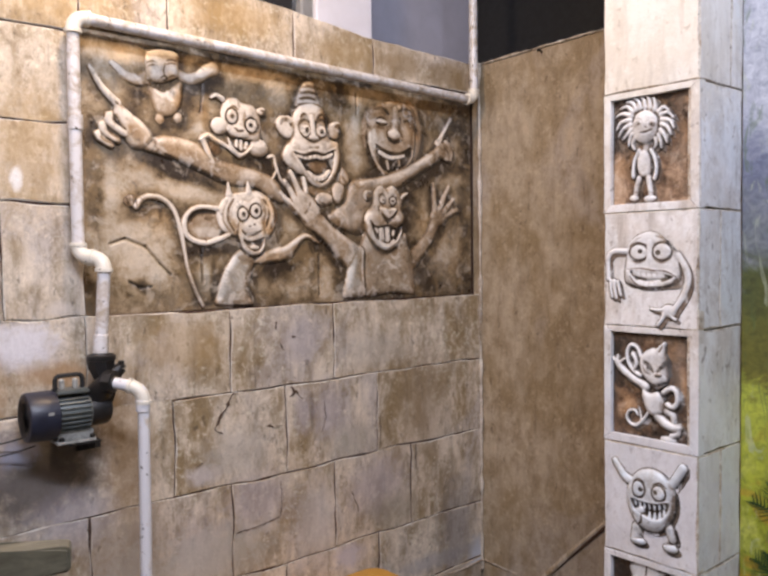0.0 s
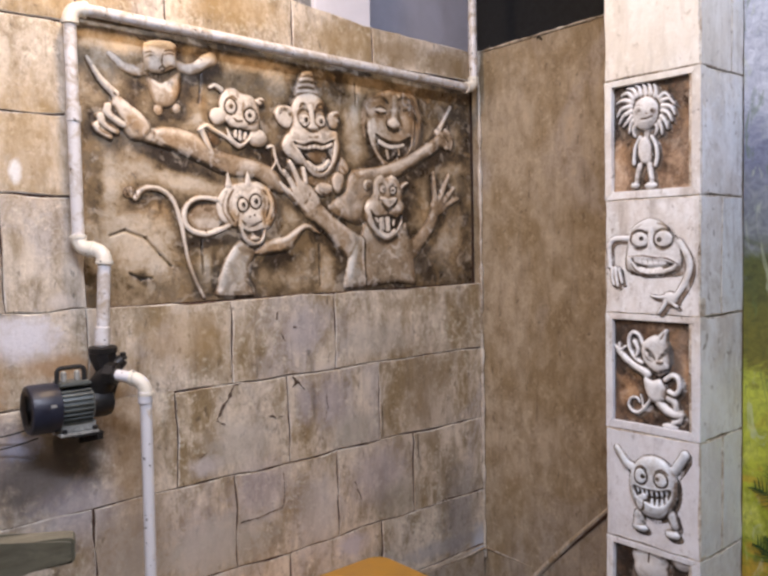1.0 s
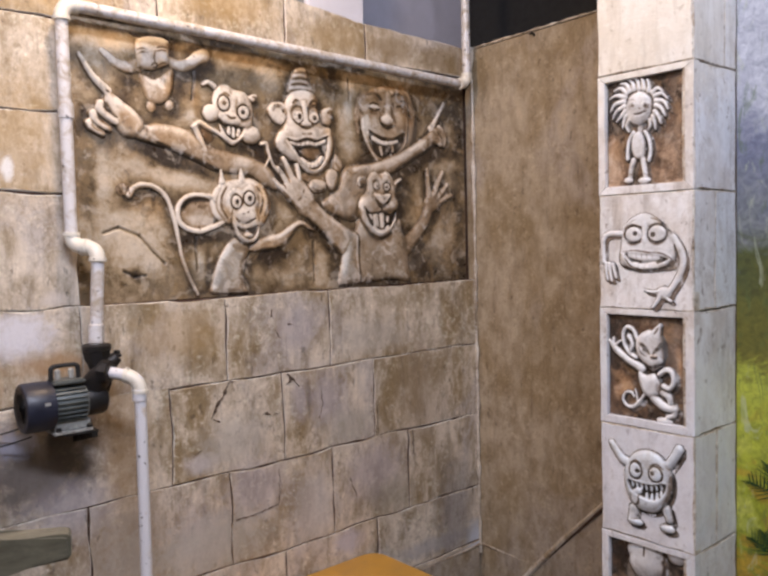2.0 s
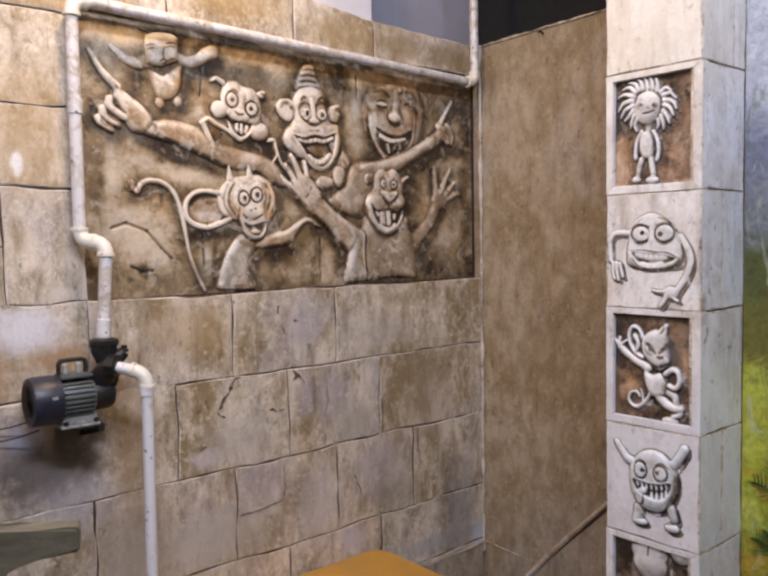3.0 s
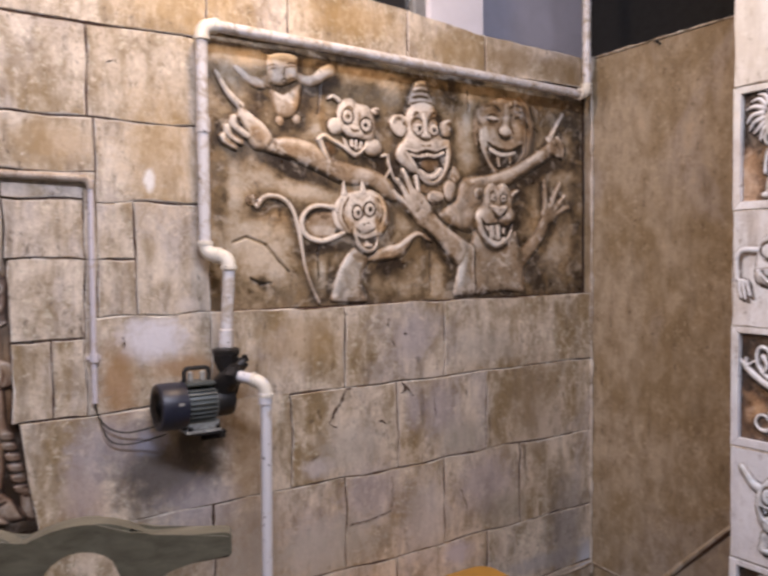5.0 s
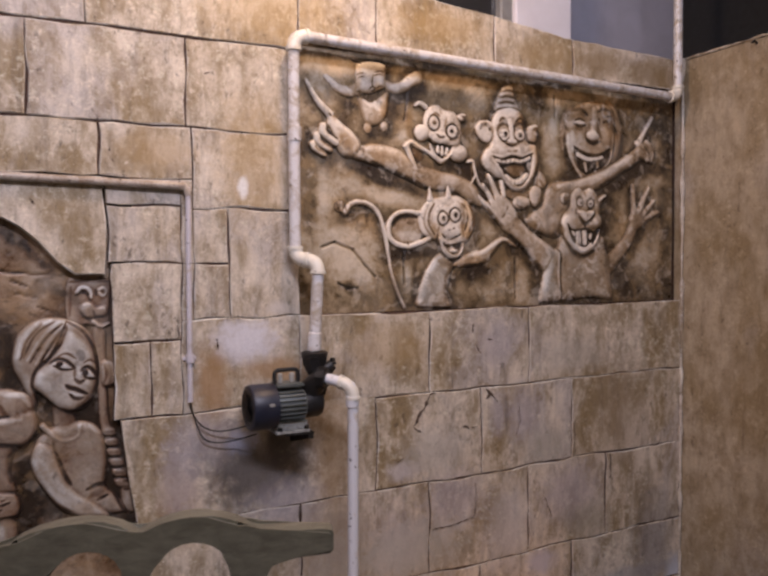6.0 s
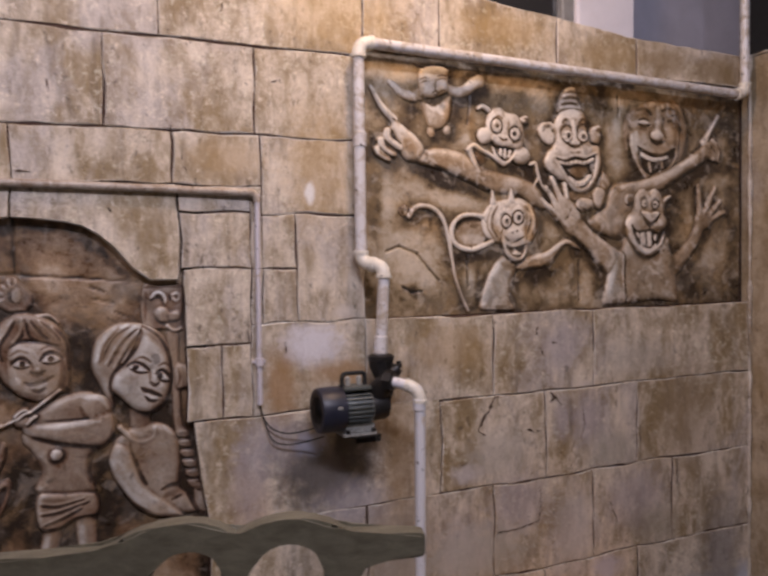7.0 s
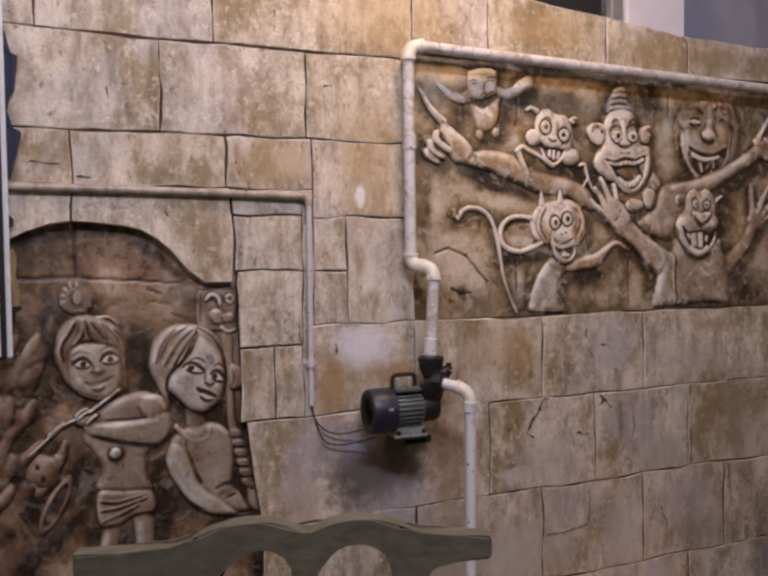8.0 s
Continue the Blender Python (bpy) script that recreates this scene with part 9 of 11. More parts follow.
f.stroke(((-1.3593, 0.8700), (-1.3581, 0.8438), (-1.3720, 0.8245), (-1.3934, 0.8372)), 0.0030, 0.7, 0.7, 0.0008)
f.stroke(((-1.4211, 0.8196), (-1.4144, 0.7931)), 0.0027, 0.12, 0.8, -0.0012)
f.stroke(((-1.4079, 0.8233), (-1.3897, 0.8005)), 0.0098, 0.58, 0.5, 0.0008)
f.dome(-1.2677, 0.8236, 0.0179, 0.0181, 0.0020, 0, 0.16, 0.0130)
f.dome(-1.2667, 0.8246, 0.0120, 0.0127, 0.0080, 0, 0.78, 0.0120)
f.form(((-1.3065, 0.7422), (-1.2548, 0.7420), (-1.1917, 0.7340), (-1.1845, 0.6873), (-1.2341, 0.6790), (-1.2669, 0.6611), (-1.3044, 0.6718)), 0.0104, 0.0120, 0.5, 0.0030)
f.stroke(((-1.3000, 0.7265), (-1.2654, 0.7198), (-1.2145, 0.7282)), 0.0031, 0.72, 0.7, 0.0008)
f.stroke(((-1.3002, 0.7201), (-1.2655, 0.7134), (-1.2147, 0.7218)), 0.0034, 0.12, 0.8, -0.0012)
f.stroke(((-1.3006, 0.7053), (-1.2657, 0.7070), (-1.2044, 0.7226)), 0.0031, 0.72, 0.7, 0.0008)
f.stroke(((-1.3007, 0.6990), (-1.2659, 0.7006), (-1.2045, 0.7161)), 0.0034, 0.12, 0.8, -0.0012)
f.stroke(((-1.2963, 0.6813), (-1.2560, 0.6939), (-1.2201, 0.7106)), 0.0031, 0.72, 0.7, 0.0008)
f.stroke(((-1.2964, 0.6750), (-1.2562, 0.6875), (-1.2202, 0.7041)), 0.0034, 0.12, 0.8, -0.0012)
f.stroke(((-1.3064, 0.6700), (-1.2567, 0.6671), (-1.2258, 0.6843), (-1.1867, 0.6833)), 0.0042, 0.1, 0.8, -0.0012)
f.path(((-1.2746, 0.6740), (-1.2792, 0.6490), (-1.2860, 0.6179)), 0.0210, 0.0198, 0.0100, 0.58, 0.0000)
f.path(((-1.2136, 0.6826), (-1.2104, 0.6442), (-1.2093, 0.6060)), 0.0228, 0.0215, 0.0100, 0.62, 0.0000)
f.stroke(((-1.2445, 0.6697), (-1.2497, 0.6231)), 0.0070, 0.08, 0.8, -0.0012)
f.stroke(((-1.2201, 0.6662), (-1.2172, 0.6181)), 0.0063, 0.8, 0.6, 0.0008)
f.stroke(((-1.2829, 0.6602), (-1.2897, 0.6292)), 0.0051, 0.75, 0.6, 0.0008)
f.T -= 0.4
f.build("relief_flute_player", in_niche, RED_MURAL, "plain carved flute player relief with feather crest, reddish plaster", "relief", 0.7, 0.55)

f = Relief(-1.207, -0.960, 0.642, 1.111, 0.0015)
f.form(((-1.1950, 1.0174), (-1.1846, 1.0620), (-1.1559, 1.0907), (-1.1221, 1.0989), (-1.0881, 1.0942), (-1.0561, 1.0784), (-1.0327, 1.0473), (-1.0215, 1.0043), (-1.0201, 0.9651), (-1.0321, 0.9247), (-1.0625, 0.8938), (-1.1107, 0.9069), (-1.1470, 0.9405), (-1.1456, 0.9120), (-1.1621, 0.9243), (-1.1818, 0.9691), (-1.1925, 0.9915)), 0.0194, 0.0160, 0.58, 0.0000)
f.form(((-1.1550, 0.9563), (-1.1470, 0.9862), (-1.1190, 1.0083), (-1.1000, 1.0443), (-1.0822, 1.0719), (-1.0545, 1.0529), (-1.0345, 1.0162), (-1.0278, 0.9712), (-1.0330, 0.9359), (-1.0501, 0.9105), (-1.0755, 0.8939), (-1.1013, 0.9005), (-1.1326, 0.9284)), 0.0218, 0.0120, 0.74, 0.0090)
f.stroke(((-1.0927, 1.0834), (-1.1212, 1.0488), (-1.1508, 0.9995)), 0.0037, 0.85, 0.75, 0.0008)
f.stroke(((-1.0864, 1.0787), (-1.1150, 1.0441), (-1.1447, 0.9947)), 0.0025, 0.22, 0.8, -0.0012)
f.stroke(((-1.1011, 1.0882), (-1.1358, 1.0572), (-1.1663, 1.0081)), 0.0036, 0.85, 0.75, 0.0008)
f.stroke(((-1.0948, 1.0835), (-1.1296, 1.0525), (-1.1602, 1.0033)), 0.0024, 0.22, 0.8, -0.0012)
f.stroke(((-1.1170, 1.0933), (-1.1544, 1.0668), (-1.1784, 1.0196)), 0.0036, 0.85, 0.75, 0.0008)
f.stroke(((-1.1107, 1.0886), (-1.1483, 1.0622), (-1.1724, 1.0149)), 0.0024, 0.22, 0.8, -0.0012)
f.stroke(((-1.1413, 1.0900), (-1.1703, 1.0569), (-1.1848, 1.0146)), 0.0036, 0.85, 0.75, 0.0008)
f.stroke(((-1.1351, 1.0854), (-1.1642, 1.0522), (-1.1787, 1.0099)), 0.0024, 0.22, 0.8, -0.0012)
f.stroke(((-1.0928, 1.0790), (-1.1087, 1.0404), (-1.1327, 1.0092)), 0.0037, 0.85, 0.75, 0.0008)
f.stroke(((-1.0865, 1.0743), (-1.1024, 1.0357), (-1.1265, 1.0044)), 0.0025, 0.22, 0.8, -0.0012)
f.stroke(((-1.0883, 1.0876), (-1.1042, 1.0468), (-1.1242, 1.0108), (-1.1501, 0.9864), (-1.1572, 0.9543), (-1.1451, 0.9338)), 0.0035, 0.08, 1, -0.0012)
f.stroke(((-1.0883, 1.0876), (-1.0521, 1.0616), (-1.0311, 1.0183), (-1.0256, 0.9688), (-1.0353, 0.9316)), 0.0039, 0.1, 1, -0.0012)
f.stroke(((-1.0796, 1.0916), (-1.0476, 1.0680), (-1.0265, 1.0269)), 0.0044, 0.8, 0.6, 0.0008)
f.form(((-1.1181, 0.9995), (-1.1052, 1.0052), (-1.0924, 1.0022), (-1.0766, 0.9879), (-1.0907, 0.9867), (-1.1055, 0.9921)), 0.0032, 0.0008, 0.92, 0.0216)
f.form(((-1.0605, 0.9802), (-1.0495, 0.9850), (-1.0386, 0.9776), (-1.0312, 0.9648), (-1.0411, 0.9655), (-1.0542, 0.9698)), 0.0033, 0.0008, 0.92, 0.0216)
f.cut(-1.1043, 0.9986, 0.0075, 0.0066, 0.0008, 0, 0.02)
f.cut(-1.0529, 0.9763, 0.0066, 0.0078, 0.0008, 0, 0.02)
f.stroke(((-1.1224, 1.0008), (-1.1051, 1.0085), (-1.0903, 1.0031), (-1.0734, 0.9877)), 0.0041, 0.03, 1, -0.0012)
f.stroke(((-1.1161, 0.9961), (-1.0993, 0.9862), (-1.0767, 0.9857)), 0.0023, 0.12, 0.9, -0.0012)
f.stroke(((-1.0627, 0.9803), (-1.0494, 0.9883), (-1.0364, 0.9785), (-1.0290, 0.9646)), 0.0042, 0.03, 1, -0.0012)
f.stroke(((-1.0564, 0.9677), (-1.0434, 0.9623), (-1.0313, 0.9625)), 0.0023, 0.14, 0.9, -0.0012)
f.stroke(((-1.1093, 1.0120), (-1.0899, 1.0196), (-1.0707, 1.0074)), 0.0023, 0.28, 0.7, -0.0012)
f.stroke(((-1.0557, 0.9976), (-1.0425, 1.0034), (-1.0295, 0.9936)), 0.0023, 0.28, 0.7, -0.0012)
f.stroke(((-1.0750, 0.9646), (-1.0654, 0.9562), (-1.0544, 0.9609)), 0.0038, 0.06, 1, -0.0012)
f.stroke(((-1.0667, 0.9939), (-1.0640, 0.9694)), 0.0039, 0.92, 0.7, 0.0008)
f.stroke(((-1.0734, 0.9855), (-1.0749, 0.9679)), 0.0033, 0.34, 0.6, -0.0012)
f.stroke(((-1.0925, 0.9527), (-1.0851, 0.9466), (-1.0722, 0.9423), (-1.0507, 0.9306)), 0.0050, 0.03, 1, -0.0012)
f.stroke(((-1.0832, 0.9376), (-1.0725, 0.9301), (-1.0595, 0.9280)), 0.0042, 0.95, 0.9, 0.0008)
f.stroke(((-1.0854, 0.9334), (-1.0749, 0.9226), (-1.0596, 0.9224)), 0.0035, 0.14, 0.9, -0.0012)
f.stroke(((-1.0808, 1.0411), (-1.0527, 1.0328)), 0.0098, 0.86, 0.5, 0.0008)
f.stroke(((-1.1397, 0.9835), (-1.1443, 0.9642)), 0.0064, 0.86, 0.6, 0.0008)
f.stroke(((-1.1410, 0.9738), (-1.1152, 0.9445)), 0.0129, 0.86, 0.5, 0.0008)
f.stroke(((-1.1108, 0.9047), (-1.0787, 0.8952), (-1.0512, 0.9084)), 0.0038, 0.2, 0.8, -0.0012)
f.path(((-1.0969, 0.9035), (-1.0934, 0.8678)), 0.0222, 0.0248, 0.0080, 0.46, 0.0020)
f.path(((-1.1382, 0.8677), (-1.1155, 0.8413), (-1.0910, 0.8322), (-1.0702, 0.8412), (-1.0654, 0.8607)), 0.0078, 0.0065, 0.0100, 0.66, 0.0040)
f.stroke(((-1.1406, 0.8592), (-1.1136, 0.8323), (-1.0879, 0.8253), (-1.0637, 0.8383)), 0.0032, 0.08, 0.95, -0.0012)
f.stroke(((-1.1320, 0.8649), (-1.1111, 0.8453), (-1.0898, 0.8387)), 0.0019, 0.9, 0.7, 0.0008)
f.form(((-1.1560, 0.8301), (-1.1343, 0.8564), (-1.0955, 0.8702), (-1.0521, 0.8706), (-1.0217, 0.8476), (-1.0093, 0.8013), (-1.0081, 0.7561), (-1.0122, 0.7227), (-0.9891, 0.6971), (-0.9717, 0.6583), (-1.0567, 0.6643), (-1.0995, 0.6980), (-1.1308, 0.7351), (-1.1561, 0.7821)), 0.0198, 0.0130, 0.6, 0.0000)
f.form(((-1.1628, 0.8090), (-1.1485, 0.8337), (-1.1192, 0.8219), (-1.1051, 0.7828), (-1.0868, 0.7363), (-1.0558, 0.7057), (-1.0232, 0.6789), (-1.0081, 0.6542), (-1.0678, 0.6625), (-1.1105, 0.6894), (-1.1434, 0.7389), (-1.1614, 0.7783)), 0.0153, 0.0130, 0.7, 0.0060)
f.stroke(((-1.1458, 0.8181), (-1.1278, 0.7700), (-1.0990, 0.7223)), 0.0076, 0.9, 0.7, 0.0008)
f.stroke(((-1.1131, 0.8069), (-1.0981, 0.7610), (-1.0856, 0.7373)), 0.0045, 0.14, 0.9, -0.0012)
f.stroke(((-1.1516, 0.7509), (-1.1209, 0.7030), (-1.0731, 0.6677)), 0.0051, 0.16, 0.8, -0.0012)
f.stroke(((-1.1199, 0.8352), (-1.1163, 0.8073)), 0.0025, 0.25, 0.8, -0.0012)
f.stroke(((-1.0637, 0.8406), (-1.0425, 0.8049)), 0.0155, 0.74, 0.5, 0.0008)
f.stroke(((-1.0972, 0.7997), (-1.0850, 0.7650)), 0.0109, 0.5, 0.5, -0.0012)
f.stroke(((-1.0467, 0.8634), (-1.0240, 0.8411)), 0.0055, 0.86, 0.6, 0.0008)
f.stroke(((-1.0554, 0.7213), (-1.0332, 0.7298), (-1.0131, 0.7318), (-1.0123, 0.7678)), 0.0042, 0.08, 0.95, -0.0012)
f.stroke(((-1.0339, 0.6961), (-1.0114, 0.7045)), 0.0036, 0.12, 0.9, -0.0012)
f.stroke(((-1.0043, 0.7217), (-0.9893, 0.6857), (-0.9785, 0.6638)), 0.0034, 0.12, 0.9, -0.0012)
f.stroke(((-1.0492, 0.7048), (-1.0202, 0.7124)), 0.0067, 0.34, 0.6, -0.0012)
f.T -= 0.7
f.build("relief_smooth_haired_doll", in_niche, RED_MURAL, "plain carved smooth-haired doll relief, pinkish plaster", "relief", 0.7, 0.55)

f = Relief(-1.098, -0.932, 0.644, 1.188, 0.002)
f.form(((-1.0859, 1.1750), (-1.0447, 1.1762), (-0.9984, 1.1749), (-0.9973, 1.1258), (-1.0005, 1.0789), (-1.0141, 1.0706), (-1.0470, 1.0767), (-1.0860, 1.0786)), 0.0055, 0.0070, 0.5, 0.0000)
f.stroke(((-1.0839, 1.1706), (-1.0448, 1.1717), (-1.0007, 1.1705)), 0.0027, 0.2, 0.8, -0.0012)
f.stroke(((-0.9941, 1.1681), (-0.9941, 1.1145), (-0.9984, 1.0744)), 0.0034, 0.15, 0.8, -0.0012)
f.path(((-1.0650, 1.1481), (-1.0582, 1.1578), (-1.0452, 1.1574), (-1.0377, 1.1472), (-1.0391, 1.1362)), 0.0047, 0.0034, 0.0050, 0.85, 0.0060)
f.stroke(((-1.0695, 1.1416), (-1.0585, 1.1479), (-1.0454, 1.1452), (-1.0392, 1.1295)), 0.0026, 0.12, 0.9, -0.0012)
f.path(((-1.0211, 1.1533), (-1.0121, 1.1575), (-1.0057, 1.1484), (-1.0125, 1.1397), (-1.0212, 1.1467)), 0.0035, 0.0029, 0.0040, 0.72, 0.0060)
f.stroke(((-1.0277, 1.1535), (-1.0258, 1.1401)), 0.0022, 0.14, 0.9, -0.0012)
f.form(((-1.0614, 1.1171), (-1.0502, 1.1277), (-1.0349, 1.1249), (-1.0263, 1.1157), (-1.0085, 1.1195), (-1.0022, 1.1058), (-1.0113, 1.0951), (-1.0290, 1.0936), (-1.0467, 1.0922), (-1.0574, 1.1015)), 0.0088, 0.0050, 0.56, 0.0060)
f.stroke(((-1.0331, 1.1093), (-1.0290, 1.0958), (-1.0135, 1.0952)), 0.0022, 0.15, 0.9, -0.0012)
f.stroke(((-1.0594, 1.1060), (-1.0467, 1.0922), (-1.0336, 1.0849)), 0.0024, 0.16, 0.8, -0.0012)
f.stroke(((-1.0525, 1.1212), (-1.0394, 1.1207)), 0.0044, 0.78, 0.6, 0.0008)
f.stroke(((-1.0220, 1.1133), (-1.0087, 1.1106)), 0.0033, 0.75, 0.6, 0.0008)
f.path(((-1.0336, 1.0849), (-1.0184, 1.0731), (-1.0005, 1.0789)), 0.0040, 0.0032, 0.0050, 0.82, 0.0060)
f.stroke(((-1.0339, 1.0716), (-1.0052, 1.0680)), 0.0027, 0.1, 0.9, -0.0012)
f.stroke(((-1.0776, 1.1617), (-1.0813, 1.0959)), 0.0033, 0.22, 0.6, -0.0012)
f.form(((-1.0362, 1.0695), (-1.0075, 1.0659), (-1.0067, 1.0031), (-1.0029, 0.8680), (-0.9899, 0.8442), (-1.0191, 0.8448), (-1.0269, 0.8926), (-1.0293, 0.9823)), 0.0067, 0.0070, 0.48, 0.0000)
f.stroke(((-1.0065, 1.0591), (-1.0067, 1.0031)), 0.0025, 0.12, 0.9, -0.0012)
f.stroke(((-1.0026, 0.9355), (-0.9982, 0.8788)), 0.0029, 0.1, 0.9, -0.0012)
f.stroke(((-1.0187, 1.0597), (-1.0178, 1.0038)), 0.0033, 0.66, 0.7, 0.0008)
f.stroke(((-1.0170, 0.9366), (-1.0138, 0.8802)), 0.0045, 0.66, 0.6, 0.0008)
f.form(((-1.0202, 0.9951), (-1.0000, 1.0005), (-0.9846, 0.9882), (-0.9794, 0.9676), (-0.9854, 0.9477), (-1.0013, 0.9399), (-1.0190, 0.9480)), 0.0101, 0.0110, 0.52, 0.0030)
f.stroke(((-1.0002, 0.9937), (-0.9939, 0.9709), (-0.9990, 0.9465)), 0.0027, 0.82, 0.7, 0.0008)
f.stroke(((-1.0136, 0.9902), (-1.0096, 0.9697), (-1.0145, 0.9499)), 0.0027, 0.2, 0.8, -0.0012)
f.stroke(((-0.9802, 0.9789), (-0.9808, 0.9541), (-0.9969, 0.9373)), 0.0029, 0.14, 0.8, -0.0012)
f.form(((-1.0200, 0.8516), (-0.9966, 0.8505), (-0.9889, 0.8384), (-0.9936, 0.8298), (-1.0149, 0.8320), (-1.0225, 0.8417)), 0.0056, 0.0070, 0.5, 0.0000)
f.stroke(((-1.0183, 0.8312), (-1.0038, 0.8297), (-0.9914, 0.8308)), 0.0022, 0.12, 0.9, -0.0012)
f.stroke(((-1.0146, 0.8466), (-0.9967, 0.8460)), 0.0029, 0.74, 0.6, 0.0008)
f.form(((-1.0147, 0.8286), (-0.9912, 0.8273), (-0.9836, 0.8152), (-0.9883, 0.8067), (-1.0096, 0.8089), (-1.0172, 0.8187)), 0.0056, 0.0070, 0.5, 0.0000)
f.stroke(((-1.0130, 0.8081), (-0.9984, 0.8066), (-0.9860, 0.8076)), 0.0022, 0.12, 0.9, -0.0012)
f.stroke(((-1.0093, 0.8235), (-0.9913, 0.8228)), 0.0029, 0.74, 0.6, 0.0008)
f.form(((-1.0094, 0.8055), (-0.9858, 0.8041), (-0.9782, 0.7920), (-0.9829, 0.7834), (-1.0043, 0.7857), (-1.0119, 0.7956)), 0.0056, 0.0070, 0.5, 0.0000)
f.stroke(((-1.0077, 0.7850), (-0.9931, 0.7834), (-0.9806, 0.7843)), 0.0023, 0.12, 0.9, -0.0012)
f.stroke(((-1.0040, 0.8004), (-0.9859, 0.7996)), 0.0029, 0.74, 0.6, 0.0008)
f.form(((-1.0041, 0.7823), (-0.9805, 0.7809), (-0.9728, 0.7686), (-0.9775, 0.7601), (-0.9989, 0.7625), (-1.0066, 0.7724)), 0.0056, 0.0070, 0.5, 0.0000)
f.stroke(((-1.0023, 0.7618), (-0.9877, 0.7601), (-0.9752, 0.7609)), 0.0023, 0.12, 0.9, -0.0012)
f.stroke(((-0.9986, 0.7772), (-0.9806, 0.7763)), 0.0029, 0.74, 0.6, 0.0008)
f.form(((-0.9988, 0.7591), (-0.9751, 0.7575), (-0.9674, 0.7452), (-0.9721, 0.7366), (-0.9936, 0.7392), (-1.0013, 0.7492)), 0.0057, 0.0070, 0.5, 0.0000)
f.stroke(((-0.9970, 0.7385), (-0.9823, 0.7367), (-0.9698, 0.7375)), 0.0023, 0.12, 0.9, -0.0012)
f.stroke(((-0.9933, 0.7539), (-0.9752, 0.7530)), 0.0029, 0.74, 0.6, 0.0008)
f.form(((-0.9934, 0.7358), (-0.9696, 0.7341), (-0.9619, 0.7217), (-0.9667, 0.7132), (-0.9882, 0.7158), (-0.9959, 0.7259)), 0.0057, 0.0070, 0.5, 0.0000)
f.stroke(((-0.9916, 0.7151), (-0.9769, 0.7133), (-0.9644, 0.7140)), 0.0023, 0.12, 0.9, -0.0012)
f.stroke(((-0.9879, 0.7306), (-0.9697, 0.7295)), 0.0029, 0.74, 0.6, 0.0008)
f.form(((-0.9824, 0.7242), (-0.9493, 0.7213), (-0.9438, 0.6563), (-0.9758, 0.6584)), 0.0057, 0.0040, 0.62, 0.0000)
f.stroke(((-0.9788, 0.7295), (-0.9492, 0.7259)), 0.0021, 0.16, 0.9, -0.0012)
f.stroke(((-0.9770, 0.7099), (-0.9657, 0.7073)), 0.0018, 0.2, 0.8, -0.0012)
f.stroke(((-1.0064, 0.7102), (-0.9934, 0.6835), (-0.9825, 0.6661), (-0.9439, 0.6494)), 0.0025, 0.1, 0.9, -0.0012)
f.T -= 0.2
f.build("relief_carved_column", in_niche, RED_MURAL, "slim carved column relief with scrolled capital, reddish plaster", "relief", 0.8, 0.5)

f = Relief(-1.540, -1.309, 0.551, 0.845, 0.0026)
f.dome(-1.3898, 0.7237, 0.0226, 0.0703, 0.0140, -28, 0.44, 0.0000)
f.cut(-1.3879, 0.7234, 0.0122, 0.0538, 0.0090, -28, 0.14)
f.dome(-1.4104, 0.7956, 0.0372, 0.0390, 0.0160, 0, 0.38, 0.0000)
f.cut(-1.4212, 0.8092, 0.0046, 0.0061, 0.0030, 0, 0.05)
f.cut(-1.4107, 0.7832, 0.0047, 0.0082, 0.0030, 0, 0.05)
f.path(((-1.4375, 0.7558), (-1.4573, 0.7072), (-1.4772, 0.6489)), 0.0328, 0.0483, 0.0140, 0.14, 0.0000)
f.dome(-1.4689, 0.6220, 0.0473, 0.0611, 0.0180, 0, 0.28, 0.0000)
f.build("relief_calf", in_niche, RED_MURAL, "plain carved calf head relief with long ear, brown plaster", "relief", 0.72, 0.5)

f = Relief(-1.608, -1.368, 0.710, 1.105, 0.0026)
f.dome(-1.4543, 0.9066, 0.0300, 0.0142, 0.0060, 85, 0.27, 0.0020)
f.dome(-1.4372, 1.0229, 0.0320, 0.0142, 0.0060, 85, 0.25, 0.0040)
f.dome(-1.5279, 0.9613, 0.0272, 0.0129, 0.0110, 82, 0.25, 0.0050)
f.dome(-1.5141, 0.8922, 0.0292, 0.0190, 0.0060, 76, 0.14, 0.0020)
f.dome(-1.4857, 0.9156, 0.0367, 0.0141, 0.0060, 72, 0.25, 0.0040)
f.dome(-1.5608, 0.8839, 0.0372, 0.0148, 0.0070, 87, 0.19, 0.0010)
f.dome(-1.4988, 0.8977, 0.0356, 0.0150, 0.0120, 78, 0.2, 0.0030)
f.dome(-1.5389, 1.0316, 0.0305, 0.0178, 0.0080, 100, 0.24, 0.0020)
f.dome(-1.4911, 0.7910, 0.0349, 0.0161, 0.0060, 89, 0.18, 0.0000)
f.dome(-1.4480, 1.0277, 0.0291, 0.0192, 0.0090, 60, 0.29, 0.0000)
f.dome(-1.4305, 1.0022, 0.0376, 0.0183, 0.0100, 39, 0.24, 0.0030)
f.dome(-1.4486, 0.8185, 0.0311, 0.0193, 0.0060, 69, 0.15, 0.0030)
f.dome(-1.4304, 0.8410, 0.0359, 0.0143, 0.0100, 47, 0.15, 0.0050)
f.dome(-1.5607, 0.9709, 0.0371, 0.0187, 0.0060, 37, 0.26, 0.0040)
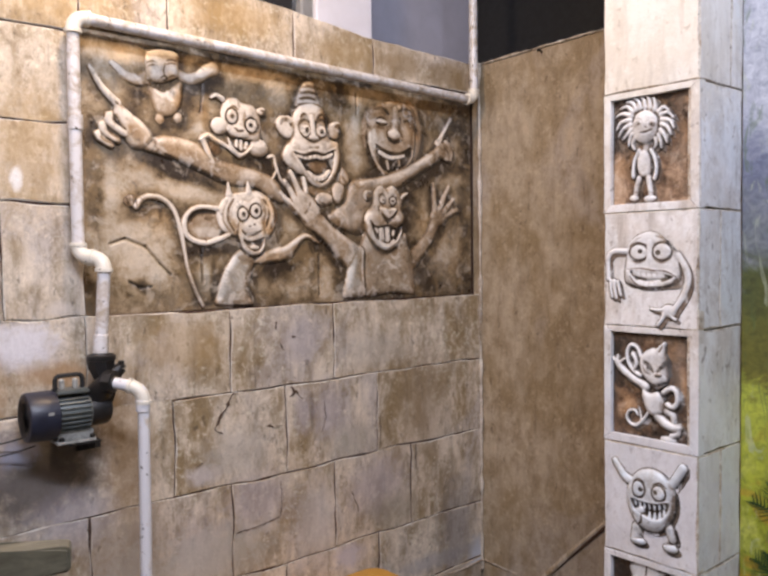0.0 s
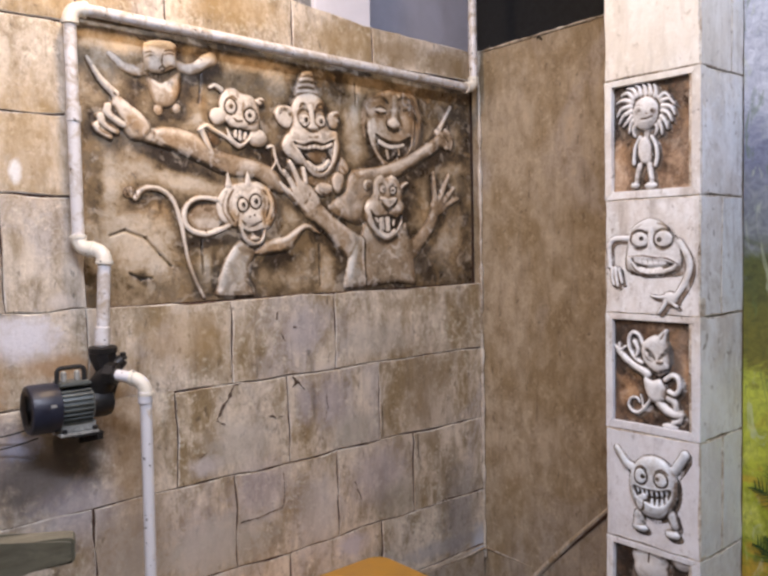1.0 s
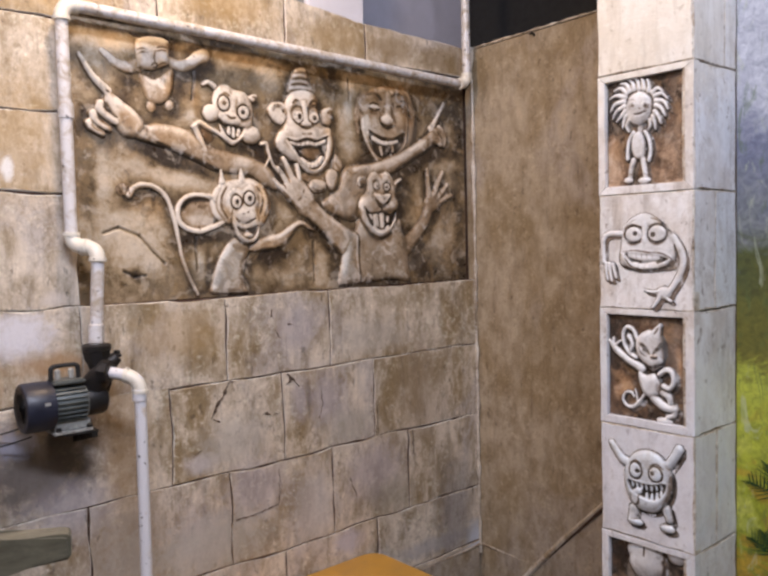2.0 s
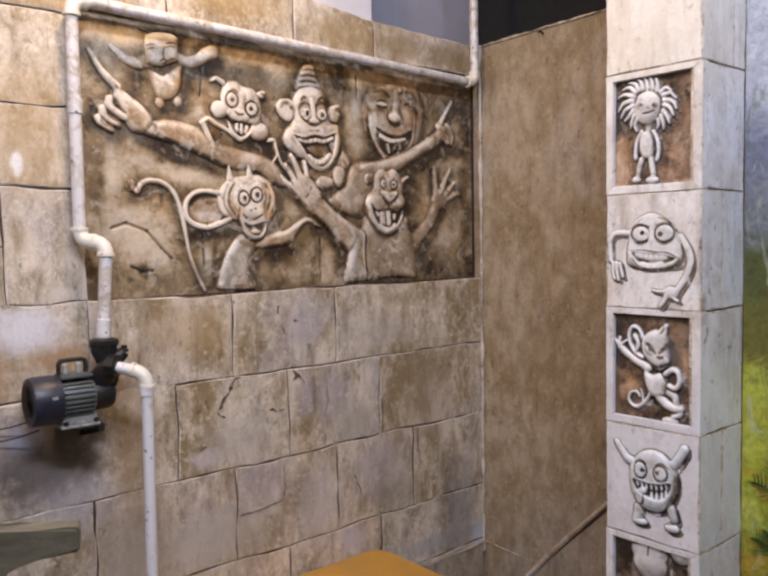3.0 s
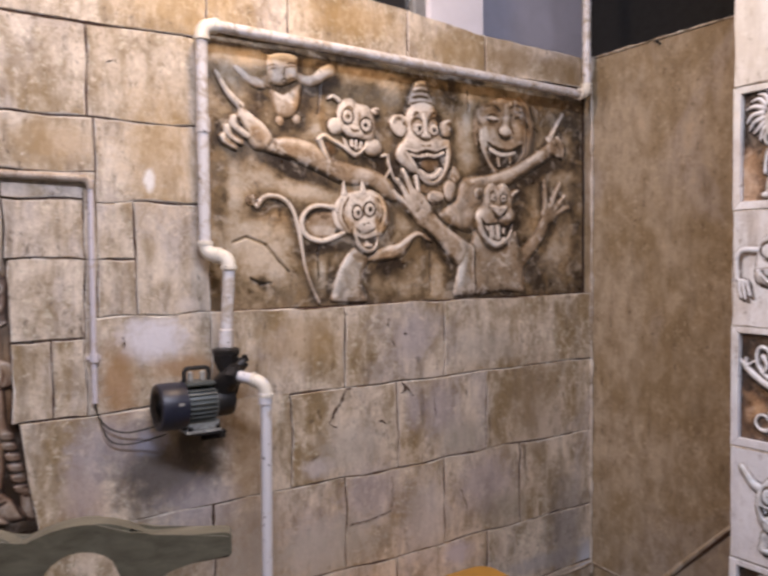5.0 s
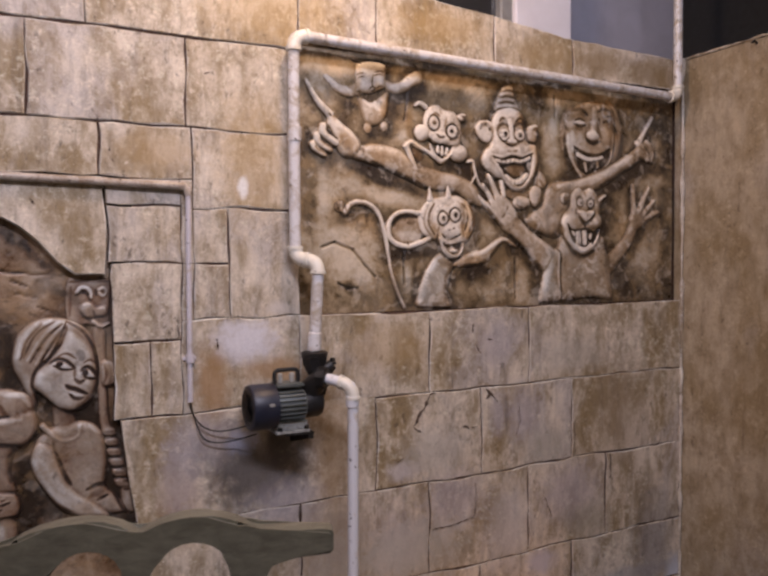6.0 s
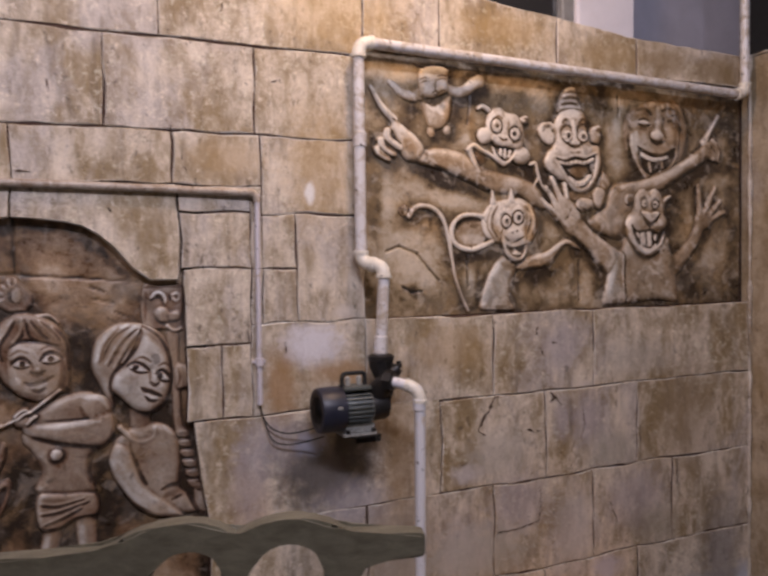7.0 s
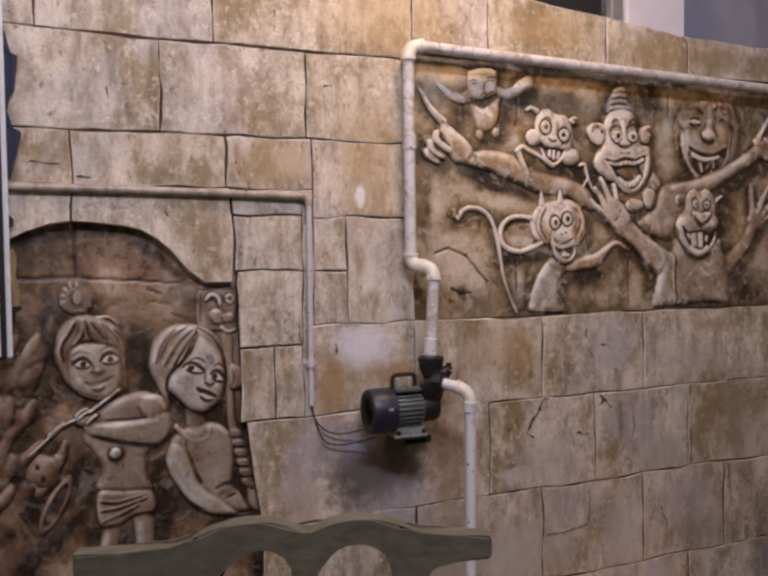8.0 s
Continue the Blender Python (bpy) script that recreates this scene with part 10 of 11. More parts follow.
f.dome(-1.4769, 0.9087, 0.0324, 0.0131, 0.0070, 72, 0.23, 0.0030)
f.dome(-1.4255, 0.7532, 0.0315, 0.0154, 0.0100, 33, 0.3, 0.0030)
f.dome(-1.5498, 1.0471, 0.0321, 0.0158, 0.0080, 45, 0.22, 0.0010)
f.dome(-1.5165, 0.9304, 0.0274, 0.0130, 0.0110, 105, 0.14, 0.0050)
f.dome(-1.5537, 1.0592, 0.0354, 0.0147, 0.0090, 66, 0.25, 0.0040)
f.dome(-1.4336, 0.9240, 0.0312, 0.0152, 0.0090, 70, 0.28, 0.0030)
f.dome(-1.4987, 0.7788, 0.0322, 0.0161, 0.0100, 34, 0.25, 0.0040)
f.dome(-1.5382, 0.9671, 0.0271, 0.0139, 0.0080, 87, 0.19, 0.0030)
f.dome(-1.4133, 1.0519, 0.0351, 0.0183, 0.0080, 106, 0.19, 0.0010)
f.dome(-1.5425, 0.9704, 0.0331, 0.0138, 0.0070, 67, 0.3, 0.0040)
f.dome(-1.5412, 0.7802, 0.0280, 0.0189, 0.0080, 50, 0.15, 0.0030)
f.dome(-1.4779, 0.9350, 0.0360, 0.0181, 0.0090, 78, 0.28, 0.0020)
f.dome(-1.4971, 0.8321, 0.0295, 0.0171, 0.0090, 79, 0.29, 0.0050)
f.dome(-1.5366, 0.9063, 0.0254, 0.0159, 0.0110, 84, 0.19, 0.0050)
f.dome(-1.5640, 0.8079, 0.0311, 0.0178, 0.0060, 99, 0.21, 0.0010)
f.dome(-1.5152, 0.8231, 0.0283, 0.0160, 0.0100, 78, 0.16, 0.0000)
f.dome(-1.5293, 0.8837, 0.0290, 0.0189, 0.0070, 89, 0.22, 0.0050)
f.dome(-1.4582, 0.9910, 0.0390, 0.0171, 0.0060, 97, 0.27, 0.0010)
f.dome(-1.4963, 0.8007, 0.0304, 0.0191, 0.0090, 87, 0.18, 0.0020)
f.dome(-1.4989, 0.9549, 0.0320, 0.0160, 0.0070, 37, 0.29, 0.0020)
f.dome(-1.4842, 0.7527, 0.0324, 0.0182, 0.0110, 52, 0.3, 0.0050)
f.dome(-1.4789, 0.8098, 0.0369, 0.0182, 0.0060, 68, 0.31, 0.0050)
f.dome(-1.4270, 1.0598, 0.0349, 0.0142, 0.0100, 58, 0.31, 0.0010)
f.dome(-1.5574, 0.8250, 0.0330, 0.0129, 0.0100, 93, 0.16, 0.0010)
f.dome(-1.5592, 0.9935, 0.0294, 0.0157, 0.0060, 73, 0.17, 0.0000)
f.dome(-1.4920, 0.9443, 0.0250, 0.0150, 0.0070, 103, 0.29, 0.0050)
f.dome(-1.4880, 0.9580, 0.0313, 0.0170, 0.0080, 99, 0.15, 0.0010)
f.dome(-1.4686, 0.8836, 0.0344, 0.0172, 0.0100, 40, 0.17, 0.0020)
f.dome(-1.5612, 0.9008, 0.0277, 0.0148, 0.0120, 102, 0.3, 0.0040)
f.dome(-1.4792, 0.8615, 0.0333, 0.0131, 0.0080, 69, 0.26, 0.0050)
f.dome(-1.5510, 0.8342, 0.0339, 0.0129, 0.0080, 43, 0.25, 0.0030)
f.dome(-1.4263, 0.9866, 0.0341, 0.0163, 0.0070, 66, 0.15, 0.0000)
f.dome(-1.4661, 1.0631, 0.0298, 0.0161, 0.0110, 63, 0.21, 0.0010)
f.dome(-1.4924, 1.0235, 0.0276, 0.0160, 0.0070, 87, 0.29, 0.0010)
f.dome(-1.5401, 0.9940, 0.0314, 0.0178, 0.0110, 53, 0.26, 0.0040)
f.dome(-1.4249, 1.0343, 0.0258, 0.0183, 0.0090, 59, 0.31, 0.0000)
f.dome(-1.4635, 0.9974, 0.0353, 0.0141, 0.0070, 58, 0.24, 0.0050)
f.dome(-1.4703, 1.0422, 0.0279, 0.0161, 0.0100, 70, 0.27, 0.0000)
f.dome(-1.4268, 0.7739, 0.0351, 0.0154, 0.0120, 90, 0.21, 0.0000)
f.dome(-1.4851, 0.9970, 0.0367, 0.0190, 0.0070, 36, 0.3, 0.0050)
f.build("relief_leafy_bank", in_niche, RED_MURAL, "heap of carved leaves relief, reddish plaster", "relief", 0.72, 0.5, 0.22)


# ---------------------------------------------------------------- relief grounds
def ground_plate(name, u0, u1, v0, v1, step, place, mat, label, limit=None, depth=0.02, tone=0.44, spread=9, parent=None, cracks=(), wash=0.48, right_dimming=0.0, drift=(0, 0), dabs=()):
    """The plaster ground behind reliefs; figure shadows and darker edges are painted into its umber tone."""
    u, v = np.arange(u0, u1 + step, step), np.arange(v0, v1 + step, step)
    U, V = np.meshgrid(u, v)
    mask = np.zeros_like(U)
    for where, a, b in Relief.cover:
        if where is place:
            i, j = np.round((b - v0) / step).astype(int), np.round((a - u0) / step).astype(int)
            ok = (i >= 0) & (i < len(v)) & (j >= 0) & (j < len(u))
            mask[i[ok], j[ok]] = 1
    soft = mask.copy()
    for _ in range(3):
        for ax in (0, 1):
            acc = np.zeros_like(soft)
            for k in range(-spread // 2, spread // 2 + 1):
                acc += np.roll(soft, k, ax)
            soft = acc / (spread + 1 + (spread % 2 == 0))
    # figure mask drifted aside, to darken the ground like cast shadows
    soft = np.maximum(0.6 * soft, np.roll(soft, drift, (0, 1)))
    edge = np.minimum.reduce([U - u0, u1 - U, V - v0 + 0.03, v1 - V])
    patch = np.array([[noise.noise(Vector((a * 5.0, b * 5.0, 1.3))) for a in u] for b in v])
    P = tone + 0.10 + right_dimming * (0.5 - (U - u0) / (u1 - u0)) + 0.42 * patch - wash * np.clip(soft, 0, 0.5) - 0.2 * np.clip(1 - edge / 0.07, 0, 1)
    W = 0.0025 * patch
    T = np.zeros_like(U)
    ragged = np.array([[noise.fractal(Vector((a * 17.0, b * 17.0, 5.1)), 0.7, 2.0, 4) for a in u] for b in v])
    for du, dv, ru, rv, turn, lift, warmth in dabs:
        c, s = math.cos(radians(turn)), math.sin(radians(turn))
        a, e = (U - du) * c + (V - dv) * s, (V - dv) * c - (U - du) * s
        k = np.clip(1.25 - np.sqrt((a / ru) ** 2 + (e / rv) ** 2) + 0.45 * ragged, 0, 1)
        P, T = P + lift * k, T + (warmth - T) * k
    for way in cracks:
        for (a0, b0), (a1, b1) in zip(way, way[1:]):
            t = np.clip(((U - a0) * (a1 - a0) + (V - b0) * (b1 - b0)) / ((a1 - a0) ** 2 + (b1 - b0) ** 2), 0, 1)
            d = np.hypot(U - a0 - (a1 - a0) * t, V - b0 - (b1 - b0) * t) + 0.003 * patch
            k = np.clip(1.4 - d / 0.0026, 0, 1)
            P, W = P - 0.5 * k, W - 0.004 * k
    keep = np.ones_like(U, bool) if limit is None else limit(U, V)
    index = np.full(U.shape, -1)
    index[keep] = np.arange(keep.sum())
    cell = keep[:-1, :-1] & keep[1:, :-1] & keep[:-1, 1:] & keep[1:, 1:]
    i, j = np.nonzero(cell)
    quads = np.stack([index[i, j], index[i, j + 1], index[i + 1, j + 1], index[i + 1, j]], 1)
    verts = [place(float(a), float(b), float(c)) for a, b, c in zip(U[keep], V[keep], W[keep])]
    ob = mesh_object(name, verts, quads.tolist(), mat, parent, "", True)
    layer = ob.data.attributes.new("pigment_and_shade", "FLOAT", "POINT")
    layer.data.foreach_set("value", np.clip(P[keep], 0.02, 1).astype(np.float32))
    tint = ob.data.attributes.new("warmth", "FLOAT", "POINT")
    tint.data.foreach_set("value", T[keep].astype(np.float32))
    solid = ob.modifiers.new("thickness", "SOLIDIFY")
    solid.thickness, solid.offset = 0.01, -1.0
    return tagged(ob, label, kind="structure")


# patches of the ground: middle, reach, turn, lighter or darker, warmer or cooler
DABS = []
# dark patches paint in shade beside and under the figures
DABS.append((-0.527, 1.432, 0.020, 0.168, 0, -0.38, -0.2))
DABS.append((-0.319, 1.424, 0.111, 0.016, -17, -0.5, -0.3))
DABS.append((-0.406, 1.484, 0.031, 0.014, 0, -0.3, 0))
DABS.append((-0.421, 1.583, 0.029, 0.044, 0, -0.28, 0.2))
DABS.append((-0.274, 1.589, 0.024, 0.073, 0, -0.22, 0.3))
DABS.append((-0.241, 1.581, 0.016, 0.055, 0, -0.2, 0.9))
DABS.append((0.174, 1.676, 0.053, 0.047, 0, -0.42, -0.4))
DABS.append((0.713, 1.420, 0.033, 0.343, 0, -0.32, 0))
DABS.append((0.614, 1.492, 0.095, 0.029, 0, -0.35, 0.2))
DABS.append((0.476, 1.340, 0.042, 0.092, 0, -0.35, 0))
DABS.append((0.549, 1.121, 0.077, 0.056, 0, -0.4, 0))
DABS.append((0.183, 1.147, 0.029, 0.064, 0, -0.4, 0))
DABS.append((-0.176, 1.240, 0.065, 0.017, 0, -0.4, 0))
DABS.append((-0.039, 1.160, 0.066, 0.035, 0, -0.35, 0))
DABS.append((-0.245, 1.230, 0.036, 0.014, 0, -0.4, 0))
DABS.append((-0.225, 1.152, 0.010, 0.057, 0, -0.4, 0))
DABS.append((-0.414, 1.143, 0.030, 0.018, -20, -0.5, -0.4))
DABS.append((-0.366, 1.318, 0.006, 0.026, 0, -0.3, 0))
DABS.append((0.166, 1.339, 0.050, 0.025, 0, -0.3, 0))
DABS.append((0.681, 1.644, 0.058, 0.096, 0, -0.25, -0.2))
DABS.append((0.020, 1.590, 0.016, 0.080, 0, -0.1, 0.4))
DABS.append((-0.453, 1.685, 0.047, 0.032, 0, 0.12, 0.9))
DABS.append((-0.013, 1.672, 0.038, 0.045, 0, 0.3, 0.9))
DABS.append((0.254, 1.607, 0.026, 0.100, 0, 0.28, -0.5))
DABS.append((-0.414, 1.228, 0.086, 0.071, 0, 0.28, 0.3))
DABS.append((-0.381, 1.306, 0.048, 0.043, 0, 0.18, 0.8))
DABS.append((0.041, 1.137, 0.091, 0.041, 0, 0.18, 0.1))
DABS.append((0.130, 1.141, 0.035, 0.064, 0, 0.26, 0.4))
DABS.append((0.652, 1.207, 0.061, 0.089, 0, 0.15, 0.3))
DABS.append((-0.250, 1.146, 0.022, 0.053, 0, 0.24, -0.5))
DABS.append((-0.346, 1.382, 0.129, 0.022, -12, 0.36, 0.4))
DABS.append((0.530, 1.302, 0.039, 0.050, 0, 0.16, 0.8))
DABS.append((-0.102, 1.694, 0.090, 0.018, -8, 0.12, 0.9))
DABS.append((-0.446, 1.368, 0.048, 0.019, 0, 0.12, 0.5))
DABS.append((0.546, 1.661, 0.044, 0.062, 0, -0.12, 0.6))
DABS.append((0.264, 1.673, 0.041, 0.014, 0, 0.2, 0.8))
DABS.append((-0.052, 1.293, 0.022, 0.040, 0, 0.05, 0))
# dark band along the panel top, painted in as the pipe's shadow
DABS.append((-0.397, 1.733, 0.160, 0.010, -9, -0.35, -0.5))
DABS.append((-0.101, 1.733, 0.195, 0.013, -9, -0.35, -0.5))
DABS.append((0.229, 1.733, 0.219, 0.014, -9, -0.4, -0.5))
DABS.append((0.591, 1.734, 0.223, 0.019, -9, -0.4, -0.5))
NICHE_DABS = []
# dark gaps between the niche figures, painted in as shade
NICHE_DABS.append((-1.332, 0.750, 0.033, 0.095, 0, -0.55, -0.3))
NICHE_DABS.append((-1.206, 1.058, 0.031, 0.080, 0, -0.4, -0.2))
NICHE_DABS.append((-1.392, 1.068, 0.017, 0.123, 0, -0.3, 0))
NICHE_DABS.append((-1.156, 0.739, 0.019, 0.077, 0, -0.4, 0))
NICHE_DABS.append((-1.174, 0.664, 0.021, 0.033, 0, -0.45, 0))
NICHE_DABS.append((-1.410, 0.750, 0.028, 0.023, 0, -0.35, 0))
# dark band below the arch edge, painted in as its shade
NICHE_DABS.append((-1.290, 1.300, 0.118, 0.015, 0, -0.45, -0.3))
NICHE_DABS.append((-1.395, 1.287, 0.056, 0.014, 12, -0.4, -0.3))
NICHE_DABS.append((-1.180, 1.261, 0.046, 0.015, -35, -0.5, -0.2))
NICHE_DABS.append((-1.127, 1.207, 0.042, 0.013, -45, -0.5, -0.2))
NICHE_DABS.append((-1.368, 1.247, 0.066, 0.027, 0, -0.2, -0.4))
NICHE_DABS.append((-0.964, 0.761, 0.018, 0.114, -6, 0.5, -0.5))
NICHE_DABS.append((-1.191, 1.224, 0.062, 0.032, 0, -0.12, 0.2))
NICHE_DABS.append((-1.000, 0.912, 0.022, 0.248, 0, 0.25, 0.3))
NICHE_DABS.append((-1.425, 1.233, 0.020, 0.061, 0, 0, 0.2))
NICHE_DABS.append((-1.267, 1.209, 0.060, 0.042, 0, 0.16, 0.4))
NICHE_DABS.append((-1.284, 1.157, 0.039, 0.052, 0, 0.14, 0.2))
NICHE_DABS.append((-1.030, 0.825, 0.009, 0.067, 0, -0.2, 0.6))
NICHE_DABS.append((-1.433, 0.938, 0.037, 0.041, 0, -0.1, 0.3))

CRACKS = (((-0.492, 1.247), (-0.457, 1.259), (-0.406, 1.240), (-0.370, 1.198), (-0.343, 1.171)),
    ((-0.448, 1.156), (-0.421, 1.140), (-0.394, 1.143)),
    ((-0.249, 1.676), (-0.246, 1.63), (-0.250, 1.609), (-0.254, 1.58)),
    ((-0.254, 1.281), (-0.258, 1.22), (-0.255, 1.15)),
    ((0.253, 1.690), (0.256, 1.655), (0.254, 1.63)),
    ((0.110, 1.216), (0.111, 1.104)))
# panel tone falls to the right, painted in for weaker light there
ground_plate("relief_panel", -0.560, 0.745, 1.078, 1.745, 0.003, on_panel, PANEL, "sunk plaster panel with umber wash and painted shade behind the reliefs", cracks=CRACKS, right_dimming=0.15, wash=1.0, tone=0.52, drift=(-5, 5), dabs=DABS)
NICHE_CRACKS = (((-1.532, 1.209), (-1.443, 1.203), (-1.341, 1.203), (-1.213, 1.195), (-1.094, 1.184)),
    ((-1.340, 1.324), (-1.337, 1.262), (-1.336, 1.205)),
    ((-1.193, 1.176), (-1.163, 1.164)),
    ((-1.184, 1.149), (-1.148, 1.140)),
    ((-1.143, 1.120), (-1.117, 1.109)))
ground_plate("niche_ground", -1.78, -0.953, 0.40, 1.372, 0.004, in_niche, NICHE, "shallow arched niche ground with red-brown wash and painted shade", None, 0.02, 0.38, 11, None, NICHE_CRACKS, 1.0, 0.0, (-4, 4), NICHE_DABS)
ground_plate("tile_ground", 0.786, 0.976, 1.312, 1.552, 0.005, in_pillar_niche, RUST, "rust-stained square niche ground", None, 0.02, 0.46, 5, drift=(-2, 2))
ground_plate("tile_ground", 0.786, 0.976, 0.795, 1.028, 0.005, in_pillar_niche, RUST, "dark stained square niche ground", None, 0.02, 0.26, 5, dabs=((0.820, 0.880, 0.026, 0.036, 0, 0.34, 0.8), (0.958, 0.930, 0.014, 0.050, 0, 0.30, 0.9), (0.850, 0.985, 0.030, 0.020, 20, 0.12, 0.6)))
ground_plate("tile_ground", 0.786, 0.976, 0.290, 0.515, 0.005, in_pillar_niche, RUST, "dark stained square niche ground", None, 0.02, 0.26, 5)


# ---------------------------------------------------------------- pillar blocks
pillar = setting("pillar", box(0.3555, 0.5225, -0.9675, -0.770, 0.0, 2.899), JOINT, "square pillar clad in pale painted stone with reliefs")


def pillar_stones():
    levels = ((0.012, 0.275), (0.275, 0.535), (0.535, 0.787), (0.787, 1.048), (1.048, 1.300), (1.300, 1.562), (1.562, 1.86), (1.86, 2.2), (2.2, 2.55), (2.55, 2.89))
    y0, y1 = 0.769, 0.993
    for k, (v0, v1) in enumerate(levels):
        if k in (1, 3, 5):
            a0, a1, b0, b1 = y0 + 0.018, y1 - 0.020, v0 + 0.018, v1 - 0.014
            for piece in ([(y0, v0), (y1, v0), (a1, b0), (a0, b0)], [(y1, v0), (y1, v1), (a1, b1), (a1, b0)], [(y1, v1), (y0, v1), (a0, b1), (a1, b1)], [(y0, v1), (y0, v0), (a0, b0), (a0, b1)]):
                strip = stone_piece("frame_piece", piece, on_pillar, PALE, pillar, 0.0245, 0.0001, 0.0008, 0.0009, 0.0006)
                for face in strip.data.polygons:
                    face.material_index = 0
        else:
            stone_piece("stone", rect(y0, y1, v0, v1), on_pillar, PALE, pillar, 0.0245, 0.0017, 0.0016, 0.0026)
        cuts = {6: (0.467,), 4: (0.425,), 2: (0.43,)}.get(k, ())
        edges = (0.3315, *cuts, 0.5225)
        for a, b in zip(edges, edges[1:]):
            stone_piece("stone", rect(a, b, v0, v1), on_pillar_side, PALE, pillar, 0.0255, 0.0017, 0.0016, 0.0026)


pillar_stones()


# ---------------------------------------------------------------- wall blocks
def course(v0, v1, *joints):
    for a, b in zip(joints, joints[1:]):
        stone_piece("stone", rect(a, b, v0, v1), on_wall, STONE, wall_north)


END = 0.7655
# mortar between the blocks, a little behind their faces
for x0, x1, z0, z1 in ((-3.599, -1.801, 0.001, 1.945), (-1.800, -0.954, 1.401, 1.944), (-0.953, -0.5625, 0.001, 1.943), (-0.562, END, 0.001, 1.0765), (-0.562, 0.02, 1.7505, 1.880), (0.0205, END, 1.7505, 1.843), (-1.800, -0.954, 0.001, 0.399)):
    part("mortar", box(x0, x1, 0.0042, 0.0392, z0, z1), JOINT, wall_north)
# over the pipe, with the uneven top edge
for a, b, ta, tb in ((-1.80, -1.401, 1.95, 1.95), (-1.401, -1.041, 1.95, 1.95), (-1.041, -0.561, 1.95, 1.942), (-0.561, -0.348, 1.942, 1.918), (-0.348, 0.019, 1.918, 1.882), (0.019, 0.3025, 1.882, 1.858), (0.3025, END, 1.858, 1.846)):
    v0 = 1.7175 if b < -0.5 else 1.747
    stone_piece("stone", [(a, v0), (b, v0), (b, tb), (a, ta)], on_wall, STONE, wall_north, wave=0.003)
course(1.515, 1.7175, -1.80, -1.46, -1.157, -0.8305, -0.5610)
course(1.3965, 1.515, -1.80, -1.339, -1.0185, -0.8195)
course(1.3325, 1.515, -0.8195, -0.5610)


def arch(u):
    """Lower edge of the blocks over the niche: a flat, lopsided arch."""
    d = u + 1.30
    a = 0.215 if d > 0 else 0.27
    return max(1.185, 1.318 - 0.19 * (1 - math.sqrt(max(0.0, 1 - (d / a) ** 2))))


# blocks over the arch; its crown stands where the niche is highest
def over_arch(u0, u1, top):
    n = 10
    low = [(u0 + (u1 - u0) * k / n, arch(u0 + (u1 - u0) * k / n)) for k in range(n + 1)]
    ob = stone_piece("stone", low + [(u1, top), (u0, top)], on_wall, STONE, wall_north, 0.036)
    for face in ob.data.polygons:
        face.material_index = 0 if face.material_index == 2 else face.material_index


over_arch(-1.80, -1.339, 1.3965)
over_arch(-1.339, -1.0075, 1.3965)
course(1.209, 1.336, -1.0065, -0.847)
course(1.338, 1.3965, -1.0065, -0.847)
course(1.0355, 1.209, -1.000, -0.847)
course(0.8705, 1.0355, -1.000, -0.9185, -0.847)
stone_piece("stone", [(-0.957, 0.6200), (-0.356, 0.6200), (-0.356, 0.8690), (-0.985, 0.8690)], on_wall, STONE, wall_north, 0.036, 0.0006)
course(1.209, 1.3325, -0.8195, -0.734)
course(1.0795, 1.209, -0.8195, -0.734)
course(1.0795, 1.3325, -0.734, -0.5610)
stone_piece("stone", rect(-0.847, -0.565, 0.8705, 1.0795), on_wall, STONE, wall_north, 0.04, 0.0006)
course(1.209, 1.3965, -0.847, -0.8195)
course(1.0795, 1.209, -0.847, -0.8195)
course(0.8605, 1.0795, -0.565, -0.1925, 0.141, END)
course(0.6200, 0.8605, -0.356, -0.026, 0.298, END)
course(0.3700, 0.6200, -0.957, -0.565, -0.196, 0.139, 0.44, END)
course(0.1735, 0.3700, -0.957, -0.36, -0.035, 0.30, END)
course(0.0050, 0.1735, -0.957, -0.5, -0.2, 0.139, 0.39, END)
course(0.0050, 0.40, -1.80, -1.4, -0.957)
# small chips, cracks and scratched-in joints of the painted blocks
def crack(width, *way):
    verts, faces = [], []
    pts = []
    for a, c in zip(way, way[1:]):
        n = max(3, int(math.dist(a, c) / 0.0035))
        pts += [(a[0] + (c[0] - a[0]) * k / n, a[1] + (c[1] - a[1]) * k / n) for k in range(n)]
    pts.append(way[-1])
    for k, (u, v) in enumerate(pts):
        a, c = pts[max(k - 1, 0)], pts[min(k + 1, len(pts) - 1)]
        d = Vector((c[0] - a[0], c[1] - a[1])).normalized()
        t = k / (len(pts) - 1)
        half = width * max(0.12, 0.1 + 0.35 * math.sin(math.pi * t) + 1.1 * lump(u, v, 95.0))
        wob = 0.003 * lump(v, u, 70.0) + 0.002 * lump(u, v, 160.0)
        for side in (-1, 1):
            verts.append(on_wall(u - d.y * (half * side + wob), v + d.x * (half * side + wob), 0.0016))
        for side in (-1, 1):
            verts.append(on_wall(u - d.y * (half * side * 1.2 + wob), v + d.x * (half * side * 1.2 + wob), -0.004))
    for k in range(len(pts) - 1):
        a, c = 4 * k, 4 * k + 4
        faces += [(a, a + 1, c + 1, c), (a + 2, a, c, c + 2), (a + 1, a + 3, c + 3, c + 1)]
    mesh_object("crack", verts, faces, CRACK_DARK, wall_north)


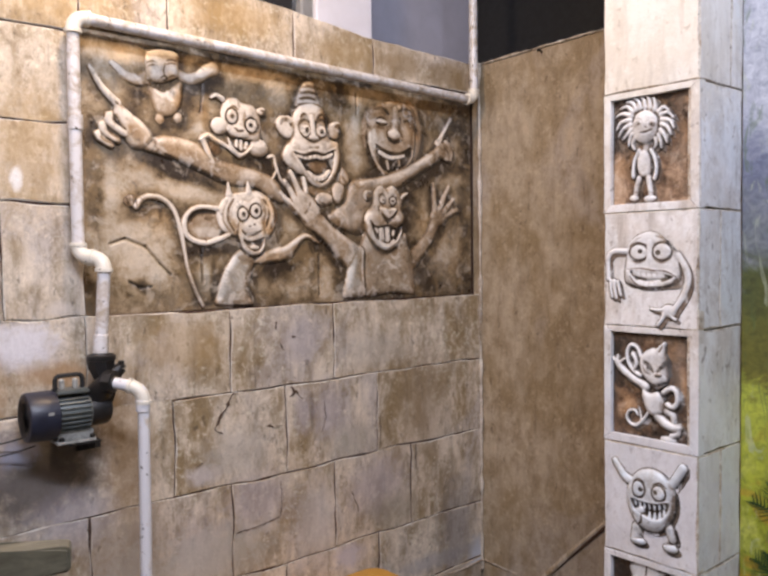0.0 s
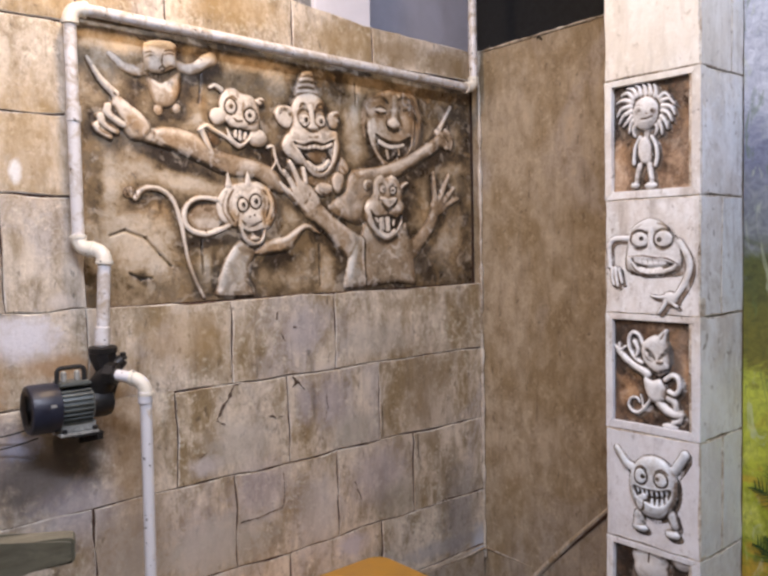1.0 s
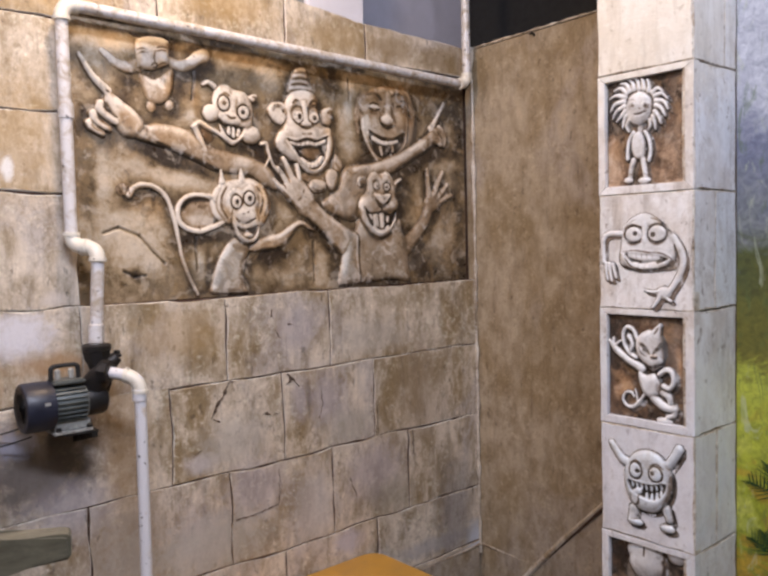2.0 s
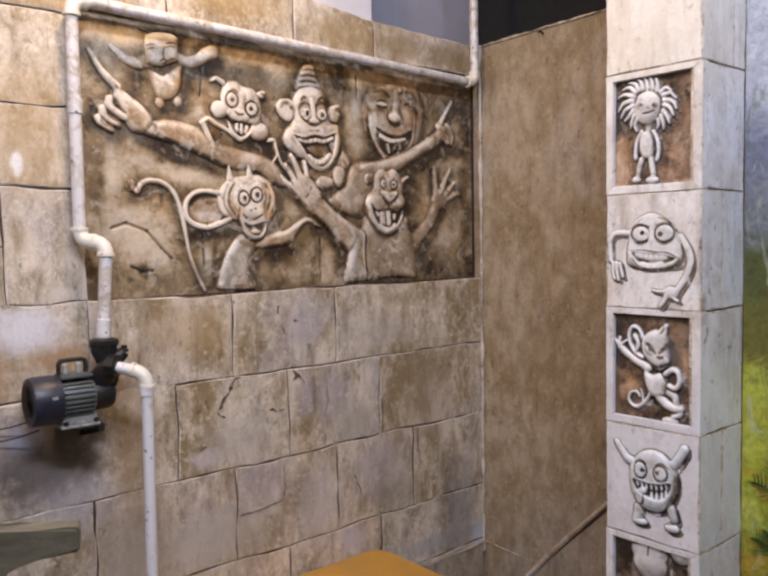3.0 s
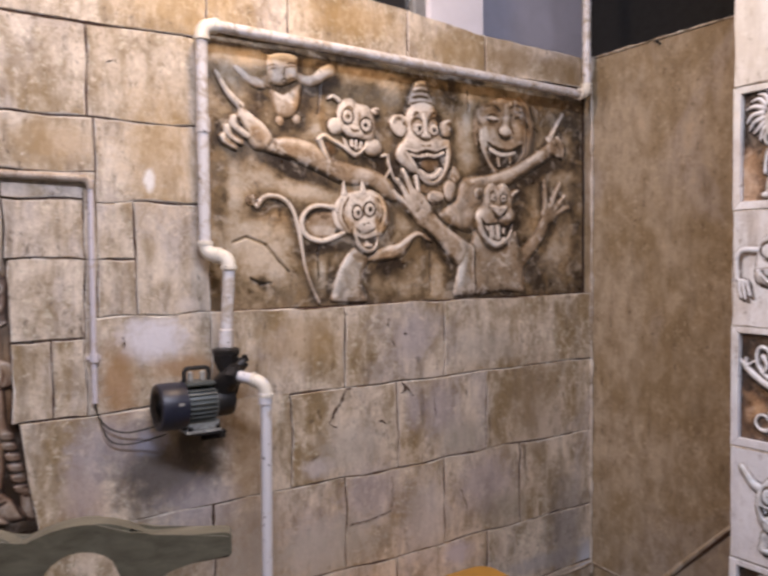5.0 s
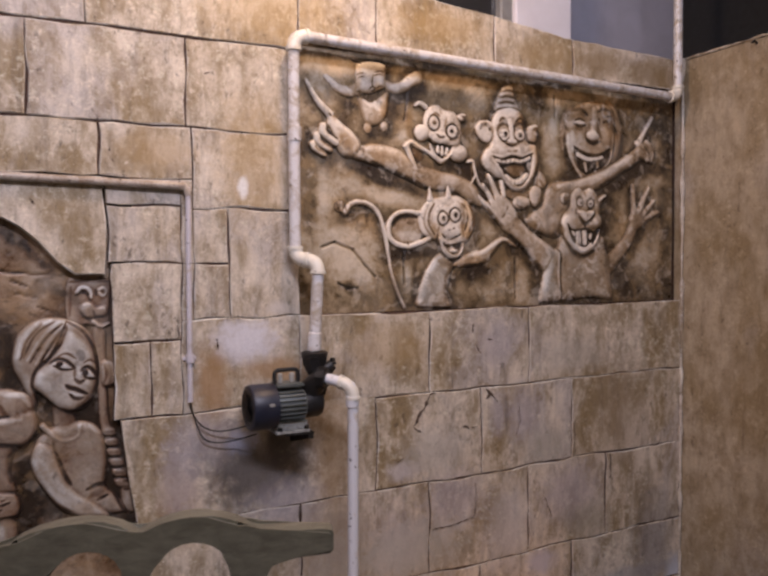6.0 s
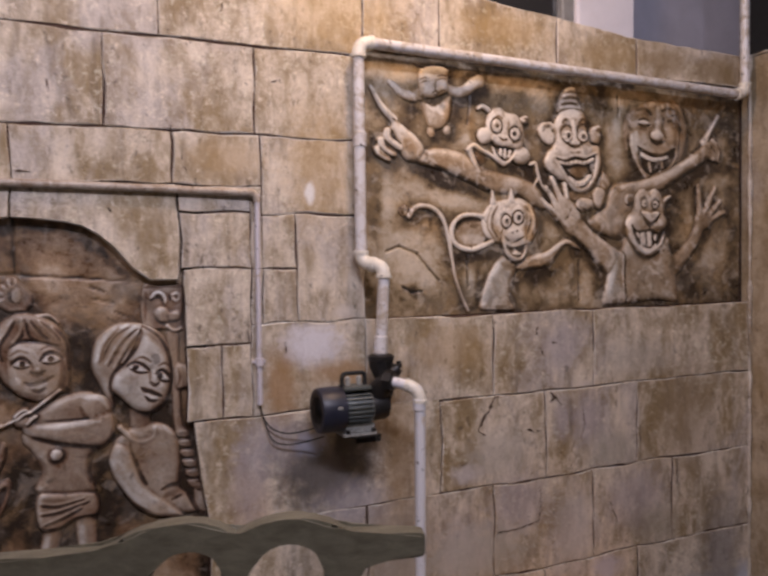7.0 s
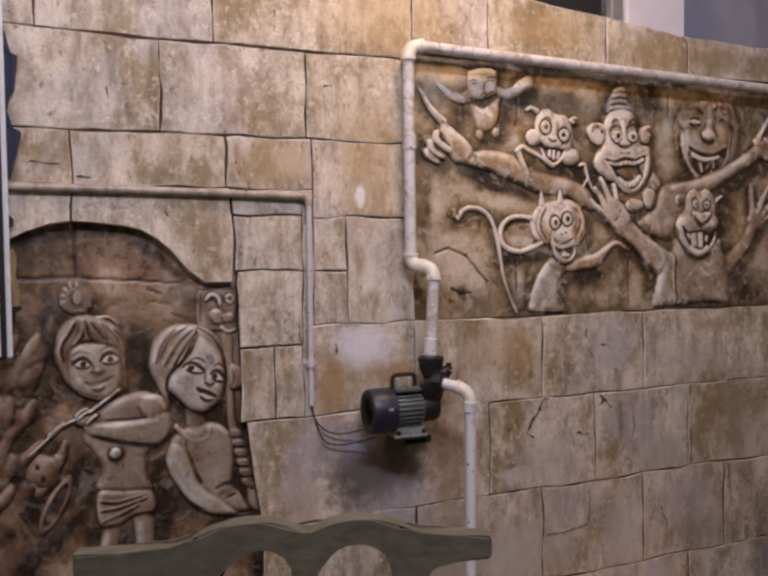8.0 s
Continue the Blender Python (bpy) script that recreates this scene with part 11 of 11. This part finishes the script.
crack(0.0062, (-0.192, 0.856), (-0.207, 0.826), (-0.230, 0.801), (-0.245, 0.768), (-0.222, 0.755))
crack(0.0062, (-0.012, 0.854), (0.010, 0.835), (0.029, 0.813))
crack(0.0034, (0.010, 0.843), (-0.015, 0.827))
crack(0.0062, (-0.090, 0.759), (-0.069, 0.751))
crack(0.0062, (-0.058, 0.752), (-0.043, 0.752))
crack(0.0023, (0.102, 0.795), (0.109, 0.752), (0.091, 0.712))
crack(0.0017, (-0.301, 0.684), (-0.277, 0.695))
crack(0.0034, (-0.053, 1.038), (-0.057, 1.015))
crack(0.0029, (-0.005, 0.994), (0.015, 0.988))
crack(0.0034, (-0.045, 0.979), (-0.031, 0.954))
crack(0.0017, (-0.186, 0.489), (-0.124, 0.491), (-0.049, 0.503), (-0.047, 0.595))
crack(0.0014, (0.312, 0.730), (0.312, 0.629))
crack(0.0014, (0.457, 0.615), (0.458, 0.541))
crack(0.0029, (-0.195, 0.854), (-0.178, 0.858))
crack(0.0023, (0.198, 0.519), (0.223, 0.455))
crack(0.0017, (-0.857, 1.080), (-0.856, 1.034))
crack(0.0034, (-0.997, 1.462), (-0.996, 1.451))
crack(0.0034, (-0.993, 1.436), (-0.991, 1.425))
crack(0.0034, (-1.151, 1.346), (-1.146, 1.334))
crack(0.0029, (-0.767, 1.035), (-0.766, 1.009))
crack(0.0023, (-1.330, 1.416), (-1.301, 1.413))
crack(0.0017, (-1.418, 1.444), (-1.362, 1.440))
crack(0.0017, (-0.420, 1.712), (-0.392, 1.706))
crack(0.0023, (-0.897, 1.808), (-0.907, 1.784))
crack(0.0017, (-1.267, 1.604), (-1.261, 1.578))
crack(0.0017, (-1.233, 1.570), (-1.222, 1.563))
crack(0.0017, (-0.790, 1.637), (-0.774, 1.643))
# plain courses beyond the cabinet
for v0, v1 in ((0.005, 0.40), (0.40, 0.64), (0.64, 0.87), (0.87, 1.08), (1.08, 1.30), (1.30, 1.515), (1.515, 1.7175), (1.7175, 1.95)):
    course(v0, v1, -3.59, -3.0, -2.4, -1.80)
